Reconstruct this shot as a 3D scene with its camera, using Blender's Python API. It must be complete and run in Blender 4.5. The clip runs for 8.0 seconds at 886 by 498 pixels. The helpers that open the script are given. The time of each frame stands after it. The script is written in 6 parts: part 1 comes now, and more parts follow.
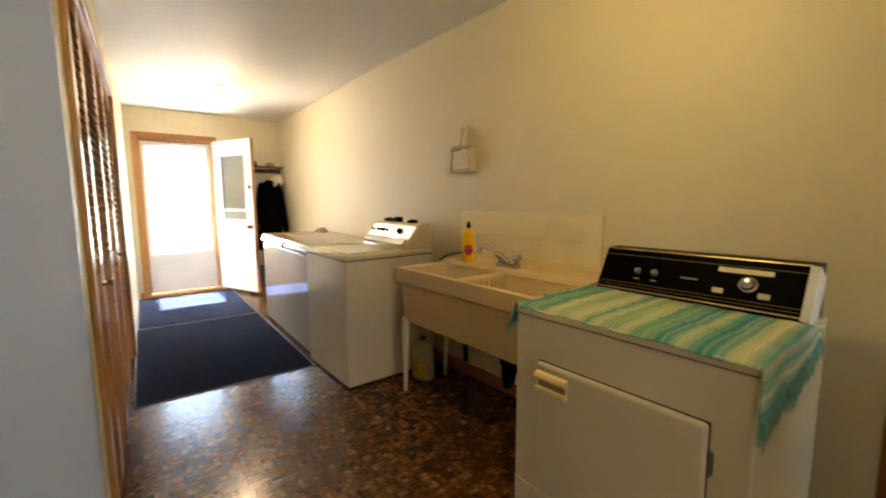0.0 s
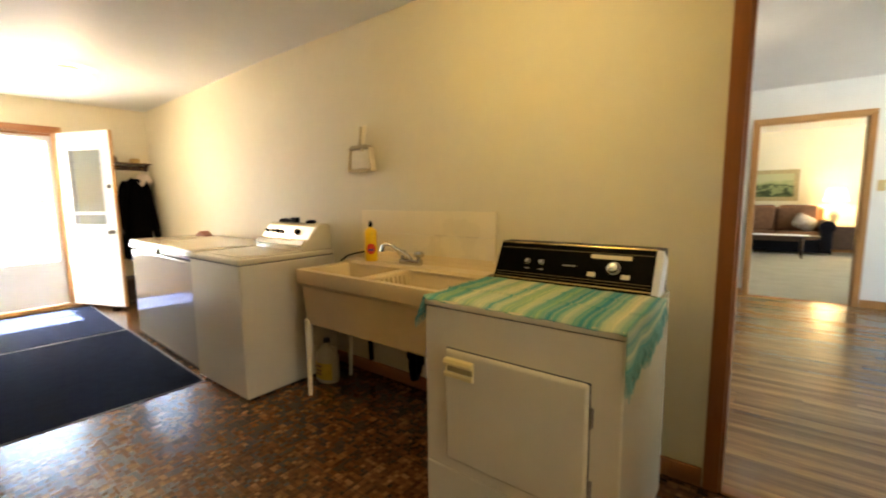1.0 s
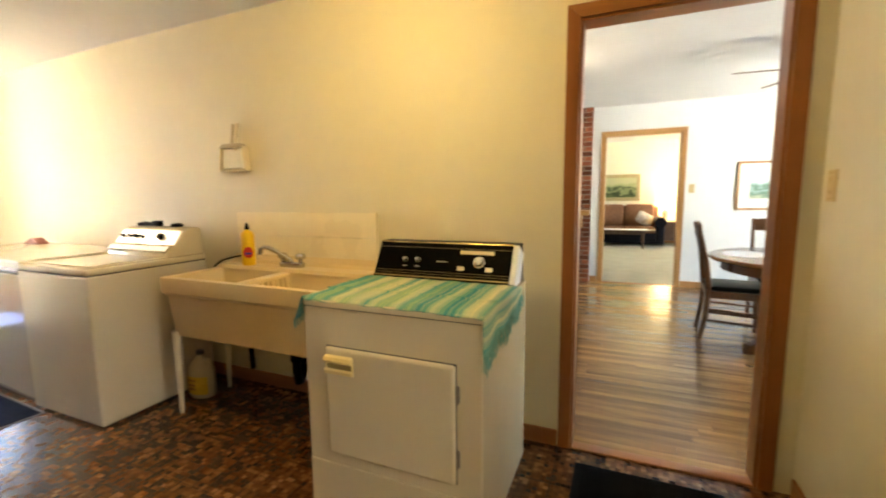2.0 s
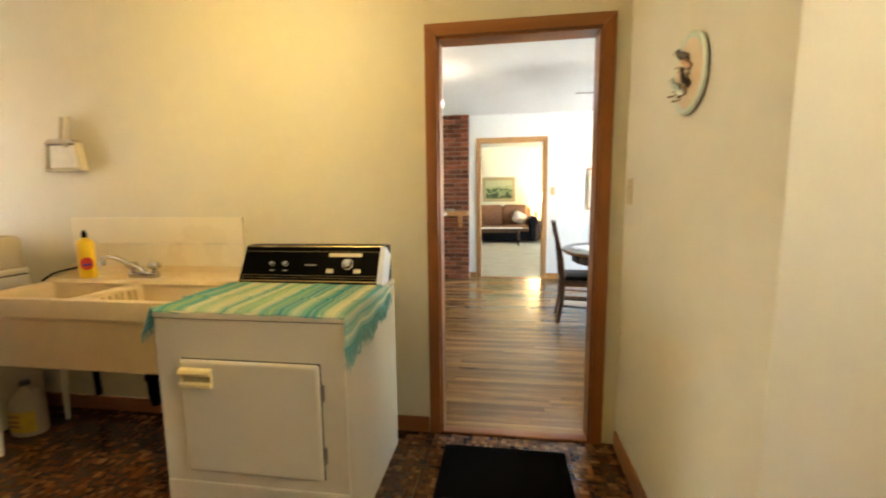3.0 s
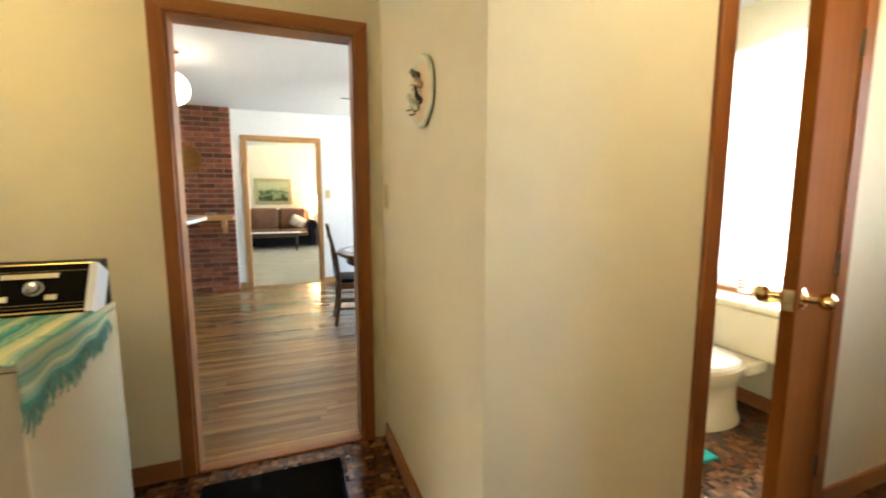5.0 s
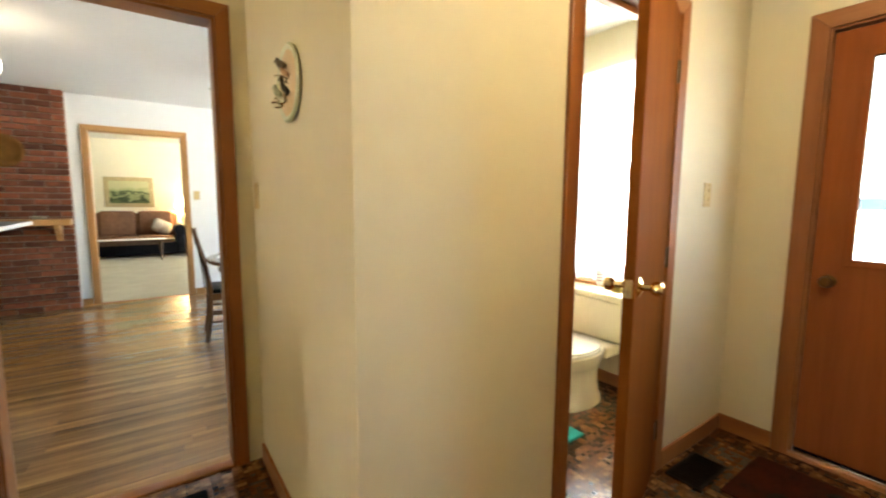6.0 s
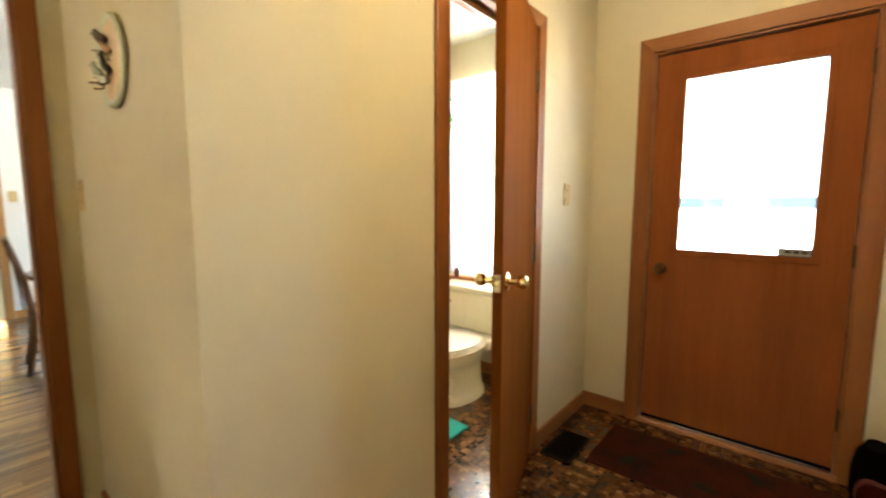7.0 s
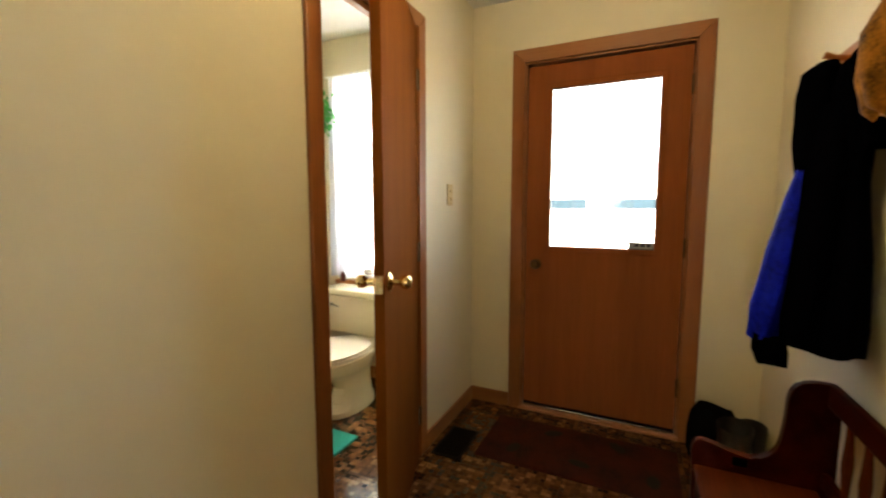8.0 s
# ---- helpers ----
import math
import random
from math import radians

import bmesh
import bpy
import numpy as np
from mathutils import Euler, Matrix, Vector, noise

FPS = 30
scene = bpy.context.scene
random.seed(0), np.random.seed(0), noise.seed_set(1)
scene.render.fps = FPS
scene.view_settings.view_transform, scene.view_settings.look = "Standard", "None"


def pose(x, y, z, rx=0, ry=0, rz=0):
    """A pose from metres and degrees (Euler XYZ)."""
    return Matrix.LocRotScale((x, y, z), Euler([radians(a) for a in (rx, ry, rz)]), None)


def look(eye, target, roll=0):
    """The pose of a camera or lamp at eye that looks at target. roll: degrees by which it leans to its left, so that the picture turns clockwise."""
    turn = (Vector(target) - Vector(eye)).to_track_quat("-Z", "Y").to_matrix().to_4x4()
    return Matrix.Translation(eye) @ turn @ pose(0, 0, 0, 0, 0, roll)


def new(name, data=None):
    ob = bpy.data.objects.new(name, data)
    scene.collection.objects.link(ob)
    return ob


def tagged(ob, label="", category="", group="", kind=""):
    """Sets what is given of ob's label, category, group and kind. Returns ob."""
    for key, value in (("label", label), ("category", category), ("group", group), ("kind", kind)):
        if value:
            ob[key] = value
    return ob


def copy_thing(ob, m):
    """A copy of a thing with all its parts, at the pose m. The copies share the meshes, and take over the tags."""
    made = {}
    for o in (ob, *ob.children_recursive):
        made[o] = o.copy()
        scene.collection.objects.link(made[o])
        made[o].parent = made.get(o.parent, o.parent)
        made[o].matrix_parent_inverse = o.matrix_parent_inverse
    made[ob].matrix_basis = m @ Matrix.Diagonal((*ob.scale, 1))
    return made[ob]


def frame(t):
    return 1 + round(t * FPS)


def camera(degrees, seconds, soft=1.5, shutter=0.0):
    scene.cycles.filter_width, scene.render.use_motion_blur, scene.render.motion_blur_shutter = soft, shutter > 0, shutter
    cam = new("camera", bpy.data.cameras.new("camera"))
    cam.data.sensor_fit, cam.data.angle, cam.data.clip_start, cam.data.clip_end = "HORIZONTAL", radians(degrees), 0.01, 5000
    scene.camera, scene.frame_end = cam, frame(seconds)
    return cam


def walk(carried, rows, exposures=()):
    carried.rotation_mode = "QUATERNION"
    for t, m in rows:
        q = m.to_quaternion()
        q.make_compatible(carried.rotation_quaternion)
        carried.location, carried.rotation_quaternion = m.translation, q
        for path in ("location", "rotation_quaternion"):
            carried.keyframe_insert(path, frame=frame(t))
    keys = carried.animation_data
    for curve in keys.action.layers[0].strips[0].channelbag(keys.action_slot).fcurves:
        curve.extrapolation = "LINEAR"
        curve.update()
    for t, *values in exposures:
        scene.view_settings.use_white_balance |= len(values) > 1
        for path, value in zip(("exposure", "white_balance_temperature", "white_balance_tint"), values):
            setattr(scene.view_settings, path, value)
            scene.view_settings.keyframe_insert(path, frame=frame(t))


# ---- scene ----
EXPOSURES = [(0.0, 5.28, 6950, 10), (0.5, 5.36, 6980, 10), (1.0, 5.56, 7000, 10), (1.5, 5.83, 7000, 10), (2.0, 6.07, 6950, 10), (3.5, 6.12, 6300, 10), (4.5, 6.08, 6200, 10), (6.0, 5.91, 6650, 10), (7.0, 5.80, 6850, 10), (7.5, 5.48, 7080, 10), (8.0, 5.15, 7050, 10)]
cam = camera(93.31, 8.0, soft=2.0, shutter=0.5)
PATH = [
    (0, (0.119, -1.913, 1.246), (-1.444, -0.688, 1.010), -0.34),
    (0.5, (0.124, -1.967, 1.241), (-1.274, -0.557, 1.004), -0.50),
    (1, (0.134, -1.989, 1.243), (-1.077, -0.416, 1.002), -0.66),
    (1.5, (0.171, -2.002, 1.243), (-0.833, -0.289, 1.001), -0.66),
    (2, (0.243, -2.039, 1.251), (-0.533, -0.212, 1.004), -0.65),
    (3.3, (0.408, -2.101, 1.267), (0.268, -0.122, 1.017), -0.65),
    (4, (0.443, -2.097, 1.272), (0.650, -0.124, 1.020), -0.48),
    (4.7, (0.465, -2.084, 1.269), (1.021, -0.179, 1.022), -0.21),
    (5.8, (0.529, -2.084, 1.254), (1.593, -0.405, 1.029), 0.34),
    (6.5, (0.581, -2.104, 1.249), (1.919, -0.633, 1.033), 0.25),
    (7, (0.617, -2.105, 1.244), (2.136, -0.821, 1.032), 0.04),
    (7.5, (0.652, -2.102, 1.229), (2.329, -1.029, 1.031), 0.02),
    (8, (0.681, -2.108, 1.227), (2.477, -1.251, 1.030), -0.04),
]
walk(cam, [(t, look(e, g, r)) for t, e, g, r in PATH], exposures=EXPOSURES)

# ---- world and large lights ----
world = bpy.data.worlds.new("world")
scene.world = world
world.use_nodes = True
wn = world.node_tree
sky = wn.nodes.new("ShaderNodeTexSky")
sky.sky_type, sky.sun_disc = "NISHITA", False
sky.sun_elevation, sky.sun_rotation = radians(64), radians(-90)
wn.links.new(sky.outputs[0], wn.nodes["Background"].inputs[0])
wn.nodes["Background"].inputs[1].default_value = 0.05


def lamp(name, kind, m, energy, color, size=None, size_y=None):
    data = bpy.data.lights.new(name, kind)
    data.energy, data.color = energy, color
    if kind == "AREA":
        data.shape, data.size, data.size_y = "RECTANGLE", size, size_y or size
    elif kind == "SUN":
        data.angle = radians(0.6)
    else:
        data.shadow_soft_size = size
    ob = new(name, data)
    ob.matrix_basis = m
    return ob


DAY, WARM = (0.86, 0.92, 1.0), (1.0, 0.65, 0.28)
lamp("sun", "SUN", look((-5.3, 0.1, 10), (-0.4, 0, 0)), 5.0, (1.0, 0.95, 0.88))
# skylight entering through the openings; the living room window is unseen, assumed
lamp("skylight_exit", "AREA", look((-6.59, -1.21, 1.28), (0, -1.235, 1.0)), 0.14, DAY, 0.75, 1.4)
lamp("skylight_porch", "AREA", look((4.95, -1.87, 1.6), (0, -1.87, 1.4)), 6.0, DAY, 2.6, 2.6)
lamp("skylight_bath", "AREA", look((3.30, -0.55, 1.43), (0, -0.55, 1.0)), 3.0, (1.0, 0.93, 0.78), 0.8, 1.3)
lamp("skylight_kitchen", "AREA", look((4.75, 2.4, 1.3), (0, 2.4, 1.0)), 0.80, (0.66, 0.82, 1.0), 2.2, 1.9)
lamp("skylight_living", "AREA", look((4.75, 7.4, 1.4), (0, 7.4, 1.0)), 1.2, DAY, 2.4, 1.4)
# bulbs of the lamps, just under their glass bowls; the porch lamp is unseen, assumed
lamp("hall_bulb", "POINT", pose(-4.72, -0.96, 2.16), 0.67, (1.0, 0.70, 0.46), 0.06)
lamp("laundry_bulb", "POINT", pose(-0.75, -0.88, 2.16), 0.305, (1.0, 0.69, 0.18), 0.06)
lamp("porch_bulb", "POINT", pose(1.75, -1.95, 2.16), 0.36, (1.0, 0.78, 0.42), 0.06)
lamp("table_bulb", "POINT", pose(1.275, 9.84, 1.20), 0.85, (1.0, 0.70, 0.32), 0.08)

# ---- materials ----


def mat(name, col, rough=0.5, metal=0.0, var=0.12, scale=6.0, bump=0.0, bscale=150.0, spec=0.35, dark=None,
        stretch=(1, 1, 1), rand=0.0, coat=0.0, rvar=0.08):
    """A painted or natural surface: two scales of tone, uneven gloss, fine relief."""
    m = bpy.data.materials.new(name)
    m.use_nodes = True
    t = m.node_tree
    p = t.nodes["Principled BSDF"]
    p.inputs["Roughness"].default_value, p.inputs["Metallic"].default_value = rough, metal
    p.inputs["Specular IOR Level"].default_value = spec
    p.inputs["Coat Weight"].default_value = coat
    p.inputs["Coat Roughness"].default_value = 0.12
    co = t.nodes.new("ShaderNodeTexCoord")
    mp = t.nodes.new("ShaderNodeMapping")
    mp.inputs["Scale"].default_value = stretch
    t.links.new(co.outputs["Object"], mp.inputs["Vector"])
    n1, n2 = t.nodes.new("ShaderNodeTexNoise"), t.nodes.new("ShaderNodeTexNoise")
    n1.inputs["Scale"].default_value, n1.inputs["Detail"].default_value = scale, 6
    n2.inputs["Scale"].default_value, n2.inputs["Detail"].default_value = scale * 9, 4
    for n in (n1, n2):
        t.links.new(mp.outputs[0], n.inputs["Vector"])
    add = t.nodes.new("ShaderNodeMath")
    add.operation = "MULTIPLY_ADD"
    t.links.new(n2.outputs["Fac"], add.inputs[0])
    add.inputs[1].default_value = 0.5
    t.links.new(n1.outputs["Fac"], add.inputs[2])
    rng = t.nodes.new("ShaderNodeMapRange")
    rng.inputs["From Min"].default_value, rng.inputs["From Max"].default_value = 0.45, 1.05
    t.links.new(add.outputs[0], rng.inputs["Value"])
    mix = t.nodes.new("ShaderNodeMix")
    mix.data_type = "RGBA"
    d = dark or tuple(c * (1 - var) for c in col)
    li = tuple(min(1.0, c * (1 + var * 0.5)) for c in col) if not dark else col
    mix.inputs["A"].default_value, mix.inputs["B"].default_value = (*d, 1), (*li, 1)
    t.links.new(rng.outputs[0], mix.inputs["Factor"])
    out = mix.outputs["Result"]
    if rand:
        oi, hs, mr = t.nodes.new("ShaderNodeObjectInfo"), t.nodes.new("ShaderNodeHueSaturation"), t.nodes.new("ShaderNodeMapRange")
        mr.inputs["To Min"].default_value, mr.inputs["To Max"].default_value = 1 - rand, 1 + rand
        t.links.new(oi.outputs["Random"], mr.inputs["Value"])
        sh = t.nodes.new("ShaderNodeVectorMath")
        sh.operation = "SCALE"
        sh.inputs[0].default_value = (3.1, 17.3, 9.7)
        t.links.new(oi.outputs["Random"], sh.inputs["Scale"])
        t.links.new(sh.outputs[0], mp.inputs["Location"])
        t.links.new(mr.outputs[0], hs.inputs["Value"])
        t.links.new(out, hs.inputs["Color"])
        out = hs.outputs[0]
    t.links.new(out, p.inputs["Base Color"])
    rr = t.nodes.new("ShaderNodeMapRange")
    rr.inputs["To Min"].default_value, rr.inputs["To Max"].default_value = max(0.02, rough - rvar), min(1, rough + rvar)
    t.links.new(n1.outputs["Fac"], rr.inputs["Value"])
    t.links.new(rr.outputs[0], p.inputs["Roughness"])
    if bump:
        n3, b = t.nodes.new("ShaderNodeTexNoise"), t.nodes.new("ShaderNodeBump")
        n3.inputs["Scale"].default_value, n3.inputs["Detail"].default_value = bscale, 3
        t.links.new(mp.outputs[0], n3.inputs["Vector"])
        b.inputs["Strength"].default_value, b.inputs["Distance"].default_value = bump, 0.003
        t.links.new(n3.outputs["Fac"], b.inputs["Height"])
        t.links.new(b.outputs[0], p.inputs["Normal"])
    return m


def wood(name, light, dark, axis="z", rough=0.35, grain=14.0, rand=0.0, coat=0.06, spec=0.25):
    """Varnished timber with its grain along one axis."""
    s = {"x": (0.06, 1, 1), "y": (1, 0.06, 1), "z": (1, 1, 0.06)}[axis]
    return mat(name, light, rough, dark=dark, scale=grain, stretch=s, bump=0.08, bscale=90, coat=coat, rand=rand, spec=spec)


def glow(name, col, strength):
    m = bpy.data.materials.new(name)
    m.use_nodes = True
    p = m.node_tree.nodes["Principled BSDF"]
    p.inputs["Base Color"].default_value = (*col, 1)
    p.inputs["Emission Color"].default_value = (*col, 1)
    p.inputs["Emission Strength"].default_value = strength
    return m


def glass(name, tint=(0.95, 0.98, 0.97)):
    m = bpy.data.materials.new(name)
    m.use_nodes = True
    p = m.node_tree.nodes["Principled BSDF"]
    p.inputs["Base Color"].default_value = (*tint, 1)
    p.inputs["Transmission Weight"].default_value = 1.0
    p.inputs["Roughness"].default_value, p.inputs["IOR"].default_value = 0.0, 1.45
    return m


M_WALL = mat("cream_wall_paint", (0.66, 0.60, 0.435), 0.55, var=0.05, scale=1.3, bump=0.10, bscale=120, spec=0.3)
M_WHITEWALL = mat("white_wall_paint", (0.72, 0.73, 0.71), 0.6, var=0.04, scale=1.3, bump=0.08, bscale=120, spec=0.3)
M_LIVWALL = mat("pale_yellow_paint", (0.82, 0.76, 0.56), 0.6, var=0.04, scale=1.3, bump=0.08, bscale=120, spec=0.3)
M_CEIL = mat("ceiling_paint", (0.66, 0.65, 0.61), 0.6, var=0.05, scale=2.0, bump=0.25, bscale=70, spec=0.25)
M_TRIM = wood("fir_trim", (0.29, 0.106, 0.030), (0.19, 0.062, 0.016), "z")
M_TRIMX = wood("fir_trim_across", (0.34, 0.142, 0.048), (0.22, 0.082, 0.026), "x")
M_TRIMY = wood("fir_trim_along", (0.34, 0.142, 0.048), (0.22, 0.082, 0.026), "y")
M_OAKTRIM = wood("oak_trim", (0.44, 0.235, 0.088), (0.33, 0.165, 0.058), "z")
M_DOOR = wood("mahogany_door", (0.260, 0.077, 0.0215), (0.185, 0.052, 0.0135), "z", rough=0.7, grain=9, coat=0.0, spec=0.06)
M_ENAMEL = mat("white_enamel", (0.56, 0.485, 0.325), 0.22, var=0.03, scale=3, spec=0.5, coat=0.3)
M_WHITE = mat("white_paint", (0.80, 0.80, 0.79), 0.35, var=0.04, scale=3)
M_CREAMPLASTIC = mat("cream_fibreglass", (0.66, 0.515, 0.28), 0.38, var=0.07, scale=4)
M_BLACK = mat("black_plastic", (0.0010, 0.0008, 0.0007), 0.42, var=0.2, scale=8, spec=0.035)
M_CHROME = mat("chrome", (0.55, 0.55, 0.56), 0.12, metal=1.0, var=0.03)
M_BRASS = mat("brass", (0.72, 0.50, 0.20), 0.22, metal=1.0, var=0.1)
M_GLASS = glass("window_glass")

# ---- building helpers ----


def box(bm, a, b, bev=0.0, seg=2):
    vs = []
    for x in (a[0], b[0]):
        for y in (a[1], b[1]):
            for z in (a[2], b[2]):
                vs.append(bm.verts.new((x, y, z)))
    fs = [(0, 1, 3, 2), (4, 6, 7, 5), (0, 4, 5, 1), (2, 3, 7, 6), (0, 2, 6, 4), (1, 5, 7, 3)]
    faces = [bm.faces.new([vs[i] for i in f]) for f in fs]
    if bev:
        edges = list({e for f in faces for e in f.edges})
        bmesh.ops.bevel(bm, geom=edges, offset=bev, segments=seg, profile=0.5, affect="EDGES")
    return bm


def cone(bm, p, q, r0, r1=None, seg=16):
    p, q = Vector(p), Vector(q)
    m = Matrix.Translation((p + q) / 2) @ (q - p).to_track_quat("Z", "Y").to_matrix().to_4x4()
    bmesh.ops.create_cone(bm, cap_ends=True, segments=seg, radius1=r0, radius2=r0 if r1 is None else r1, depth=(q - p).length, matrix=m)
    return bm


def lathe(bm, prof, m=Matrix(), seg=24, sx=1.0, sy=1.0):
    """Turns a profile of (radius, height) round the z axis of m."""
    rings = []
    for r, z in prof:
        if r < 1e-5:
            rings.append([bm.verts.new(m @ Vector((0, 0, z)))])
        else:
            rings.append([bm.verts.new(m @ Vector((r * sx * math.cos(2 * math.pi * i / seg), r * sy * math.sin(2 * math.pi * i / seg), z))) for i in range(seg)])
    for A, B in zip(rings, rings[1:]):
        for i in range(seg):
            j = (i + 1) % seg
            q = [A[i % len(A)], A[j % len(A)], B[j % len(B)], B[i % len(B)]]
            u = []
            for v in q:
                if v not in u:
                    u.append(v)
            if len(u) > 2:
                bm.faces.new(u)
    return bm


def tube(bm, pts, r, seg=10):
    """A round bar through points; r is one radius or one for each point."""
    pts = [Vector(p) for p in pts]
    rs = r if isinstance(r, (list, tuple)) else [r] * len(pts)
    rings, ref = [], None
    for i, p in enumerate(pts):
        d = (pts[min(i + 1, len(pts) - 1)] - pts[max(i - 1, 0)]).normalized()
        if ref is None:
            ref = d.orthogonal().normalized()
        ref = (ref - d * ref.dot(d)).normalized()
        s = d.cross(ref)
        rings.append([bm.verts.new(p + rs[i] * (math.cos(2 * math.pi * k / seg) * ref + math.sin(2 * math.pi * k / seg) * s)) for k in range(seg)])
    for A, B in zip(rings, rings[1:]):
        for k in range(seg):
            bm.faces.new((A[k], A[(k + 1) % seg], B[(k + 1) % seg], B[k]))
    bm.faces.new(rings[0][::-1])
    bm.faces.new(rings[-1])
    return bm


def prism(bm, poly, axis, a, b, bev=0.0):
    """A polygon of two coordinates, drawn out along the third axis from a to b."""
    def at(u, v, w):
        return {"x": (w, u, v), "y": (u, w, v), "z": (u, v, w)}[axis]
    A, B = [bm.verts.new(at(u, v, a)) for u, v in poly], [bm.verts.new(at(u, v, b)) for u, v in poly]
    fs = [bm.faces.new(A), bm.faces.new(B[::-1])]
    n = len(poly)
    for i in range(n):
        fs.append(bm.faces.new((A[i], B[i], B[(i + 1) % n], A[(i + 1) % n])))
    if bev:
        edges = list({e for f in fs[:2] for e in f.edges})
        bmesh.ops.bevel(bm, geom=edges, offset=bev, segments=2, profile=0.5, affect="EDGES")
    return bm


def world_of(ob):
    return world_of(ob.parent) @ ob.matrix_parent_inverse @ ob.matrix_basis if ob.parent else ob.matrix_basis.copy()


def part(name, bm, material, parent=None, label="", smooth=False):
    """Links a bmesh, given in world coordinates, as one mesh object."""
    bmesh.ops.recalc_face_normals(bm, faces=bm.faces)
    me = bpy.data.meshes.new(name)
    bm.to_mesh(me)
    bm.free()
    me.materials.append(material)
    if smooth:
        for p in me.polygons:
            p.use_smooth = True
        me.set_sharp_from_angle(angle=radians(38))
    ob = new(name, me)
    if parent:
        ob.parent, ob.matrix_parent_inverse = parent, world_of(parent).inverted()
    return tagged(ob, label)


def thing(name, base, label, category, group="", kind=""):
    ob = new(name)
    ob.empty_display_size = 0.1
    ob.matrix_basis = pose(*base)
    return tagged(ob, label, category, group, kind)


def solid(name, a, b, material, kind="structure", label="", category="", bev=0.0):
    return tagged(part(name, box(bmesh.new(), a, b, bev), material), label, category, "", kind)


def bm_boxes(*boxes, bev=0.0):
    bm = bmesh.new()
    for a, b in boxes:
        box(bm, a, b, bev)
    return bm


# ---- structure ----
EX, WX, NOOK, CLOS, BATH, CLK = -6.38, 3.115, -2.66, -1.97, -1.15, 0.945
CEIL, KY, LY = 2.40, 4.36, 10.2


def wall_x(name, y0, y1, x0, x1, top, holes, material, label):
    """A wall that runs along x, with openings (x0, x1, z0, z1)."""
    bm, x = bmesh.new(), x0
    for h0, h1, z0, z1 in sorted(holes):
        box(bm, (x, y0, 0), (h0, y1, top))
        if z0 > 0:
            box(bm, (h0, y0, 0), (h1, y1, z0))
        box(bm, (h0, y0, z1), (h1, y1, top))
        x = h1
    box(bm, (x, y0, 0), (x1, y1, top))
    return tagged(part(name, bm, material), label, "wall", "", "structure")


def wall_y(name, x0, x1, y0, y1, top, holes, material, label):
    bm, y = bmesh.new(), y0
    for h0, h1, z0, z1 in sorted(holes):
        box(bm, (x0, y, 0), (x1, h0, top))
        if z0 > 0:
            box(bm, (x0, h0, 0), (x1, h1, z0))
        box(bm, (x0, h0, z1), (x1, h1, top))
        y = h1
    box(bm, (x0, y, 0), (x1, y1, top))
    return tagged(part(name, bm, material), label, "wall", "", "structure")


K0, K1, KH = 0.046, 0.826, 2.03          # kitchen doorway
B0, B1, BH = 1.760, 2.412, 2.04          # bathroom doorway
W0, W1, WH = -2.322, -1.467, 2.048        # porch door opening
E0, E1, EH = -1.624, -0.800, 2.04          # exit door opening
BEND = -3.30                              # the hall wall runs slightly off square beyond this
L0, L1, LH = 0.012, 0.957, 2.07          # living room opening
wall_x("wall_laundry", 0, 0.115, BEND, 4.7, 2.6, [(K0, K1, 0, KH)], M_WALL, "cream painted wall behind the washer and dryer")
far_wall = wall_x("wall_hall", 0, 0.115, EX - 0.16, BEND, 2.6, [], M_WALL, "cream painted wall behind the freezer")
far_wall.matrix_basis = Matrix.Translation((BEND, 0, 0)) @ Matrix.Rotation(radians(-2.1), 4, "Z") @ Matrix.Translation((-BEND, 0, 0))
wall_y("wall_plaque", CLK, CLK + 0.10, BATH, 0, CEIL, [], M_WALL, "cream painted wall with an outside corner")
wall_x("wall_bathroom", BATH, BATH + 0.10, CLK + 0.10, WX, CEIL, [(B0, B1, 0, BH)], M_WALL, "cream painted wall with the bathroom doorway")
wall_y("wall_porch", WX, WX + 0.14, NOOK, 0, CEIL, [(W0, W1, 0, WH), (-0.95, -0.14, 0.74, 2.10)], M_WALL, "cream painted outside wall with the porch door")
wall_x("wall_bench", NOOK - 0.10, NOOK, -1.1, WX + 0.14, CEIL, [], M_WALL, "cream painted wall behind the bench")
# closet end wall: blue-grey base carries the cool daylight from the porch
wall_y("wall_closet_end", -1.20, -1.10, NOOK, CLOS - 0.012, CEIL, [], mat("daylight_tinted_paint", (0.38, 0.425, 0.51), 0.5, var=0.05, scale=1.5, bump=0.1), "closet end wall with cool daylight tinted into its paint")
wall_y("wall_exit", EX - 0.12, EX, NOOK, 0.13, CEIL, [(E0, E1, 0, EH)], M_WALL, "cream painted wall with the outside door")
wall_x("wall_closet", CLOS - 0.10, CLOS, EX, -1.20, CEIL, [(-3.95, -1.57, 0, 2.03)], M_WALL, "cream painted wall with closet doors")
wall_x("wall_closet_back", NOOK - 0.10, NOOK, EX, -1.1, CEIL, [], M_WALL, "cream painted wall inside the closet")
wall_x("wall_kitchen", KY, KY + 0.12, -4.0, 4.7, 2.7, [(L0, L1, 0, LH)], M_WHITEWALL, "white painted kitchen wall")
wall_y("wall_kitchen_window", 4.58, 4.7, 0.115, KY, 2.6, [(1.3, 3.5, 0.35, 2.2)], M_WHITEWALL, "white painted outside wall of the kitchen")
wall_y("wall_kitchen_end", -4.12, -4.0, 0.115, LY, 2.7, [], M_WHITEWALL, "white painted kitchen end wall")
wall_x("wall_living", LY, LY + 0.12, -4.0, 4.7, 2.75, [], M_LIVWALL, "pale yellow living room wall")
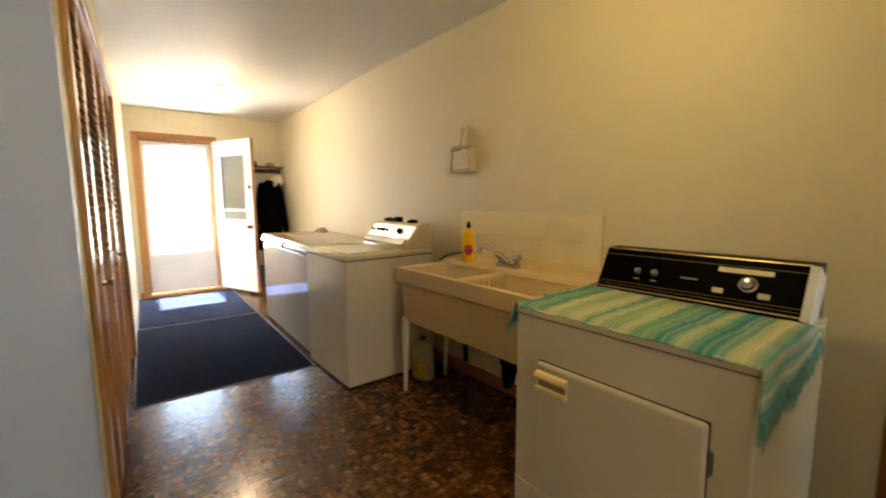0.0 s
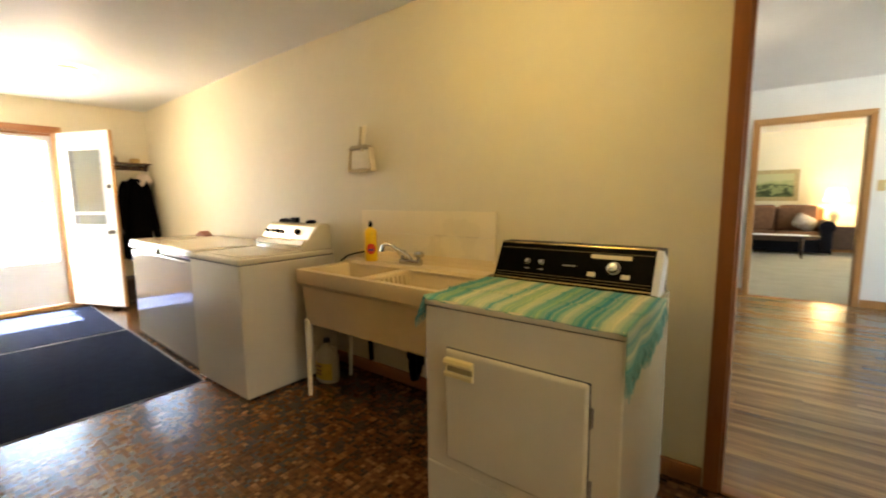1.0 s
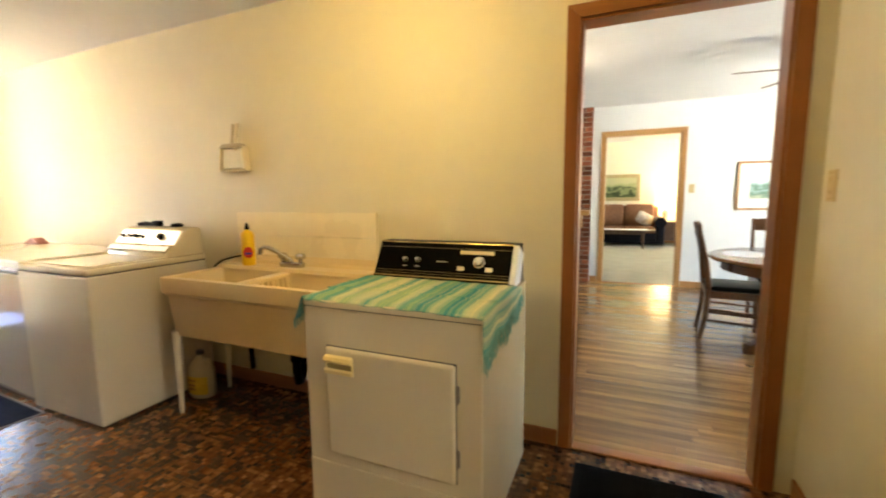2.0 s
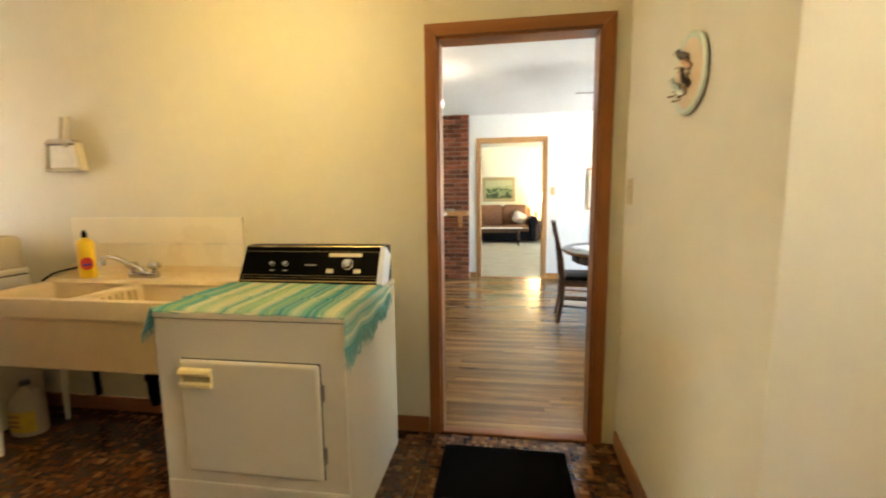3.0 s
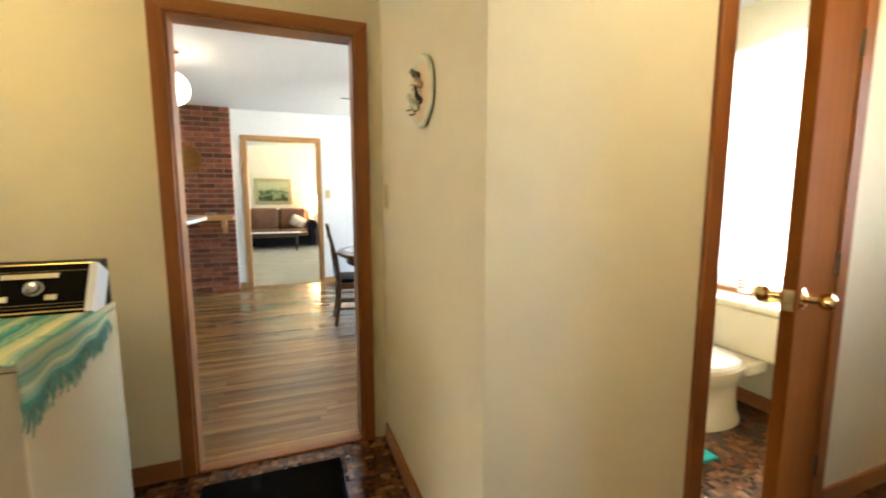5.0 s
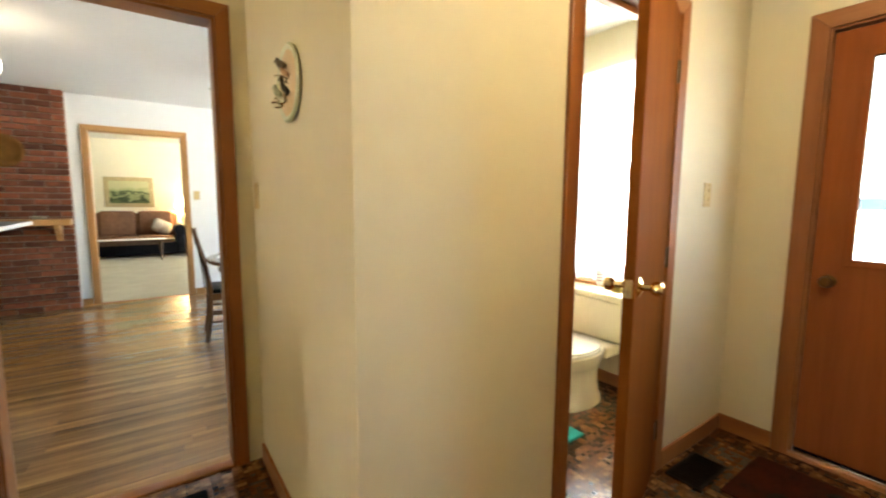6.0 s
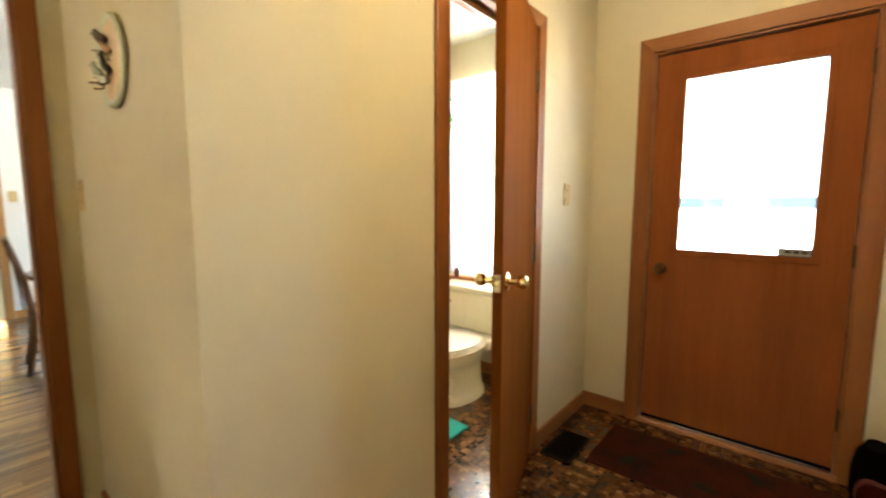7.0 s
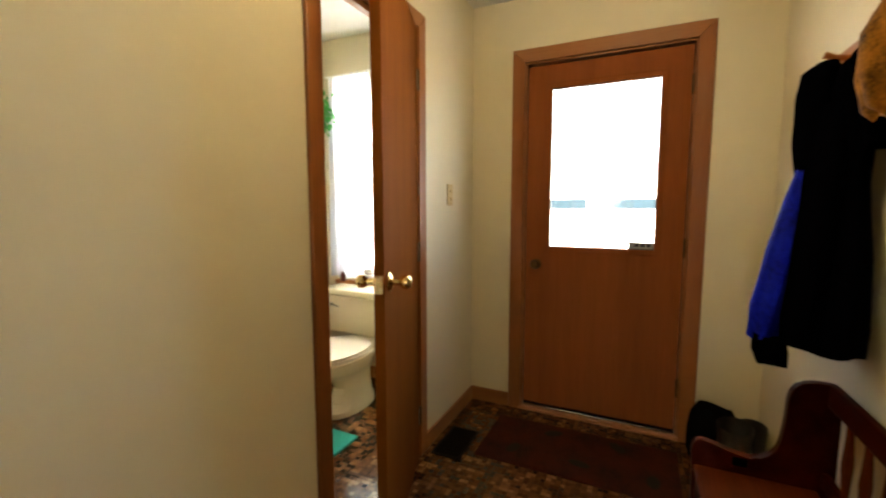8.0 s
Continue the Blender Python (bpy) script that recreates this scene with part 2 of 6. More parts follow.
# window opening out of view, added to let daylight into the living room
wall_y("wall_living_window", 4.58, 4.7, KY + 0.12, LY, 2.75, [(6.2, 8.6, 0.7, 2.1)], M_LIVWALL, "pale yellow outside wall of the living room")

solid("ceiling", (EX, NOOK, CEIL), (WX, 0.11, CEIL + 0.1), M_CEIL, label="white painted laundry ceiling", category="ceiling")
solid("ceiling_kitchen", (-4, 0.115, 2.46), (4.58, KY, 2.56), mat("kitchen_ceiling_paint", (0.70, 0.70, 0.69), 0.6, var=0.04, scale=2.0, bump=0.2, bscale=70, spec=0.2), label="white painted kitchen ceiling", category="ceiling")
solid("ceiling_living", (-4, KY + 0.12, 2.64), (4.58, LY, 2.74), M_CEIL, label="white painted living room ceiling", category="ceiling")
def vinyl():
    """Sheet vinyl printed with small square chips in browns, laid in larger blocks."""
    m = mat("mosaic_vinyl", (0.2, 0.1, 0.05), 0.20, bump=0.012, bscale=60, spec=0.52, rvar=0.04)
    t = m.node_tree
    p = t.nodes["Principled BSDF"]
    co = t.nodes.new("ShaderNodeTexCoord")

    def cells(size):
        a, b = t.nodes.new("ShaderNodeVectorMath"), t.nodes.new("ShaderNodeVectorMath")
        a.operation, b.operation = "DIVIDE", "FLOOR"
        a.inputs[1].default_value = (size, size, 1000)
        t.links.new(co.outputs["Object"], a.inputs[0])
        t.links.new(a.outputs[0], b.inputs[0])
        w = t.nodes.new("ShaderNodeTexWhiteNoise")
        t.links.new(b.outputs[0], w.inputs["Vector"])
        return w, a

    small, sv = cells(0.022)
    big, bg = cells(0.044)
    block, bv = cells(0.305)
    mixv = t.nodes.new("ShaderNodeMix")
    mixv.data_type = "FLOAT"
    mixv.inputs["Factor"].default_value = 0.5
    t.links.new(small.outputs["Value"], mixv.inputs["A"])
    t.links.new(big.outputs["Value"], mixv.inputs["B"])
    ramp = t.nodes.new("ShaderNodeValToRGB")
    e = ramp.color_ramp.elements
    e[0].position, e[0].color = 0.1, (0.038, 0.0138, 0.0048, 1)
    e[1].position, e[1].color = 0.95, (0.22, 0.108, 0.042, 1)
    for pos, c in ((0.38, (0.063, 0.0240, 0.0084, 1)), (0.62, (0.106, 0.0425, 0.0148, 1))):
        k = e.new(pos)
        k.color = c
    t.links.new(mixv.outputs["Result"], ramp.inputs["Fac"])

    def grid(vec, width):
        f = t.nodes.new("ShaderNodeVectorMath")
        f.operation = "FRACTION"
        t.links.new(vec.outputs[0], f.inputs[0])
        sx = t.nodes.new("ShaderNodeSeparateXYZ")
        t.links.new(f.outputs[0], sx.inputs[0])
        mn, lt = t.nodes.new("ShaderNodeMath"), t.nodes.new("ShaderNodeMath")
        mn.operation, lt.operation = "MINIMUM", "LESS_THAN"
        t.links.new(sx.outputs["X"], mn.inputs[0])
        t.links.new(sx.outputs["Y"], mn.inputs[1])
        t.links.new(mn.outputs[0], lt.inputs[0])
        lt.inputs[1].default_value = width
        return lt

    mix = None
    last = ramp.outputs["Color"]
    for lt, amount, col in ((grid(sv, 0.10), 0.35, (0.19, 0.088, 0.033, 1)), (grid(bg, 0.08), 0.6, (0.030, 0.012, 0.005, 1)), (grid(bv, 0.014), 0.7, (0.022, 0.009, 0.004, 1))):
        soft = t.nodes.new("ShaderNodeMath")
        soft.operation = "MULTIPLY"
        soft.inputs[1].default_value = amount
        t.links.new(lt.outputs[0], soft.inputs[0])
        mix = t.nodes.new("ShaderNodeMix")
        mix.data_type = "RGBA"
        mix.inputs["B"].default_value = col
        t.links.new(soft.outputs[0], mix.inputs["Factor"])
        t.links.new(last, mix.inputs["A"])
        last = mix.outputs["Result"]
    wear = t.nodes.new("ShaderNodeTexNoise")
    wear.inputs["Scale"].default_value = 2.2
    t.links.new(co.outputs["Object"], wear.inputs["Vector"])
    hs, mr = t.nodes.new("ShaderNodeHueSaturation"), t.nodes.new("ShaderNodeMapRange")
    mr.inputs["From Min"].default_value, mr.inputs["From Max"].default_value = 0.3, 0.7
    mr.inputs["To Min"].default_value, mr.inputs["To Max"].default_value = 0.85, 1.2
    t.links.new(wear.outputs["Fac"], mr.inputs["Value"])
    t.links.new(mr.outputs[0], hs.inputs["Value"])
    t.links.new(mix.outputs["Result"], hs.inputs["Color"])
    t.links.new(hs.outputs[0], p.inputs["Base Color"])
    return m


M_VINYL = vinyl()
M_SUBFLOOR = mat("dark_floor_joint", (0.06, 0.035, 0.02), 0.6)
M_CARPET = mat("beige_carpet", (0.50, 0.46, 0.33), 0.95, var=0.15, scale=3, bump=0.6, bscale=260, spec=0.1)
solid("floor", (EX, NOOK, -0.1), (WX, 0.03, 0), M_VINYL, label="brown mosaic patterned vinyl floor", category="floor")
solid("floor_hall_edge", (EX, 0.03, -0.1), (-4, 0.13, 0), M_VINYL, label="brown mosaic patterned vinyl floor", category="floor")
solid("floor_kitchen", (-4, 0.03, -0.1), (4.58, KY + 0.06, -0.004), M_SUBFLOOR, label="wood strip kitchen floor", category="floor")
solid("floor_living", (-4, KY + 0.06, -0.1), (4.58, LY, 0), M_CARPET, label="beige living room carpet", category="floor")
solid("ground", (-400, -400, -0.45), (400, 400, -0.2), mat("pale_gravel", (0.37, 0.37, 0.35), 0.9, scale=0.4, bump=0.5, bscale=20), label="pale ground outside", category="ground")


# ---- trim ----


def casing(name, m, w, h, cw, label, mats, depth=0.10, proud=0.016, both=True, stops=True):
    """A door casing with its jamb: opening w by h, the near face at y = 0, facing -y; m places it."""
    ob = thing(name, (0, 0, 0), label, "door frame", kind="structure")
    va, vb = mats
    part("side_casing", prism(bmesh.new(), [(-cw, 0), (0.006, 0), (0.006, h - 0.006), (-cw, h + cw)], "y", -proud, 0.001, 0.003), va, ob)
    part("side_casing", prism(bmesh.new(), [(w - 0.006, 0), (w + cw, 0), (w + cw, h + cw), (w - 0.006, h - 0.006)], "y", -proud, 0.001, 0.003), va, ob)
    part("head_casing", prism(bmesh.new(), [(0.006, h - 0.006), (w - 0.006, h - 0.006), (w + cw, h + cw), (-cw, h + cw)], "y", -proud, 0.001, 0.003), vb, ob)
    part("jamb", box(bmesh.new(), (-0.002, 0.001, 0), (0.016, depth, h), 0.002), va, ob)
    part("jamb", box(bmesh.new(), (w - 0.016, 0.001, 0), (w + 0.002, depth, h), 0.002), va, ob)
    part("head_jamb", box(bmesh.new(), (0.016, 0.001, h - 0.016), (w - 0.016, depth, h + 0.002), 0.002), vb, ob)
    if stops:
        part("stop", box(bmesh.new(), (0.016, 0.055, 0), (0.027, 0.09, h - 0.016), 0.002), va, ob)
    if stops:
        part("stop", box(bmesh.new(), (w - 0.027, 0.055, 0), (w - 0.016, 0.09, h - 0.016), 0.002), va, ob)
    if stops:
        part("head_stop", box(bmesh.new(), (0.027, 0.056, h - 0.040), (w - 0.027, 0.089, h - 0.0165), 0.002), vb, ob)
    if both:
        part("side_casing", box(bmesh.new(), (-cw, depth - 0.001, 0), (0.006, depth + proud, h + cw), 0.004), va, ob)
        part("side_casing", box(bmesh.new(), (w - 0.006, depth - 0.001, 0), (w + cw, depth + proud, h + cw), 0.004), va, ob)
        part("head_casing", box(bmesh.new(), (0.006, depth - 0.001, h - 0.006), (w - 0.006, depth + proud - 0.001, h + cw - 0.001), 0.004), vb, ob)
    ob.matrix_basis = m
    return ob


casing("door_frame_kitchen", pose(K0, 0, 0), K1 - K0, KH, 0.052, "fir door casing round the kitchen doorway", (M_TRIM, M_TRIMX), 0.115, stops=False)
casing("door_frame_bathroom", pose(B0, BATH, 0), B1 - B0, BH, 0.060, "fir door casing round the bathroom doorway", (M_TRIM, M_TRIMX), 0.10)
strike = bmesh.new()
box(strike, (B0 + 0.0155, BATH + 0.012, 0.955), (B0 + 0.0185, BATH + 0.040, 1.020), 0.001)
frame_bath = [o for o in bpy.data.objects if o.name == "door_frame_bathroom"][0]
part("strike_plate", strike, mat("dark_strike", (0.05, 0.03, 0.015), 0.4, metal=0.7), frame_bath, "dark bronze strike plate")
casing("door_frame_living", pose(L0, KY, 0), L1 - L0, LH, 0.055, "oak casing round the living room opening", (M_OAKTRIM, wood("oak_trim_across", (0.52, 0.30, 0.12), (0.40, 0.21, 0.08), "x")), 0.12, stops=False)
casing("door_frame_porch", pose(WX, W1, 0, rz=-90), W1 - W0, WH, 0.068, "fir door casing round the porch door", (M_TRIM, M_TRIMX), 0.14, both=False)
casing("door_frame_exit", pose(EX, E0, 0, rz=90), E1 - E0, EH, 0.062, "fir door casing round the outside door", (M_OAKTRIM, M_TRIMX), 0.12, both=False)
casing("door_frame_closet", pose(-1.57, CLOS, 0, rz=180), 2.38, 2.03, 0.06, "fir casing round the closet doors", (M_OAKTRIM, M_TRIMX), 0.10, both=False)


def skirting(a, b, n, h=0.085, d=0.014, material=None):
    """A baseboard from a to b on the floor; n is the side it faces."""
    (x0, y0), (x1, y1) = a, b
    lo = (min(x0, x1), min(y0, y1), 0.0)
    hi = (max(x0, x1), max(y0, y1), h)
    lo = tuple(v + d * min(0, k) for v, k in zip(lo, (*n, 0)))
    hi = tuple(v + d * max(0, k) for v, k in zip(hi, (*n, 0)))
    ob = part("baseboard", box(bmesh.new(), lo, hi, 0.004), material or (M_TRIMX if n[1] else M_TRIMY))
    return tagged(ob, "varnished fir baseboard along the wall", "baseboard", "", "structure")


skirting((BEND, 0), (-2.32, 0), (0, -1))
skirting((-0.90, 0), (K0 - 0.055, 0), (0, -1))
skirting((-2.32, 0), (-0.90, 0), (0, -1))
skirting((CLK, BATH + 0.0), (CLK, -0.02), (-1, 0))
skirting((CLK - 0.014, BATH), (B0 - 0.062, BATH), (0, -1))
skirting((B1 + 0.062, BATH), (WX - 0.015, BATH), (0, -1))
skirting((WX, BATH - 0.0), (WX, W1 + 0.07), (-1, 0))
skirting((WX, W0 - 0.07), (WX, NOOK + 0.015), (-1, 0))
skirting((-1.09, NOOK), (WX, NOOK), (0, 1))
skirting((EX, -1.72), (EX, E0 - 0.064), (1, 0))
skirting((EX, E1 + 0.064), (EX, 0.10), (1, 0))
skirting((-0.145, KY), (L0 - 0.058, KY), (0, -1), material=M_OAKTRIM)
skirting((L1 + 0.058, KY), (4.5, KY), (0, -1), material=M_OAKTRIM)
skirting((WX, -1.05), (WX, 0), (-1, 0))
skirting((-3.9, LY), (4.5, LY), (0, -1), material=M_OAKTRIM)
tagged(part("threshold", box(bmesh.new(), (K0 + 0.016, -0.012, 0), (K1 - 0.016, 0.05, 0.012), 0.005), M_TRIMX), "varnished wood threshold strip", "threshold", "", "structure")
tagged(part("threshold", box(bmesh.new(), (L0 + 0.016, KY + 0.01, -0.002), (L1 - 0.016, KY + 0.07, 0.007), 0.003), M_TRIMX), "thin wood threshold strip", "threshold", "", "structure")
sill = tagged(part("threshold", box(bmesh.new(), (WX - 0.02, W0 + 0.002, 0), (WX + 0.14, W1 - 0.002, 0.022), 0.006), M_TRIMY), "wood door sill with a metal strip", "threshold", "", "structure")
part("metal_strip", box(bmesh.new(), (WX + 0.004, W0 + 0.02, 0.0225), (WX + 0.02, W1 - 0.02, 0.034), 0.002), M_CHROME, sill, "worn aluminium weather strip")
tagged(part("threshold", box(bmesh.new(), (EX - 0.12, E0 + 0.002, 0), (EX + 0.03, E1 - 0.002, 0.045), 0.008), M_OAKTRIM), "pale wood door sill", "threshold", "", "structure")

# ---- dryer ----
GASKET = mat("dark_seam", (0.05, 0.045, 0.04), 0.6)
HANDLE = mat("ivory_plastic", (0.68, 0.54, 0.23), 0.35, var=0.05)
dx0, dx1, dyf, dyb, dtop = -0.862, -0.146, -0.81, -0.16, 0.872
dryer = thing("clothes_dryer", (-0.5, -0.48, 0), "white enamel clothes dryer with a black control panel", "dryer")
part("cabinet", box(bmesh.new(), (dx0, dyf, 0.02), (dx1, dyb, 0.8445), 0.006), M_ENAMEL, dryer)
part("seam", box(bmesh.new(), (dx0 + 0.004, dyf + 0.004, 0.838), (dx1 - 0.004, dyb - 0.004, 0.849)), GASKET, dryer)
part("top", box(bmesh.new(), (dx0 - 0.001, dyf - 0.003, 0.8470), (dx1 + 0.001, dyb, dtop), 0.006, 3), M_ENAMEL, dryer)
part("kick_panel", box(bmesh.new(), (dx0 + 0.004, dyf - 0.006, 0.03), (dx1 - 0.004, dyf + 0.002, 0.228), 0.005), M_ENAMEL, dryer)
part("toe_plinth", box(bmesh.new(), (dx0 + 0.02, dyf + 0.03, 0), (dx1 - 0.02, dyb - 0.02, 0.03)), GASKET, dryer)
door = part("door", box(bmesh.new(), (-0.759, dyf - 0.020, 0.277), (-0.236, dyf + 0.002, 0.702), 0.012, 3), M_ENAMEL, dryer)
part("door_shadow_gap", box(bmesh.new(), (-0.7605, dyf - 0.0015, 0.2755), (-0.2345, dyf + 0.003, 0.7035)), GASKET, door)
# recess plate darker than the handle: its shade is put into the colour
part("handle_recess", box(bmesh.new(), (-0.745, dyf - 0.0225, 0.612), (-0.635, dyf - 0.019, 0.666), 0.001), mat("shaded_ivory", (0.33, 0.25, 0.10), 0.5), door)
h = bmesh.new()
prism(h, [(dyf - 0.019, 0.676), (dyf - 0.036, 0.672), (dyf - 0.042, 0.662), (dyf - 0.038, 0.652), (dyf - 0.032, 0.650), (dyf - 0.030, 0.660), (dyf - 0.019, 0.664)], "x", -0.750, -0.630, 0.002)
prism(h, [(dyf - 0.019, 0.622), (dyf - 0.032, 0.628), (dyf - 0.037, 0.621), (dyf - 0.034, 0.608), (dyf - 0.019, 0.602)], "x", -0.750, -0.630, 0.002)
box(h, (-0.750, dyf - 0.027, 0.610), (-0.744, dyf - 0.018, 0.668), 0.002)
box(h, (-0.636, dyf - 0.027, 0.610), (-0.630, dyf - 0.018, 0.668), 0.002)
part("handle", h, HANDLE, door, "ivory moulded pull handle", True)
M_HINGE = mat("dull_hinge", (0.16, 0.13, 0.10), 0.45, metal=0.6)
for z in (0.60, 0.37):
    hg = bmesh.new()
    cone(hg, (-0.232, dyf - 0.009, z - 0.034), (-0.232, dyf - 0.009, z + 0.034), 0.0042, seg=10)
    box(hg, (-0.231, dyf - 0.006, z - 0.030), (-0.224, dyf + 0.001, z + 0.030), 0.001)
    part("hinge", hg, M_HINGE, door, "small dull steel hinge", True)
console = part("control_console", prism(bmesh.new(), [(-0.345, dtop), (-0.332, dtop + 0.012), (-0.252, 1.030), (-0.238, 1.040), (-0.165, 1.040), (-0.160, dtop)], "x", -0.846, -0.158), M_BLACK, dryer)


def on_console(bm, u0, u1, v0, v1, t0=0.0, t1=0.006, bev=0.0):
    """A plate on the sloping console face: u along x, v up the slope."""
    box(bm, (u0, 0, v0), (u1, -1, v1), 0)
    verts = list(bm.verts)[-8:]
    o, up = Vector((0, -0.334, dtop + 0.010)), Vector((0, 0.082, 0.148)).normalized()
    nrm = Vector((0, -up.z, up.y))
    for v in verts:
        d = t1 if v.co.y < -0.5 else t0
        v.co = o + Vector((v.co.x, 0, 0)) + up * v.co.z + nrm * d
    return bm


part("control_panel", on_console(bmesh.new(), -0.842, -0.176, 0.006, 0.173), M_BLACK, dryer, "glossy black control panel")
M_GOLD = mat("gold_trim", (0.62, 0.50, 0.26), 0.25, metal=1.0, var=0.1)
for v in (0.004, 0.1750):
    part("panel_trim", on_console(bmesh.new(), -0.844, -0.172, v - 0.0025, v + 0.0025, -0.014, 0.007), M_GOLD, dryer, "thin gold trim")
M_GOLDPRINT = mat("dull_gold_print", (0.22, 0.17, 0.09), 0.4)
for v in (0.018, 0.030, 0.148):
    part("panel_line", on_console(bmesh.new(), -0.835, -0.182, v, v + 0.0014, 0.0055, 0.0068), M_GOLDPRINT, dryer)
end = bmesh.new()
on_console(end, -0.178, -0.154, -0.004, 0.174, -0.09, 0.008)
part("end_cap", end, mat("bright_cap", (0.62, 0.64, 0.66), 0.3, var=0.03), dryer, "bright metal console end cap")


def knob_at(u, v, r, d, material, name="knob", label=""):
    up = Vector((0, 0.082, 0.148)).normalized()
    nrm = Vector((0, -up.z, up.y))
    o = Vector((u, -0.334, dtop + 0.010)) + up * v + nrm * 0.006
    b = bmesh.new()
    m = Matrix.Translation(o) @ nrm.to_track_quat("Z", "Y").to_matrix().to_4x4()
    lathe(b, [(0, 0), (r, 0), (r, d * 0.3), (r * 0.8, d * 0.4), (r * 0.72, d * 0.92), (r * 0.6, d), (0, d)], m, 20)
    return part(name, b, material, dryer, label, True)


knob_at(-0.690, 0.085, 0.0125, 0.018, M_CHROME, label="small chrome switch knob")
knob_at(-0.625, 0.085, 0.0125, 0.018, M_CHROME, label="small chrome switch knob")
knob_at(-0.322, 0.085, 0.027, 0.028, M_CHROME, "timer_knob", "round chrome timer knob")
pale = mat("pale_print", (0.62, 0.55, 0.38), 0.4)
bars = bmesh.new()
on_console(bars, -0.418, -0.262, 0.124, 0.141, 0.0055, 0.0075)
part("dial_label", bars, pale, dryer, "pale printed timer scale")
for u in (-0.405, -0.275):
    part("push_button", on_console(bmesh.new(), u - 0.015, u + 0.015, 0.045, 0.062, 0.005, 0.012), pale, dryer)
M_PRINT = mat("grey_print", (0.25, 0.24, 0.22), 0.5)
for u, v in ((-0.70, 0.052), (-0.635, 0.052), (-0.53, 0.080)):
    part("panel_print", on_console(bmesh.new(), u, u + (0.055 if v > 0.06 else 0.022), v, v + 0.005, 0.0055, 0.0068), M_PRINT, dryer)

# ---- towel on the dryer ----


def striped_cloth():
    m = mat("striped_cotton", (0.5, 0.6, 0.5), 0.9, bump=0.5, bscale=240, spec=0.15)
    t = m.node_tree
    co, sep = t.nodes.new("ShaderNodeTexCoord"), t.nodes.new("ShaderNodeSeparateXYZ")
    t.links.new(co.outputs["UV"], sep.inputs[0])
    n = t.nodes.new("ShaderNodeTexNoise")
    n.inputs["Scale"].default_value = 5
    mp = t.nodes.new("ShaderNodeMapping")
    mp.inputs["Scale"].default_value = (14, 2.6, 1)
    t.links.new(co.outputs["UV"], mp.inputs["Vector"])
    t.links.new(mp.outputs[0], n.inputs["Vector"])
    add = t.nodes.new("ShaderNodeMath")
    add.operation = "MULTIPLY_ADD"
    add.inputs[1].default_value = 0.0025
    t.links.new(n.outputs["Fac"], add.inputs[0])
    t.links.new(sep.outputs["X"], add.inputs[2])
    r = t.nodes.new("ShaderNodeValToRGB")
    r.color_ramp.interpolation = "LINEAR"
    teal, cream, green, deep = (0.070, 0.265, 0.230, 1), (0.60, 0.54, 0.32, 1), (0.26, 0.38, 0.19, 1), (0.02, 0.19, 0.24, 1)
    seq = [deep, teal, deep, teal, teal, green, teal, cream, cream, green, cream, cream, teal, cream, green, green, cream,
           teal, green, deep, teal, cream, teal, deep, teal, cream, cream, teal, cream, teal, cream, teal]
    els = r.color_ramp.elements
    els[0].position, els[0].color = 0.02, seq[0]
    els[1].position, els[1].color = 0.99, seq[-1]
    for i, c in enumerate(seq[1:-1]):
        k = els.new(0.02 + 0.97 * (i + 1) / (len(seq) - 1))
        k.color = c
    t.links.new(add.outputs[0], r.inputs["Fac"])
    # finer irregular threads that fade in and out along the stripes
    m2, n2, r2 = t.nodes.new("ShaderNodeMapping"), t.nodes.new("ShaderNodeTexNoise"), t.nodes.new("ShaderNodeValToRGB")
    m2.inputs["Scale"].default_value = (75, 0.6, 1)
    n2.inputs["Scale"].default_value, n2.inputs["Detail"].default_value = 1.0, 3
    t.links.new(co.outputs["UV"], m2.inputs["Vector"])
    t.links.new(m2.outputs[0], n2.inputs["Vector"])
    t.links.new(n2.outputs["Fac"], r2.inputs["Fac"])
    e2 = r2.color_ramp.elements
    e2[0].position, e2[0].color = 0.36, deep
    e2[1].position, e2[1].color = 0.66, cream
    for pos, c in ((0.45, teal), (0.55, green)):
        k = e2.new(pos)
        k.color = c
    mx = t.nodes.new("ShaderNodeMix")
    mx.data_type = "RGBA"
    mx.inputs["Factor"].default_value = 0.38
    t.links.new(r.outputs["Color"], mx.inputs["A"])
    t.links.new(r2.outputs["Color"], mx.inputs["B"])
    wv = t.nodes.new("ShaderNodeTexWave")
    wv.inputs["Scale"].default_value = 90
    wv.bands_direction = "Y"
    t.links.new(co.outputs["UV"], wv.inputs["Vector"])
    hs, mr = t.nodes.new("ShaderNodeHueSaturation"), t.nodes.new("ShaderNodeMapRange")
    mr.inputs["To Min"].default_value, mr.inputs["To Max"].default_value = 0.93, 1.04
    t.links.new(wv.outputs["Fac"], mr.inputs["Value"])
    t.links.new(mr.outputs[0], hs.inputs["Value"])
    t.links.new(mx.outputs["Result"], hs.inputs["Color"])
    t.links.new(hs.outputs[0], t.nodes["Principled BSDF"].inputs["Base Color"])
    return m


M_TOWEL = striped_cloth()


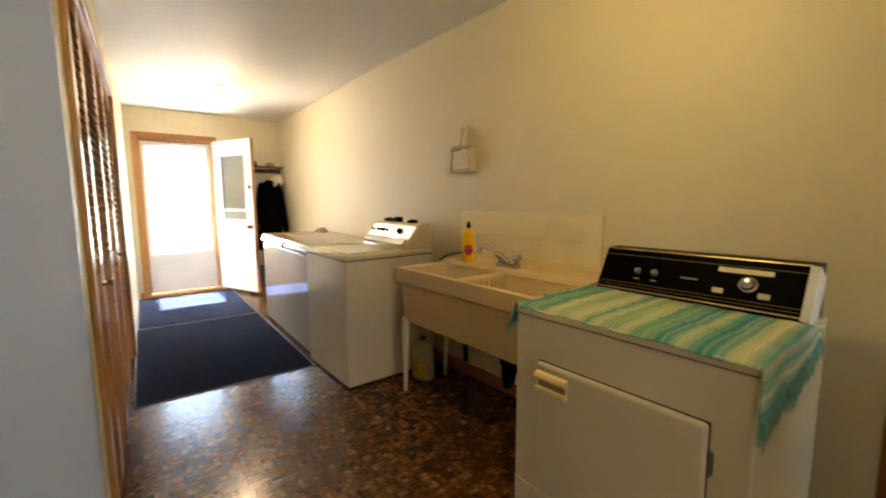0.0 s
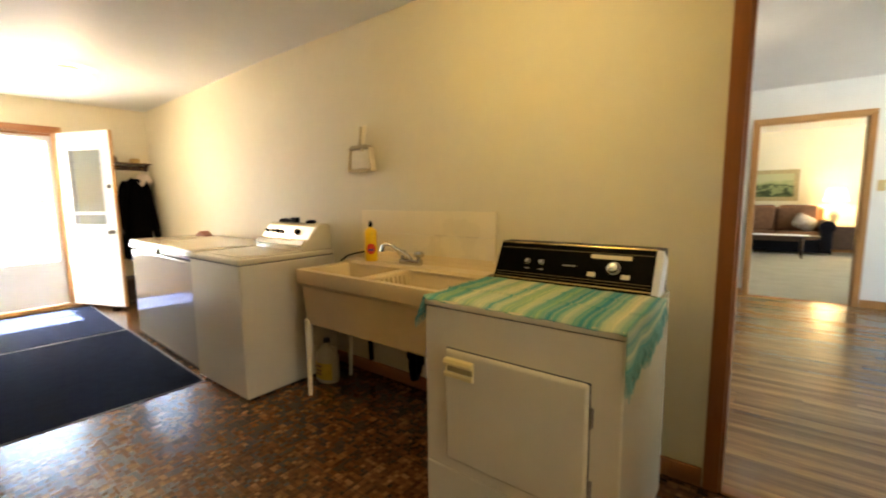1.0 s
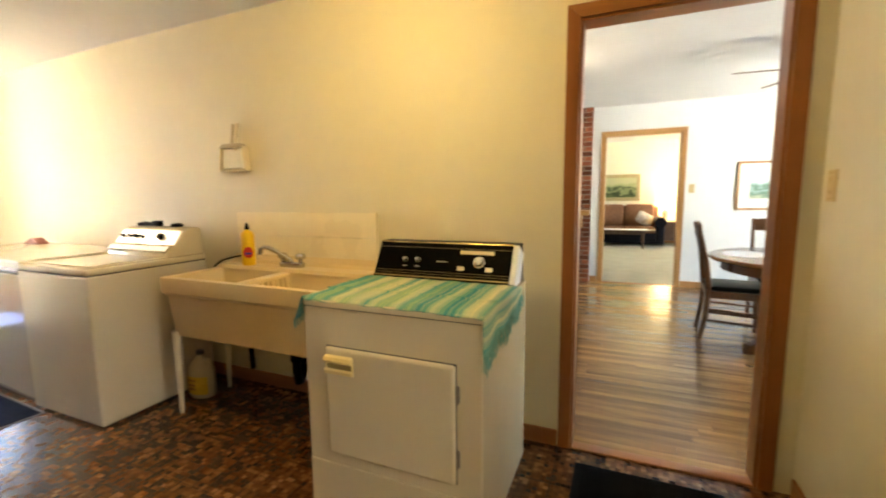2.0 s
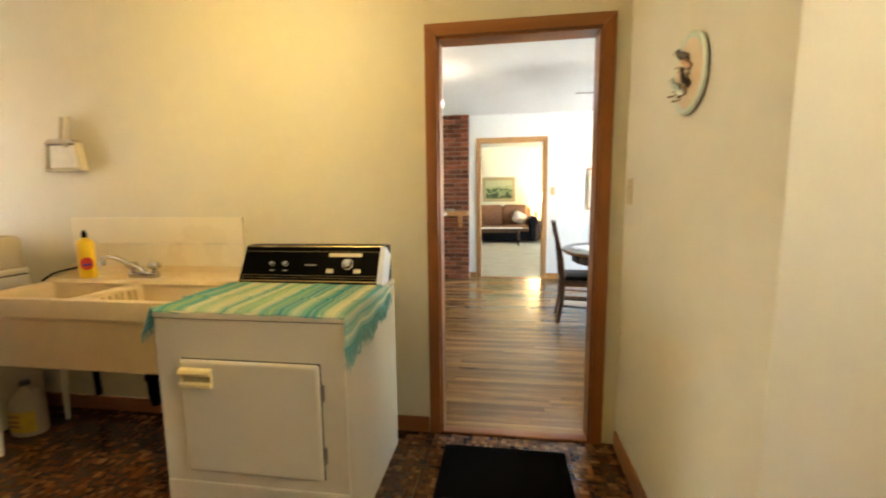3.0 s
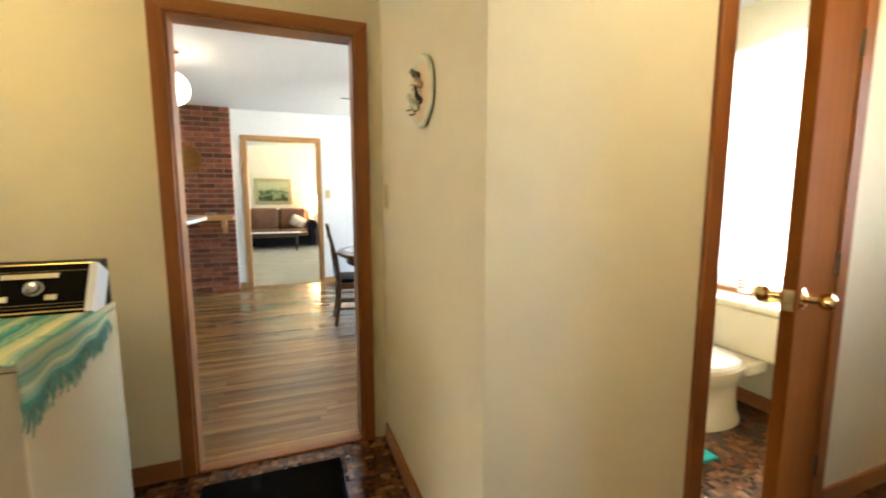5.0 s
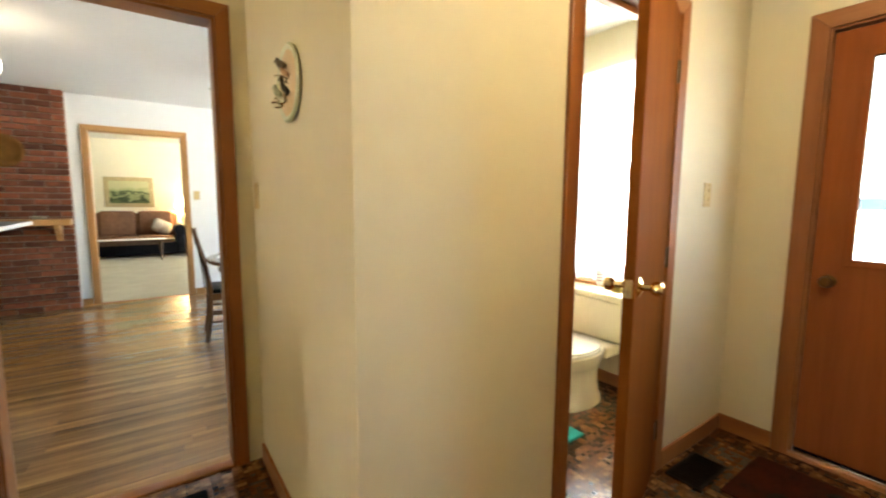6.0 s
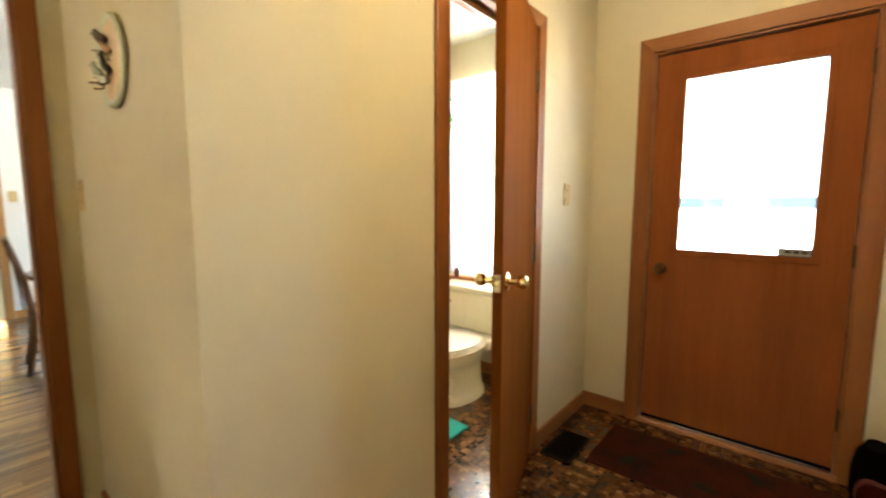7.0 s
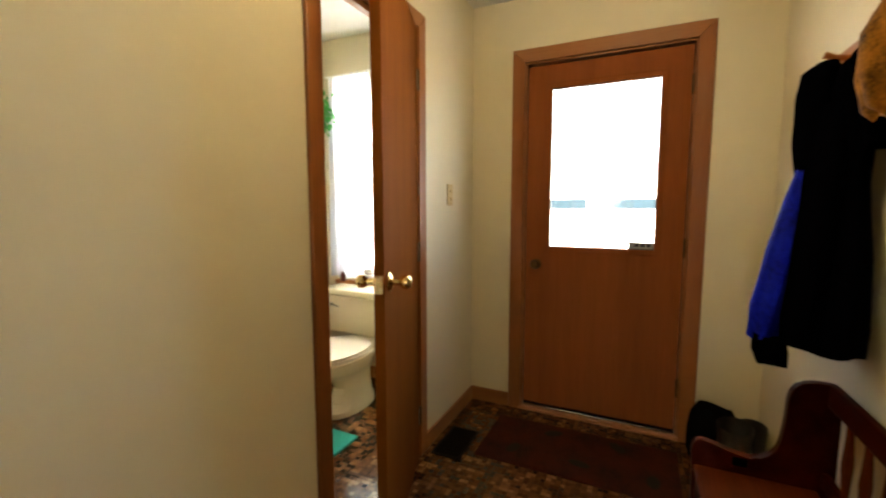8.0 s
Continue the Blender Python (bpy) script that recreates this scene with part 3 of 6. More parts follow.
def towel():
    ob = thing("striped_towel", (-0.5, -0.6, dtop), "teal, green and cream striped fringed towel on the dryer", "towel")
    bm = bmesh.new()
    uvl = bm.loops.layers.uv.new("UVMap")
    nu, nv = 96, 44
    flat_end, left_drop, right_drop = 0.725, 0.10, 0.12

    def at(u, v):
        # s: length along the towel from the left fold; w: depth from the front edge
        s = -left_drop + u * (left_drop + flat_end + right_drop)
        w = v * 0.455
        skew = 0.015 * math.sin(3.0 * u + 0.5)
        y = dyf - 0.006 + w + skew * (1 - v) * 0.5
        rip = 0.0045 * (noise.noise(Vector((s * 11, w * 6, 0.3))) + 1) + 0.0022 * (noise.noise(Vector((s * 34, w * 12, 2.3))) + 1)
        rip += 0.0065 * math.exp(-((w - 0.16 - 0.02 * math.sin(s * 4)) / 0.007) ** 2) + 0.0055 * math.exp(-((w - 0.31 + 0.015 * math.sin(s * 5 + 1)) / 0.006) ** 2)
        z = dtop + 0.003 + rip
        x = dx0 + 0.002 + s
        if s < 0:
            # only the front corner hangs over the left edge; the rest is tucked on the top
            k = max(0.0, 1 - w / 0.15)
            x = dx0 - 0.006 + 0.40 * s * k + 0.03 * (1 - k) * (1 + s / left_drop)
            z = dtop + 0.004 + rip + s * (0.25 + 0.75 * k) * (1 if k > 0 else 0.0)
            if k <= 0:
                x = dx0 + 0.002
                z = dtop + 0.004 + rip
        elif s > flat_end:
            d = s - flat_end
            a = min(1.0, d / 0.03)
            y += a * (0.09 * v - 0.002 * (1 - v))
            x = dx1 + 0.003 + 0.002 * math.sin(a * math.pi / 2) + 0.004 * (1 + math.sin(w * 24 + 1)) * min(1.0, v * 3)
            z = dtop + 0.004 - max(0.0, d - 0.006) * (1.08 - 0.52 * v) - 0.010 * math.sin(w * 38)* d / right_drop
        if v < 0.06 and 0 < s < flat_end:
            z -= 0.013 * (1 - v / 0.06) * (1 + 0.12 * math.sin(s * 55 + 2 * math.sin(s * 17)))
            y -= 0.005 * (1 - v / 0.06)
        return Vector((x, y, z))

    grid = [[bm.verts.new(at(i / nu, j / nv)) for j in range(nv + 1)] for i in range(nu + 1)]
    for i in range(nu):
        for j in range(nv):
            f = bm.faces.new((grid[i][j], grid[i + 1][j], grid[i + 1][j + 1], grid[i][j + 1]))
            for lp, (a, b) in zip(f.loops, ((i, j), (i + 1, j), (i + 1, j + 1), (i, j + 1))):
                lp[uvl].uv = (a / nu, b / nv)
    body = part("cloth", bm, M_TOWEL, ob, smooth=True)
    sol = body.modifiers.new("thickness", "SOLIDIFY")
    sol.thickness, sol.offset = 0.002, 0
    fr = bmesh.new()
    rnd = random.Random(4)
    for k in range(74):
        v = k / 73
        p = at(1.0, v)
        ln = (0.066 - 0.02 * v) * rnd.uniform(0.7, 1.25)
        tube(fr, [p + Vector((0.002, 0, 0.004)), p + Vector((0.004 + rnd.uniform(0, 0.006), rnd.uniform(-0.004, 0.004), -ln * 0.5)),
                  p + Vector((0.003 + rnd.uniform(-0.004, 0.006), rnd.uniform(-0.009, 0.009), -ln))], [0.0028, 0.0024, 0.0012], 5)
    corner = bmesh.new()
    for k in range(9):
        p = at(0.0, k / 8 * 0.12)
        tube(corner, [p + Vector((0, 0, 0.004)), p + Vector((-0.003, rnd.uniform(-0.004, 0.004), -0.016)), p + Vector((-0.002, rnd.uniform(-0.007, 0.007), -0.034))], [0.0028, 0.0024, 0.0012], 5)
    M_FRINGE = mat("teal_fringe", (0.14, 0.31, 0.26), 0.9, var=0.3, scale=40, spec=0.1)
    part("corner_fringe", corner, M_FRINGE, ob, "short teal fringe", True)
    part("fringe", fr, M_FRINGE, ob, "twisted teal cotton fringe", True)
    return ob


towel()

# ---- laundry sink ----
sink = thing("laundry_sink", (-1.56, -0.26, 0), "cream double laundry tub on tapered steel legs", "sink")


def tub():
    bm = bmesh.new()
    x0, x1, y0, y1, zt = -2.135, -0.995, -0.532, -0.004, 0.820
    # deck with two basins
    xs = [x0, -2.085, -1.60, -1.535, -1.05, x1]
    ys = [y0, -0.485, -0.150, y1]
    for i in range(5):
        for j in range(3):
            a, b = (xs[i], ys[j]), (xs[i + 1], ys[j + 1])
            if i in (1, 3) and j == 1:
                zb = 0.50
                t = 0.035
                c = [(a[0], a[1]), (b[0], a[1]), (b[0], b[1]), (a[0], b[1])]
                d = [(a[0] + t, a[1] + t), (b[0] - t, a[1] + t), (b[0] - t, b[1] - t), (a[0] + t, b[1] - t)]
                up = [bm.verts.new((*p, zt)) for p in c]
                mid = [bm.verts.new((p[0] * 0.97 + q[0] * 0.03, p[1] * 0.8 + q[1] * 0.2, zt - 0.02)) for p, q in zip(c, d)]
                lo = [bm.verts.new((*p, zb)) for p in d]
                for A, B in ((up, mid), (mid, lo)):
                    for k in range(4):
                        bm.faces.new((A[k], A[(k + 1) % 4], B[(k + 1) % 4], B[k]))
                bm.faces.new(lo)
            else:
                bm.faces.new([bm.verts.new((*p, zt)) for p in (a, (b[0], a[1]), b, (a[0], b[1]))])
    # lip and apron
    rim = [(x0, y0), (x1, y0), (x1, y1), (x0, y1)]
    ins = [(x0 + 0.022, y0 + 0.022), (x1 - 0.022, y0 + 0.022), (x1 - 0.022, y1), (x0 + 0.022, y1)]
    bot = [(x0 + 0.035, y0 + 0.040), (x1 - 0.035, y0 + 0.040), (x1 - 0.035, y1), (x0 + 0.035, y1)]
    rings = [[(*p, zt) for p in rim], [(*p, zt - 0.088) for p in rim], [(*p, zt - 0.100) for p in ins], [(*p, 0.475) for p in bot], [(p[0] * 0.94 - 0.0937, p[1] * 0.9 - 0.02, 0.465) for k, p in enumerate(bot)]]
    R = [[bm.verts.new(p) for p in r] for r in rings]
    for A, B in zip(R, R[1:]):
        for k in range(4):
            bm.faces.new((A[k], A[(k + 1) % 4], B[(k + 1) % 4], B[k]))
    bm.faces.new(R[-1])
    bmesh.ops.remove_doubles(bm, verts=bm.verts, dist=0.0005)
    bmesh.ops.recalc_face_normals(bm, faces=bm.faces)
    sharp = [e for e in bm.edges if len(e.link_faces) == 2 and e.calc_face_angle(0) > 0.5]
    bmesh.ops.bevel(bm, geom=sharp, offset=0.009, segments=3, profile=0.5, affect="EDGES")
    return bm


part("tub", tub(), M_CREAMPLASTIC, sink, "", True)
rib = bmesh.new()
for i in range(8):
    cone(rib, (-1.503, -0.445 + i * 0.034, 0.55), (-1.530, -0.455 + i * 0.036, 0.800), 0.010, seg=8)
part("washboard_ribs", rib, M_CREAMPLASTIC, sink, "moulded washboard ribs", True)
part("back_ledge", prism(bmesh.new(), [(-0.165, 0.820), (-0.150, 0.838), (-0.06, 0.842), (-0.030, 0.860), (-0.014, 0.895), (-0.003, 0.895), (-0.003, 0.815), (-0.165, 0.815)], "x", -2.13, -1.0), M_CREAMPLASTIC, sink)
LEG = mat("painted_steel", (0.66, 0.60, 0.48), 0.4, var=0.08)
for x, y in ((-2.095, -0.485), (-1.035, -0.485), (-2.125, -0.13), (-1.035, -0.06)):
    dx = -0.012 if x < -1.5 else 0.012
    lg = bmesh.new()
    tube(lg, [(x, y, 0.50), (x + dx * 0.6, y - 0.002, 0.2), (x + dx, y - 0.004, 0.0)], [0.026, 0.017, 0.012], 8)
    part("leg", lg, LEG, sink, "", True)
tp = bmesh.new()
tube(tp, [(-1.42, -0.27, 0.47), (-1.42, -0.27, 0.27), (-1.43, -0.25, 0.205), (-1.45, -0.21, 0.19), (-1.47, -0.17, 0.205), (-1.475, -0.15, 0.26), (-1.475, -0.12, 0.30), (-1.475, -0.01, 0.31)], 0.024, 10)
cone(tp, (-1.42, -0.27, 0.34), (-1.42, -0.27, 0.37), 0.034, seg=12)
cone(tp, (-1.475, -0.15, 0.245), (-1.475, -0.15, 0.275), 0.033, seg=12)
part("drain_trap", tp, M_BLACK, sink, "black plastic drain trap", True)
ho = bmesh.new()
tube(ho, [(-2.04, -0.02, 0.10), (-2.04, -0.03, 0.35), (-2.03, -0.05, 0.60), (-2.03, -0.03, 0.80)], 0.017, 8)
tagged(part("drain_hose", ho, M_BLACK, None, smooth=True), "black rubber washer hose on the wall", "hose")
faucet = thing("sink_faucet", (-1.58, -0.09, 0.845), "chrome two-handle laundry faucet with a swing spout", "faucet")
fb = bmesh.new()
box(fb, (-1.665, -0.112, 0.838), (-1.495, -0.068, 0.872), 0.010, 3)
part("body", fb, M_CHROME, faucet, "", True)
for x in (-1.650, -1.512):
    fb = bmesh.new()
    lathe(fb, [(0.014, 0), (0.012, 0.02), (0.029, 0.028), (0.031, 0.044), (0.022, 0.058), (0, 0.061)], pose(x, -0.09, 0.866), 14)
    part("tap_handle", fb, M_CHROME, faucet, "", True)
fb = bmesh.new()
tube(fb, [(-1.58, -0.09, 0.868), (-1.590, -0.10, 0.890), (-1.625, -0.13, 0.922), (-1.668, -0.168, 0.958), (-1.690, -0.188, 0.968), (-1.706, -0.203, 0.958), (-1.710, -0.207, 0.925)], [0.015, 0.013, 0.012, 0.012, 0.012, 0.013, 0.015], 12)
part("spout", fb, M_CHROME, faucet, "", True)

splash = thing("backsplash_panel", (-1.56, -0.005, 0.9), "cream hardboard backsplash in two strips above the sink", "backsplash")
M_PANEL = mat("cream_hardboard", (0.76, 0.67, 0.46), 0.28, var=0.04, scale=2)
part("panel", box(bmesh.new(), (-2.10, -0.014, 0.862), (-1.035, 0, 1.018), 0.002), M_PANEL, splash)
part("panel", box(bmesh.new(), (-2.10, -0.014, 1.021), (-1.035, 0, 1.166), 0.002), M_PANEL, splash)
part("edge_strip", box(bmesh.new(), (-1.036, -0.020, 0.862), (-1.022, 0, 1.168), 0.002), M_PANEL, splash)

bottle = thing("dish_soap_bottle", (-1.888, -0.13, 0.842), "yellow plastic dish soap bottle with a black cap", "bottle")
bb = bmesh.new()
lathe(bb, [(0, 0), (0.042, 0.001), (0.046, 0.008), (0.046, 0.085), (0.044, 0.115), (0.044, 0.150), (0.045, 0.185), (0.040, 0.203), (0.022, 0.216), (0.014, 0.222), (0, 0.224)], pose(-1.888, -0.13, 0.842), 24, 1.0, 0.8)
part("body", bb, mat("yellow_plastic", (0.85, 0.56, 0.02), 0.3, var=0.05), bottle, "", True)
bb = bmesh.new()
lathe(bb, [(0.013, 0), (0.014, 0.020), (0.010, 0.026), (0.007, 0.040), (0, 0.041)], pose(-1.888, -0.13, 1.064), 14)
part("cap", bb, M_BLACK, bottle, "black push cap", True)
bb = bmesh.new()
lathe(bb, [(0, 0), (0.029, 0.0), (0.029, 0.002), (0, 0.002)], pose(-1.857, -0.1585, 0.925, 90, 0, 44), 20, 1.0, 1.2)
part("label", bb, mat("red_label", (0.62, 0.05, 0.03), 0.4), bottle, "red oval label")
bb = bmesh.new()
box(bb, (-0.018, -0.0035, -0.012), (0.018, -0.0021, 0.0))
bb.transform(pose(-1.857, -0.1585, 0.925, 0, 0, 44))
part("label_print", bb, mat("blue_label_print", (0.03, 0.05, 0.30), 0.4), bottle)

jug = thing("bleach_jug", (-2.200, -0.28, 0), "translucent white plastic jug with a yellow label under the sink", "jug")
jb = bmesh.new()
lathe(jb, [(0, 0), (0.085, 0.003), (0.095, 0.015), (0.095, 0.17), (0.085, 0.20), (0.05, 0.235), (0.028, 0.255), (0.024, 0.275), (0, 0.276)], pose(-2.200, -0.28, 0), 20, 1.0, 0.72)
part("body", jb, mat("milky_plastic", (0.38, 0.33, 0.23), 0.35, var=0.06), jug, "", True)
jb = bmesh.new()
tube(jb, [(-2.150, -0.28, 0.245), (-2.120, -0.28, 0.235), (-2.105, -0.28, 0.20), (-2.110, -0.28, 0.15)], 0.012, 8)
part("handle", jb, mat("milky_plastic_handle", (0.38, 0.33, 0.23), 0.35), jug, "", True)
jb = bmesh.new()
cone(jb, (-2.200, -0.28, 0.272), (-2.200, -0.28, 0.298), 0.024, 0.022, 16)
part("cap", jb, mat("dark_cap", (0.05, 0.05, 0.06), 0.4), jug, "dark screw cap", True)
jb = bmesh.new()
prof = [(0.0965 * math.cos(a), 0.0965 * 0.72 * math.sin(a)) for a in np.linspace(-2.7, -0.45, 14)]
for (a, b), (c, d) in zip(prof, prof[1:]):
    jb.faces.new([jb.verts.new((-2.20 + p, -0.28 + q, z)) for p, q, z in ((a, b, 0.03), (c, d, 0.03), (c, d, 0.145), (a, b, 0.145))])
lab = part("label", jb, mat("yellow_label", (0.52, 0.36, 0.04), 0.5, var=0.25, scale=30), jug, "yellow paper label")
jb = bmesh.new()
for z in (0.06, 0.085, 0.115):
    box(jb, (-2.235, -0.3515, z), (-2.175, -0.3485, z + 0.012))
part("label_print", jb, mat("brown_print", (0.25, 0.12, 0.03), 0.5), lab)
cord = bmesh.new()
tube(cord, [(-2.30, -0.05, 0.80), (-2.22, -0.05, 0.845), (-2.12, -0.07, 0.868), (-2.04, -0.05, 0.885), (-1.97, -0.02, 0.915)], 0.006, 6)
tagged(part("power_cord", cord, M_BLACK, None, smooth=True), "black power cord across the sink ledge", "cord")

# ---- dustpan on the wall ----
pan = thing("dustpan", (-2.065, 0, 1.44), "ivory plastic dustpan hanging on the wall", "dustpan")
IVORY = mat("ivory_pan", (0.72, 0.62, 0.42), 0.4, var=0.05)
pb = bmesh.new()
prism(pb, [(-2.19, 1.435), (-1.955, 1.435), (-1.972, 1.585), (-2.165, 1.585)], "y", -0.012, -0.004, 0.002)
box(pb, (-2.195, -0.050, 1.430), (-1.950, -0.004, 1.442), 0.004)
prism(pb, [(-2.195, 1.435), (-2.183, 1.435), (-2.158, 1.585), (-2.170, 1.585)], "y", -0.048, -0.004, 0.002)
prism(pb, [(-1.962, 1.435), (-1.950, 1.435), (-1.967, 1.585), (-1.979, 1.585)], "y", -0.048, -0.004, 0.002)
part("tray", pb, IVORY, pan)
pb = bmesh.new()
prism(pb, [(-2.168, 1.578), (-1.968, 1.578), (-1.995, 1.604), (-2.140, 1.604)], "y", -0.058, -0.004, 0.004)
# hood in a darker ivory than the tray
part("hood", pb, mat("hood_ivory", (0.42, 0.34, 0.22), 0.4), pan)
pb = bmesh.new()
tube(pb, [(-2.070, -0.03, 1.60), (-2.068, -0.028, 1.66), (-2.066, -0.02, 1.725)], [0.018, 0.012, 0.015], 10)
part("handle", pb, mat("dark_ivory", (0.46, 0.38, 0.24), 0.4, var=0.1), pan, "", True)
br = thing("hand_brush", (-2.03, -0.03, 1.62), "cream hand brush clipped in the dustpan", "brush")
pb = bmesh.new()
tube(pb, [(-2.035, -0.045, 1.56), (-2.028, -0.045, 1.64), (-2.018, -0.035, 1.728)], [0.013, 0.010, 0.013], 8)
part("handle", pb, IVORY, br, "", True)
pb = bmesh.new()
prism(pb, [(-2.158, 1.448), (-1.982, 1.448), (-1.992, 1.572), (-2.146, 1.572)], "y", -0.044, -0.014, 0.006)
part("bristles", pb, mat("white_bristle", (0.82, 0.78, 0.66), 0.8, bump=0.6, bscale=300), br, "pale nylon bristles")

# ---- washer ----
M_GLOSS = mat("glossy_enamel", (0.47, 0.44, 0.37), 0.08, var=0.03, scale=2, coat=0.8, rvar=0.03)
M_WASHER = mat("washer_enamel", (0.55, 0.49, 0.37), 0.11, var=0.03, scale=2, coat=0.4, rvar=0.03)
M_SATIN = mat("satin_metal", (0.82, 0.82, 0.83), 0.30, metal=0.8, var=0.05)
for m in (M_GLOSS, M_WASHER):
    m.node_tree.nodes["Principled BSDF"].inputs["Coat IOR"].default_value = 2.0
washer = thing("washing_machine", (-2.66, -0.44, 0), "white enamel top-loading washing machine", "washer")
wx0, wx1, wyf, wyb = -3.005, -2.322, -0.788, -0.09
part("cabinet", box(bmesh.new(), (wx0, wyf, 0.015), (wx1, wyb, 0.852), 0.010, 3), M_WASHER, washer)
part("seam", box(bmesh.new(), (wx0 + 0.005, wyf + 0.005, 0.848), (wx1 - 0.005, wyb - 0.005, 0.858)), GASKET, washer)
part("top", box(bmesh.new(), (wx0 - 0.001, wyf - 0.004, 0.856), (wx1 + 0.002, wyb, 0.892), 0.012, 3), M_ENAMEL, washer)
part("lid", box(bmesh.new(), (wx0 + 0.06, wyf + 0.05, 0.889), (wx1 - 0.06, -0.33, 0.897), 0.005), M_ENAMEL, washer)
part("toe_plinth", box(bmesh.new(), (wx0 + 0.03, wyf + 0.03, 0), (wx1 - 0.03, wyb - 0.03, 0.03)), GASKET, washer)
part("console", prism(bmesh.new(), [(-0.330, 0.892), (-0.325, 0.925), (-0.300, 0.955), (-0.272, 0.965), (-0.205, 1.052), (-0.185, 1.068), (-0.115, 1.072), (-0.095, 1.055), (-0.090, 0.892)], "x", -2.965, -2.345, 0.006), M_ENAMEL, washer, "", True)
part("control_strip", prism(bmesh.new(), [(-0.274, 0.966), (-0.278, 0.969), (-0.214, 1.052), (-0.208, 1.050)], "x", -2.955, -2.362), M_SATIN, washer, "brushed metal control strip")
part("chrome_band", prism(bmesh.new(), [(-0.334, 0.920), (-0.336, 0.934), (-0.308, 0.962), (-0.302, 0.956)], "x", -2.955, -2.362), M_CHROME, washer)
for x, r in ((-2.91, 0.013), (-2.83, 0.012), (-2.77, 0.015), (-2.71, 0.010), (-2.52, 0.025)):
    kb = bmesh.new()
    cone(kb, (x, -0.246, 1.010), (x, -0.268, 1.025), r, r * 0.8, 14)
    part("knob", kb, M_BLACK, washer, "black control knob", True)
tool = bmesh.new()
tube(tool, [(-2.90, -0.15, 1.084), (-2.82, -0.155, 1.088), (-2.72, -0.15, 1.086), (-2.69, -0.15, 1.094)], [0.012, 0.018, 0.012, 0.02], 8)
box(tool, (-2.73, -0.17, 1.072), (-2.66, -0.13, 1.112), 0.008)
tagged(part("scrub_brush", tool, M_BLACK, None, smooth=True), "dark scrubbing brush lying on the washer console", "brush")
tool = bmesh.new()
lathe(tool, [(0, 0), (0.036, 0), (0.04, 0.012), (0.03, 0.022), (0, 0.026)], pose(-2.50, -0.15, 1.072), 14)
tagged(part("jar_lid", tool, M_BLACK, None, smooth=True), "round black lid on the washer console", "lid")

# ---- chest freezer ----
fz = thing("chest_freezer", (-3.77, -0.42, 0), "white glossy chest freezer with a metal lid trim", "freezer")
part("cabinet", box(bmesh.new(), (-4.50, -0.765, 0.03), (-3.018, -0.10, 0.815), 0.012, 3), M_GLOSS, fz)
part("gasket", box(bmesh.new(), (-4.49, -0.758, 0.812), (-3.028, -0.11, 0.832)), GASKET, fz)
part("lid", box(bmesh.new(), (-4.505, -0.775, 0.829), (-3.014, -0.10, 0.902), 0.014, 3), M_ENAMEL, fz)
part("lid_trim", box(bmesh.new(), (-4.50, -0.784, 0.838), (-3.018, -0.773, 0.862), 0.004), M_CHROME, fz, "bright metal lid trim")
part("latch", box(bmesh.new(), (-3.82, -0.800, 0.822), (-3.68, -0.770, 0.872), 0.008), M_CHROME, fz, "chrome latch handle")
part("base", box(bmesh.new(), (-4.46, -0.74, 0), (-3.05, -0.13, 0.04)), GASKET, fz)
fz.matrix_basis = Matrix.Translation((-3.018, -0.775, 0)) @ Matrix.Rotation(radians(-2.6), 4, "Z") @ Matrix.Translation((3.018, 0.775, 0)) @ fz.matrix_basis
tg = bmesh.new()
prism(tg, [(-4.36, 0.902), (-4.14, 0.902), (-4.15, 0.914), (-4.235, 0.950), (-4.265, 0.950), (-4.35, 0.914)], "y", -0.20, -0.12, 0.008)
tagged(part("wooden_box", tg, mat("red_wood", (0.27, 0.09, 0.05), 0.5, var=0.3)), "small peaked reddish wooden box on the freezer", "box")

# ---- floor mats ----
M_BLUE = mat("blue_carpet_mat", (0.0088, 0.0138, 0.035), 0.95, var=0.35, scale=14, bump=0.8, bscale=320, spec=0.03)
M_MATEDGE = mat("grey_mat_edge", (0.16, 0.17, 0.20), 0.7)


def mat_rug(name, x0, x1, y0, y1, label, material, edge, h=0.009, b=0.03):
    ob = thing(name, ((x0 + x1) / 2, (y0 + y1) / 2, 0), label, "mat", "floor mats")
    part("pad", box(bmesh.new(), (x0 + b, y0 + b, 0.001), (x1 - b, y1 - b, h), 0.003), material, ob)
    bm = bmesh.new()
    for p, q in (((x0, y0), (x1, y0 + b)), ((x0, y1 - b), (x1, y1)), ((x0, y0 + b), (x0 + b, y1 - b)), ((x1 - b, y0 + b), (x1, y1 - b))):
        box(bm, (*p, 0.0005), (*q, h * 0.55), 0.0015)
    part("border", bm, edge, ob)
    return ob


TURNED = Matrix.Translation((-2.87, -0.80, 0)) @ Matrix.Rotation(radians(-2.4), 4, "Z") @ Matrix.Translation((2.87, 0.80, 0))
for rug in (mat_rug("runner_mat", -4.73, -2.87, -1.915, -0.80, "dark blue ribbed carpet runner on the floor", M_BLUE, M_MATEDGE, b=0.015),
            mat_rug("runner_mat", -6.27, -4.755, -1.905, -0.81, "dark blue carpet mat inside the outside door", M_BLUE, M_MATEDGE, b=0.015)):
    rug.matrix_basis = TURNED @ rug.matrix_basis
M_RUBBER = mat("black_rubber_mat", (0.0035, 0.0035, 0.0038), 0.9, var=0.3, scale=30, bump=0.6, bscale=200, spec=0.04)
mat_rug("doormat", 0.090, 0.684, -0.64, -0.115, "black doormat in front of the kitchen doorway", M_RUBBER, M_RUBBER, 0.010)

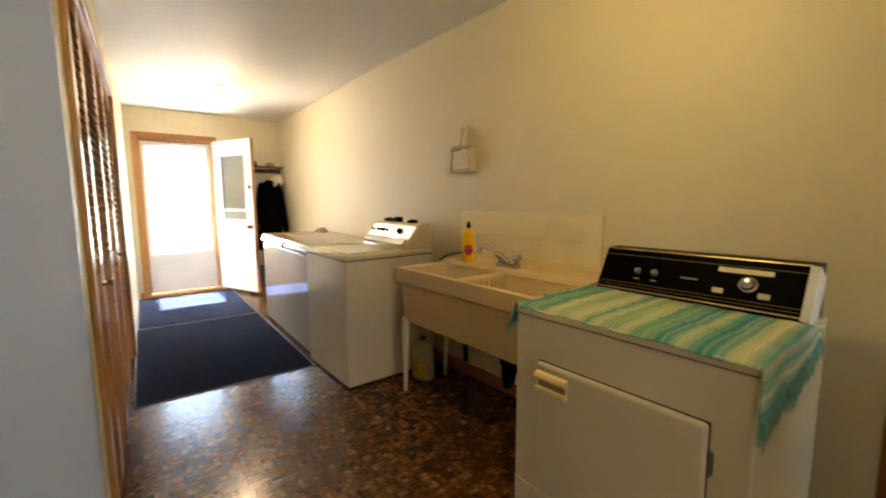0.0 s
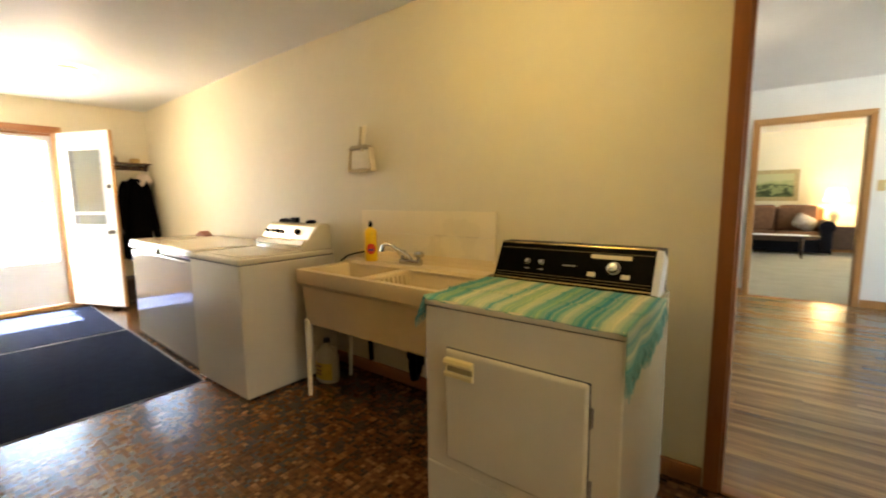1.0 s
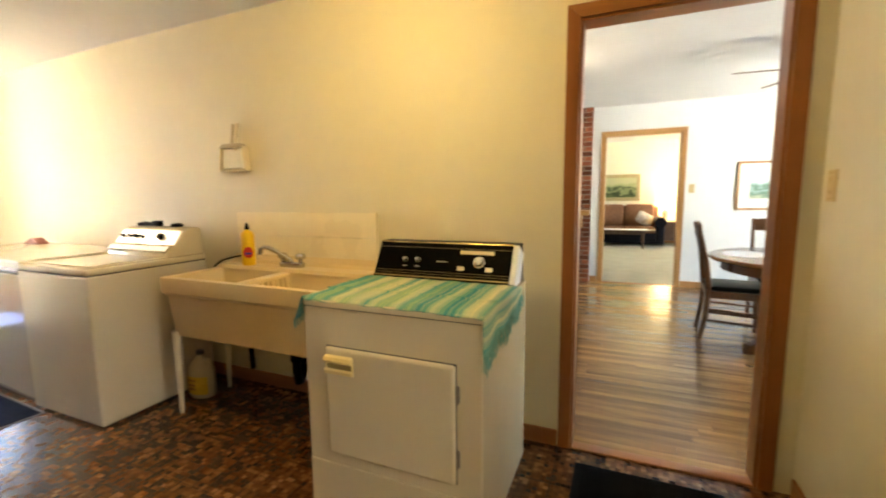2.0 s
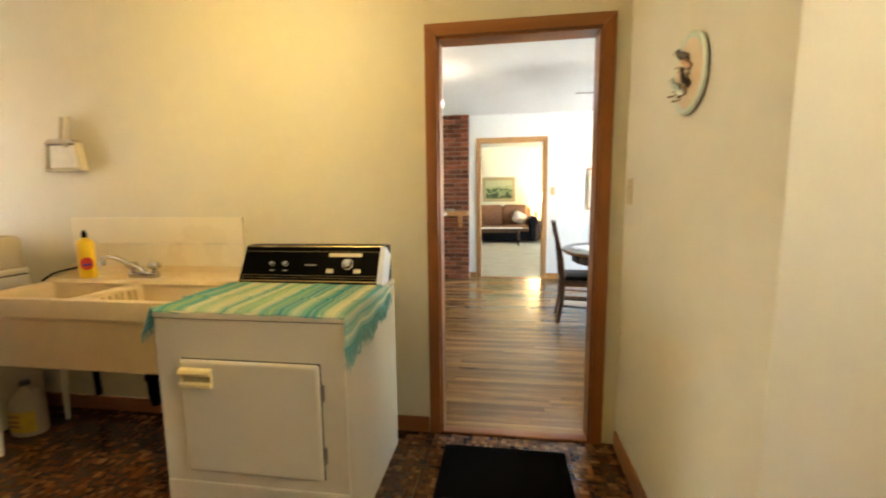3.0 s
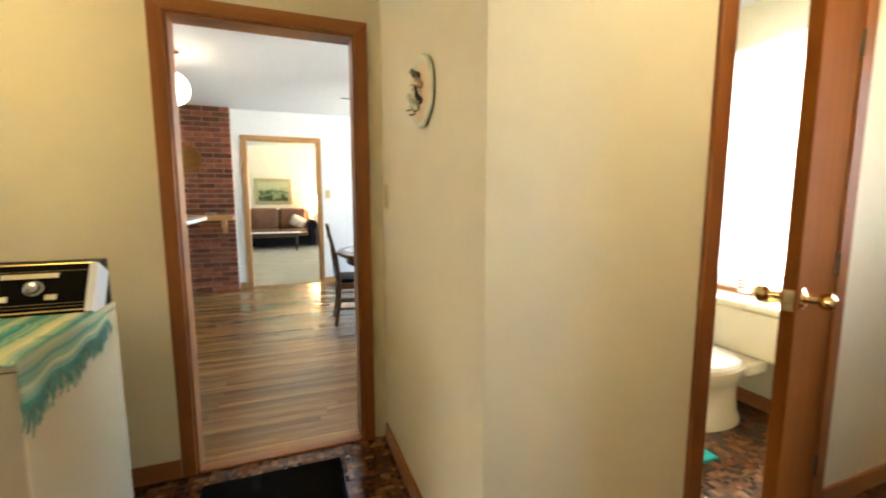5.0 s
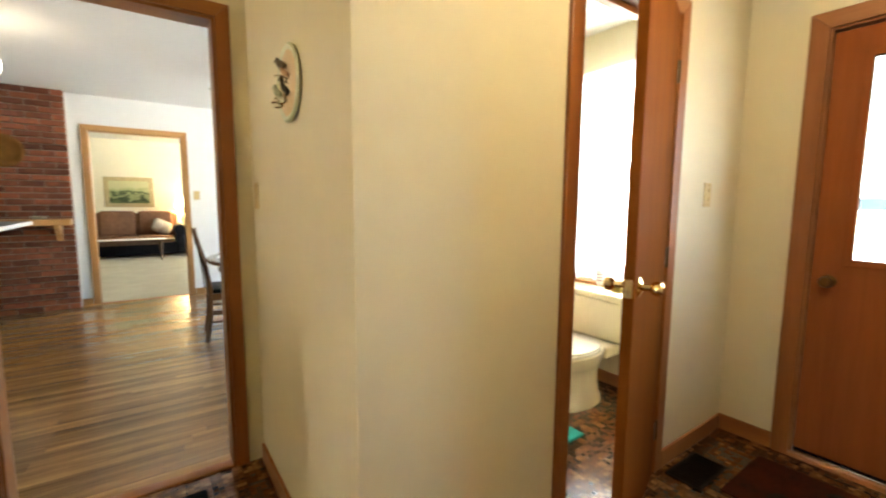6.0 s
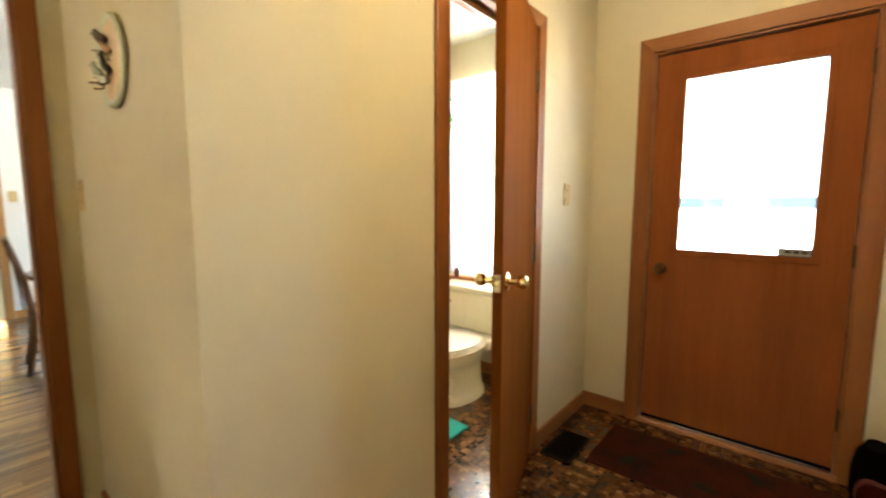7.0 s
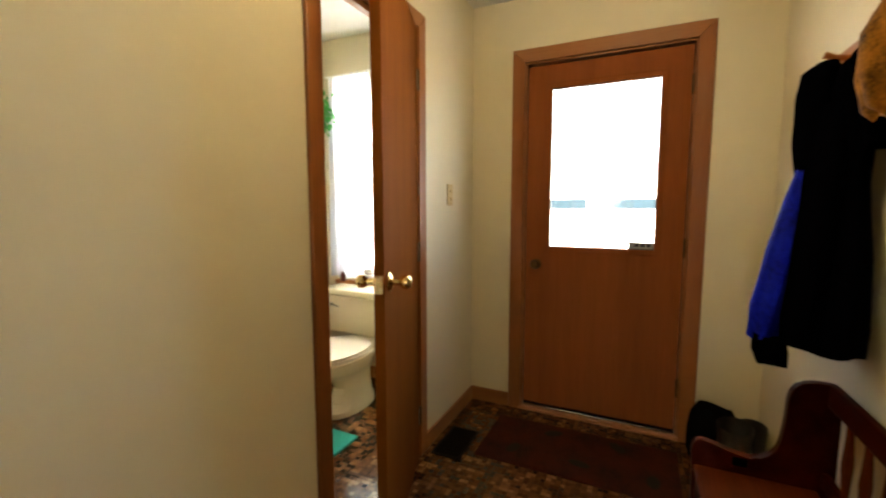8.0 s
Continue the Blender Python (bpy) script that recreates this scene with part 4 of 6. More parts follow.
# ---- outside door end of the hall ----
storm = thing("storm_door", (EX - 0.06, -1.21, 0.04), "white aluminium storm door with two glass panes", "door", kind="structure")
sx0, sx1 = EX - 0.095, EX - 0.060


def frame_yz(name, x0, x1, y0, y1, z0, z1, w, material, parent, label=""):
    """A flat rectangular frame in a wall that runs along y."""
    b = bm_boxes(((x0, y0, z0), (x1, y0 + w, z1)), ((x0, y1 - w, z0), (x1, y1, z1)), ((x0, y0 + w, z0), (x1, y1 - w, z0 + w)), ((x0, y0 + w, z1 - w), (x1, y1 - w, z1)), bev=0.002)
    return part(name, b, material, parent, label)


M_ALU = mat("white_aluminium", (0.64, 0.65, 0.67), 0.4, var=0.05, scale=4)
part("stile", box(bmesh.new(), (sx0, E0 + 0.018, 0.05), (sx1, E0 + 0.075, 2.010), 0.003), M_ALU, storm)
part("stile", box(bmesh.new(), (sx0, E1 - 0.075, 0.05), (sx1, E1 - 0.018, 2.010), 0.003), M_ALU, storm)
part("top_rail", box(bmesh.new(), (sx0, E0 + 0.075, 1.940), (sx1, E1 - 0.075, 2.010), 0.003), M_ALU, storm)
part("mid_rail", box(bmesh.new(), (sx0 + 0.006, E0 + 0.075, 1.240), (sx0 + 0.026, E1 - 0.075, 1.276), 0.003), M_ALU, storm)
part("kick_panel", box(bmesh.new(), (sx0, E0 + 0.075, 0.05), (sx1, E1 - 0.075, 0.565), 0.003), M_ALU, storm)
for z0, z1 in ((0.565, 1.245), (1.275, 1.940)):
    g = part("pane", box(bmesh.new(), (sx0 + 0.014, E0 + 0.075, z0), (sx0 + 0.018, E1 - 0.075, z1)), M_GLASS, storm)
    g.visible_shadow = False
cl = bmesh.new()
cone(cl, (EX - 0.045, -1.30, 1.975), (EX - 0.045, -1.02, 1.975), 0.014, seg=10)
cone(cl, (EX - 0.045, -1.02, 1.975), (EX - 0.045, -0.86, 1.975), 0.006, seg=8)
part("door_closer", cl, M_ALU, storm, "white pneumatic door closer", True)


# grey tint and low IOR mute the bright doorway's reflection in the pane
M_LOWREFLECT = glass("low_reflection_glass", (0.80, 0.82, 0.80))
M_LOWREFLECT.node_tree.nodes["Principled BSDF"].inputs["IOR"].default_value = 1.15


def slab_door():
    """White half-glass door, hinge edge at the origin, the slab along +x, thickness along y."""
    ob = thing("white_door", (0, 0, 0), "white painted half-glass door standing open", "door")
    w, h, t = 0.79, 1.985, 0.042
    b = bm_boxes(((0, 0, 0), (w, t, 0.93)), ((0, 0, 0.93), (0.15, t, 1.80)), ((w - 0.13, 0, 0.93), (w, t, 1.80)), ((0, 0, 1.80), (w, t, h)))
    bmesh.ops.remove_doubles(b, verts=b.verts, dist=0.0001)
    part("slab", b, M_ALU, ob)
    for y0, y1 in ((-0.008, 0.0), (t, t + 0.008)):
        b = bm_boxes(((0.14, y0, 0.92), (0.165, y1, 1.81)), ((w - 0.145, y0, 0.92), (w - 0.12, y1, 1.81)), ((0.165, y0, 0.92), (w - 0.145, y1, 0.945)), ((0.165, y0, 1.785), (w - 0.145, y1, 1.81)), bev=0.003)
        part("glazing_bead", b, M_ALU, ob)
    part("rail", box(bmesh.new(), (0.16, 0.006, 1.06), (w - 0.14, t - 0.006, 1.085), 0.002), M_ALU, ob)
    for z0, z1 in ((0.94, 1.06), (1.085, 1.79)):
        part("pane", box(bmesh.new(), (0.15, 0.018, z0), (w - 0.13, 0.022, z1)), M_LOWREFLECT, ob)
    for z, r in ((0.86, 0.030), (1.37, 0.026)):
        for s, y in ((-1, 0.0), (1, t)):
            b = bmesh.new()
            d = Matrix.Translation((w - 0.055, y, z)) @ Vector((0, s, 0)).to_track_quat("Z", "Y").to_matrix().to_4x4()
            prof = [(0, 0), (r, 0), (r, 0.005), (0.011, 0.008), (0.010, 0.03), (r * 0.9, 0.036), (r * 0.95, 0.05), (r * 0.6, 0.062), (0, 0.063)] if z < 1 else [(0, 0), (r, 0), (r * 0.9, 0.014), (0, 0.016)]
            lathe(b, prof, d, 16)
            part("knob" if z < 1 else "deadbolt", b, mat("dark_bronze", (0.08, 0.06, 0.045), 0.35, metal=0.8), ob, "dark bronze hardware", True)
    part("edge_strip", box(bmesh.new(), (w, 0.002, 0), (w + 0.003, t - 0.002, h)), M_OAKTRIM, ob, "bare wood door edge")
    ob.matrix_basis = pose(EX + 0.025, E1 + 0.005, 0.045, rz=22)
    return ob


slab_door()

rack = thing("coat_rack", (EX + 0.02, -0.19, 1.66), "dark carved wooden coat rack with hooks", "coat rack")
M_DARKWOOD = wood("dark_stained_wood", (0.11, 0.060, 0.035), (0.05, 0.027, 0.016), "y")
part("board", box(bmesh.new(), (EX + 0.002, -0.335, 1.640), (EX + 0.022, 0.085, 1.700), 0.005), M_DARKWOOD, rack)
part("shelf", prism(bmesh.new(), [(EX + 0.002, 1.715), (EX + 0.14, 1.715), (EX + 0.145, 1.722), (EX + 0.14, 1.732), (EX + 0.002, 1.732)], "y", -0.355, 0.10, 0.003), M_DARKWOOD, rack)
for y in (-0.31, 0.06):
    part("bracket", prism(bmesh.new(), [(EX + 0.022, 1.715), (EX + 0.12, 1.715), (EX + 0.05, 1.675), (EX + 0.022, 1.63)], "y", y - 0.01, y + 0.01, 0.002), M_DARKWOOD, rack)
for y in (-0.25, -0.125, 0.0):
    hk = bmesh.new()
    tube(hk, [(EX + 0.022, y, 1.685), (EX + 0.055, y, 1.675), (EX + 0.075, y, 1.655), (EX + 0.085, y, 1.68)], 0.006, 8)
    part("hook", hk, M_BRASS, rack, "brass hook", True)
sh = bmesh.new()
lathe(sh, [(0, 0), (0.05, 0.0), (0.058, 0.03), (0.046, 0.055), (0, 0.06)], pose(EX + 0.075, -0.07, 1.732), 16)
tagged(part("straw_basket", sh, mat("straw", (0.50, 0.33, 0.13), 0.8, var=0.3, scale=40), None, smooth=True), "small straw basket on the coat rack shelf", "basket")
strand = thing("bell_strand", (EX + 0.02, -0.40, 1.60), "strand of small dark wooden bells on the wall", "ornament")
b = bmesh.new()
tube(b, [(EX + 0.012, -0.40, 1.98), (EX + 0.014, -0.402, 1.78), (EX + 0.014, -0.398, 1.60)], 0.003, 6)
part("cord", b, M_DARKWOOD, strand, "", True)
for z in (1.95, 1.83, 1.72, 1.61):
    b = bmesh.new()
    lathe(b, [(0, 0.03), (0.012, 0.026), (0.020, 0.004), (0.026, -0.022), (0.022, -0.026), (0, -0.024)], pose(EX + 0.030, -0.40, z), 14)
    part("bell", b, M_DARKWOOD, strand, "", True)
jr = bmesh.new()
lathe(jr, [(0, 0), (0.030, 0.0), (0.034, 0.02), (0.030, 0.055), (0.018, 0.066), (0.018, 0.078), (0, 0.08)], pose(EX + 0.07, -0.28, 1.732), 16)
tagged(part("small_jar", jr, mat("brown_stoneware", (0.16, 0.09, 0.045), 0.4, var=0.2), None, smooth=True), "small brown stoneware jar on the rack shelf", "jar")
hb = bmesh.new()
lathe(hb, [(0, 0.10), (0.05, 0.095), (0.085, 0.06), (0.095, 0.01), (0.09, 0.0), (0, 0.002)], pose(EX + 0.13, -0.015, 1.50, 0, 70, 20), 20)
prism(hb, [(0.06, -0.08), (0.13, -0.06), (0.155, 0.0), (0.13, 0.06), (0.06, 0.08)], "z", -0.003, 0.003)
for v in list(hb.verts)[-10:]:
    v.co = pose(EX + 0.13, -0.015, 1.50, 0, 70, 20) @ v.co
cap = tagged(part("baseball_cap", hb, mat("cream_cotton", (0.72, 0.62, 0.52), 0.9, var=0.1, bump=0.3), None, smooth=True), "cream cotton cap hanging on the rack", "cap")


def coat(name, m, length, wid, thick, material, label, seed, sleeves=True, lining=None):
    """A coat hung by its collar: z down from the hook, x across, y out from the wall."""
    ob = thing(name, (0, 0, 0), label, "coat", "hanging coats")
    rnd = random.Random(seed)
    ph = rnd.uniform(0, 6)

    def shell(w_of, t_of, y_of, n, seg, ox=0.0, tilt=0.0):
        bm = bmesh.new()
        rings = []
        for i in range(n + 1):
            f = i / n
            ring = []
            for k in range(seg):
                a = 2 * math.pi * k / seg
                fold = 1 + 0.10 * math.sin(5 * a + ph + 1.5 * f) * f + 0.05 * math.sin(11 * a + 2 * ph) * f
                ring.append(bm.verts.new((ox + tilt * f + w_of(f) * math.cos(a) * fold, y_of(f) + t_of(f) * math.sin(a) * fold + 0.01 * noise.noise(Vector((a * 2, f * 6, seed))), -f * length + 0.012 * math.sin(3 * a + ph) * f)))
            rings.append(ring)
        for A, B in zip(rings, rings[1:]):
            for k in range(seg):
                bm.faces.new((A[k], A[(k + 1) % seg], B[(k + 1) % seg], B[k]))
        bm.faces.new(rings[0][::-1])
        bm.faces.new(rings[-1])
        return bm

    def w_body(f):
        s = min(1.0, f / 0.16)
        return wid * (0.22 + 0.78 * math.sin(s * math.pi / 2)) * (0.86 + 0.16 * f)

    part("body", shell(w_body, lambda f: thick * (0.45 + 0.55 * min(1, f / 0.25)), lambda f: thick * 0.9 + 0.015, 26, 40), material, ob, "", True)
    if sleeves:
        for s in (-1, 1):
            part("sleeve", shell(lambda f: 0.050 * (1 - 0.2 * f) * min(1, 0.3 + f * 8), lambda f: 0.055 * (1 - 0.2 * f), lambda f: thick * 1.2 + 0.02, 18, 18, s * wid * 0.68, s * wid * 0.80), lining[s > 0] if lining else material, ob, "", True)
    cb = bmesh.new()
    tube(cb, [(-0.07, thick * 0.9, -0.03), (-0.05, thick * 1.5, 0.0), (0, thick * 1.75, 0.012), (0.05, thick * 1.5, 0.0), (0.07, thick * 0.9, -0.03), (0.0, thick * 0.4, 0.03), (-0.07, thick * 0.9, -0.03)], 0.02, 8)
    part("collar", cb, material, ob, "", True)
    ob.matrix_basis = m
    return ob


M_BLACKCLOTH = mat("black_cloth", (0.0022, 0.0022, 0.0026), 0.95, var=0.3, scale=10, bump=0.4, bscale=200, spec=0.05)
M_NAVY = mat("navy_nylon", (0.0010, 0.0010, 0.0018), 0.9, var=0.3, scale=8, bump=0.3, bscale=120, spec=0.0)
# near-black blue in the noise paints the shade of the sleeve's folds
M_ROYAL = mat("royal_blue_nylon", (0.004, 0.014, 0.55), 0.7, dark=(0.0006, 0.0012, 0.035), scale=7, bump=0.3, bscale=120, spec=0.05)
coat("coat", pose(EX + 0.03, -0.125, 1.50, rz=-90), 0.98, 0.165, 0.115, M_BLACKCLOTH, "long black wool coat hanging on the rack", 3)
shoe_tray = bmesh.new()
box(shoe_tray, (EX + 0.05, -0.46, 0), (EX + 0.32, -0.06, 0.30), 0.03)
tagged(part("boot_box", shoe_tray, mat("dark_brown_leather", (0.05, 0.028, 0.018), 0.6), None), "dark brown box on the floor under the coats", "box")


def ceiling_light(name, x, y, label, cat_glow):
    ob = thing(name, (x, y, CEIL), label, "ceiling light", "hall ceiling lights")
    b = bmesh.new()
    lathe(b, [(0, 0), (0.075, 0), (0.075, -0.012), (0.045, -0.025), (0.04, -0.04), (0, -0.04)], pose(x, y, CEIL), 24)
    part("canopy", b, M_BRASS, ob, "brass ceiling canopy", True)
    b = bmesh.new()
    lathe(b, [(0.05, -0.035), (0.155, -0.055), (0.175, -0.085), (0.165, -0.125), (0.12, -0.160), (0.06, -0.178), (0, -0.182), (0, -0.180), (0.06, -0.175), (0.118, -0.157), (0.161, -0.123), (0.170, -0.086), (0.152, -0.060), (0.05, -0.040)], pose(x, y, CEIL), 28)
    part("shade", b, cat_glow, ob, "frosted white glass bowl", True)
    return ob


def frosted():
    m = glow("frosted_glass_lit", (1.0, 0.84, 0.58), 0.16)
    m.node_tree.nodes["Principled BSDF"].inputs["Transmission Weight"].default_value = 0.0
    return m


M_FROST = frosted()
ceiling_light("ceiling_light", -4.72, -0.96, "frosted glass bowl ceiling light, lit, in the hall", M_FROST)
ceiling_light("ceiling_light", -0.75, -0.88, "frosted glass bowl ceiling light, lit, above the laundry", M_FROST)
# unseen fixture, added to light the walls at the porch end
ceiling_light("ceiling_light", 1.75, -1.95, "assumed frosted glass bowl ceiling light, lit, by the porch door", M_FROST)


# ---- louvred closet doors ----
M_LOUVRE = wood("pine_louvre", (0.34, 0.150, 0.050), (0.22, 0.088, 0.027), "x", rough=0.8, coat=0.0, spec=0.02)


def louvre_door():
    ob = thing("louvred_door", (0, 0, 0), "varnished pine louvred bifold closet door", "closet door", "closet doors")
    w, h, t = 0.583, 2.0, 0.030
    part("stile", box(bmesh.new(), (0, 0, 0), (0.058, t, h), 0.003), M_OAKTRIM, ob)
    part("stile", box(bmesh.new(), (w - 0.058, 0, 0), (w, t, h), 0.003), M_OAKTRIM, ob)
    for z0, z1 in ((0, 0.14), (0.86, 0.95), (h - 0.075, h)):
        part("rail", box(bmesh.new(), (0.058, 0.001, z0), (w - 0.058, t - 0.001, z1), 0.003), M_LOUVRE, ob)
    me = bpy.data.meshes.new("slat")
    b = bmesh.new()
    box(b, (0.055, -0.021, -0.004), (w - 0.055, 0.021, 0.004), 0.0015, 1)
    b.transform(Matrix.Rotation(radians(38), 4, "X"))
    b.to_mesh(me)
    b.free()
    me.materials.append(M_LOUVRE)
    z = 0.160
    while z < h - 0.09:
        if not 0.845 < z < 0.965:
            s = new("slat", me)
            s.parent, s.location = ob, (0, t / 2, z)
        z += 0.041
    return ob


first = louvre_door()
first.matrix_basis = pose(-1.592, CLOS - 0.012, 0.012, rz=180)
for i in (1, 2, 3):
    copy_thing(first, pose(-1.592 - i * 0.585, CLOS - 0.012, 0.012, rz=180))
for x in (-2.13, -3.30):
    kb = bmesh.new()
    lathe(kb, [(0, 0), (0.012, 0.0), (0.008, 0.012), (0.017, 0.022), (0.018, 0.030), (0.010, 0.036), (0, 0.037)], pose(x, CLOS - 0.012, 0.905, -90, 0, 0), 14)
    tagged(part("door_knob", kb, M_CHROME, first if x > -2.2 else None, smooth=True), "small chrome pull knob on the closet door", "knob")

# the closet front stands slightly out of square with the hall
SKEW = Matrix.Translation((-1.1, CLOS - 0.040, 0)) @ Matrix.Rotation(radians(-2.8), 4, "Z") @ Matrix.Translation((1.1, -CLOS, 0))
for ob in [o for o in bpy.data.objects if o.parent is None and o.name.split(".")[0] in ("wall_closet", "louvred_door", "door_knob", "door_frame_closet")]:
    ob.matrix_basis = SKEW @ ob.matrix_basis

# ---- wall plates ----


def switch_plate(m, label, double=False):
    ob = thing("light_switch", (0, 0, 0), label, "light switch", "wall switches")
    IV = mat("ivory_switch", (0.56, 0.43, 0.21), 0.4, var=0.03)
    b = bmesh.new()
    box(b, (-0.035, -0.006, -0.058), (0.035, 0, 0.058), 0.003)
    part("plate", b, IV, ob)
    for z in ((-0.022, 0.022) if double else (0.0,)):
        b = bmesh.new()
        box(b, (-0.005, -0.011, z - 0.008), (0.005, -0.005, z + 0.008), 0.002)
        part("toggle", b, IV, ob)
    for z in (-0.046, 0.046):
        b = bmesh.new()
        cone(b, (0, -0.0075, z), (0, -0.005, z), 0.0032, seg=8)
        part("screw", b, M_BRASS, ob)
    ob.matrix_basis = m
    return ob


switch_plate(pose(CLK, -0.085, 1.276, rz=-90), "ivory light switch beside the kitchen doorway", True)
switch_plate(pose(2.772, BATH, 1.296), "ivory light switch beside the bathroom door", True)
switch_plate(pose(1.09, KY, 1.325), "ivory light switch on the kitchen wall")

# ---- bird plaque ----
plq = thing("wall_plaque", (CLK - 0.01, -0.665, 1.625), "round pale green wall plaque with wire-legged shore birds", "plaque")
b = bmesh.new()
lathe(b, [(0, 0), (0.105, 0), (0.119, 0.006), (0.122, 0.013), (0.114, 0.019), (0.100, 0.014), (0, 0.013)], pose(CLK, -0.675, 1.625, 0, -90, 0), 36, 1.0, 0.95)
part("disc", b, mat("pale_glaze", (0.56, 0.60, 0.45), 0.35, var=0.12, scale=9), plq, "", True)
b = bmesh.new()
lathe(b, [(0.101, 0.0145), (0.094, 0.016), (0, 0.0165)], pose(CLK, -0.675, 1.625, 0, -90, 0), 30, 1.0, 0.95)
part("painted_face", b, mat("peach_glaze", (0.68, 0.56, 0.35), 0.4, dark=(0.60, 0.42, 0.22), scale=9), plq, "peach and cream painted face", True)
M_WIRE = mat("rusty_wire", (0.16, 0.09, 0.035), 0.6)


def shore_bird(dy, dz, out, size, tall, colour, leg):
    """A small modelled bird standing off the plaque on bent wires."""
    m = Matrix.Translation((CLK - out, -0.675 + dy, 1.625 + dz))
    k = size
    b = bmesh.new()
    tube(b, [m @ Vector(q) for q in ((0, -0.030 * k, -0.010 * tall), (0.003, -0.018 * k, 0.0), (0, 0, 0.006 * tall), (-0.003, 0.015 * k, 0.014 * tall), (-0.004, 0.022 * k, 0.026 * tall), (-0.003, 0.027 * k, 0.034 * tall))],
         [0.002, 0.010 * k, 0.0135 * k, 0.010 * k, 0.0065 * k, 0.0060 * k], 12)
    tube(b, [m @ Vector(q) for q in ((-0.003, 0.027 * k, 0.034 * tall), (-0.006, 0.037 * k, 0.033 * tall), (-0.010, 0.050 * k, 0.026 * tall))], [0.0055 * k, 0.0022, 0.0010], 8)
    part("bird", b, mat("painted_bird", colour, 0.5, var=0.25, scale=60), plq, "", True)
    b = bmesh.new()
    for o in (-0.006, 0.007):
        tube(b, [m @ Vector((0, o, -0.004)), m @ Vector((0.002, o, -0.020 * tall)), m @ Vector((-0.010 if leg else 0.012, o + 0.003, -0.024 * tall)), m @ Vector((-0.020 if leg else out - 0.012, o + 0.004, -0.024 * tall))], 0.0013, 6)
    part("wire_legs", b, M_WIRE, plq)


shore_bird(0.010, 0.052, 0.030, 0.95, 0.8, (0.13, 0.10, 0.07), False)
shore_bird(-0.016, 0.018, 0.024, 0.75, 1.0, (0.52, 0.30, 0.15), False)
shore_bird(-0.012, -0.032, 0.026, 0.75, 1.5, (0.022, 0.018, 0.015), True)
shore_bird(0.030, -0.034, 0.036, 0.85, 1.0, (0.44, 0.49, 0.37), True)
shore_bird(0.014, -0.054, 0.030, 0.75, 0.9, (0.62, 0.64, 0.52), True)
for i, (dy, dz) in enumerate(((-0.030, 0.006), (0.020, -0.045), (0.010, 0.022))):
    b = bmesh.new()
    tube(b, [(CLK - 0.017, -0.675 + dy, 1.625 + dz), (CLK - 0.032, -0.673 + dy, 1.627 + dz), (CLK - 0.048, -0.668 + dy, 1.624 + dz)], 0.0013, 6)
    part("reed", b, M_WIRE, plq, "thin wire reed", True)

# ---- bathroom ----
bd = thing("bathroom_door", (0, 0, 0), "varnished mahogany flush door standing ajar", "door")
part("slab", box(bmesh.new(), (0, 0, 0.012), (0.652, 0.035, 2.022), 0.003), wood("mahogany_flush", (0.19, 0.060, 0.010), (0.135, 0.040, 0.007), "z", rough=0.75, grain=9, coat=0.0, spec=0.02), bd)
for s, y in ((-1, 0.0), (1, 0.035)):
    b = bmesh.new()
    d = Matrix.Translation((0.592, y, 0.985)) @ Vector((0, s, 0)).to_track_quat("Z", "Y").to_matrix().to_4x4()
    lathe(b, [(0, 0), (0.033, 0), (0.033, 0.004), (0.024, 0.010), (0.012, 0.014), (0.011, 0.036), (0.019, 0.042), (0.023, 0.052), (0.023, 0.066), (0.014, 0.074), (0, 0.075)], d, 20)
    part("knob", b, M_BRASS, bd, "polished brass door knob", True)
part("latch_plate", box(bmesh.new(), (0.6525, 0.005, 0.955), (0.6545, 0.030, 1.015), 0.0005), M_BRASS, bd, "brass latch plate")
part("latch_bolt", box(bmesh.new(), (0.6545, 0.011, 0.977), (0.662, 0.024, 0.993), 0.002), M_BRASS, bd)
for z in (0.22, 1.02, 1.80):
    b = bmesh.new()
    cone(b, (-0.006, 0.040, z - 0.045), (-0.006, 0.040, z + 0.045), 0.007, seg=10)
    box(b, (-0.003, 0.0345, z - 0.04), (0.02, 0.0375, z + 0.04))
    part("hinge", b, mat("bronze_hinge", (0.10, 0.06, 0.03), 0.4, metal=0.7), bd, "dark bronze hinge", True)
bd.matrix_basis = Matrix.Translation((2.385, BATH - 0.016, 0)) @ pose(0, 0, 0, rz=180 + 19.6) @ pose(0, -0.035, 0)

M_PORC = mat("white_porcelain", (0.84, 0.76, 0.57), 0.12, var=0.03, coat=0.4)
toilet = thing("toilet", (2.7, -0.48, 0), "white porcelain toilet with a wide low tank", "toilet")
part("tank", box(bmesh.new(), (2.885, -0.725, 0.375), (3.09, -0.145, 0.640), 0.022, 3), M_PORC, toilet, "", True)
part("tank_lid", box(bmesh.new(), (2.870, -0.738, 0.638), (3.095, -0.130, 0.682), 0.012, 3), M_PORC, toilet, "", True)
b = bmesh.new()
rings = []
for z, cx, rx, ry in ((0.0, 2.70, 0.215, 0.115), (0.03, 2.70, 0.212, 0.112), (0.06, 2.72, 0.175, 0.095), (0.15, 2.73, 0.150, 0.085), (0.21, 2.71, 0.165, 0.098), (0.26, 2.66, 0.215, 0.130), (0.33, 2.60, 0.275, 0.175), (0.365, 2.595, 0.285, 0.185), (0.375, 2.595, 0.28, 0.18)):
    rings.append([b.verts.new((cx + rx * math.cos(2 * math.pi * i / 32), -0.50 + ry * math.sin(2 * math.pi * i / 32), z)) for i in range(32)])
for A, B in zip(rings, rings[1:]):
    for i in range(32):
        b.faces.new((A[i], A[(i + 1) % 32], B[(i + 1) % 32], B[i]))
b.faces.new(rings[0])
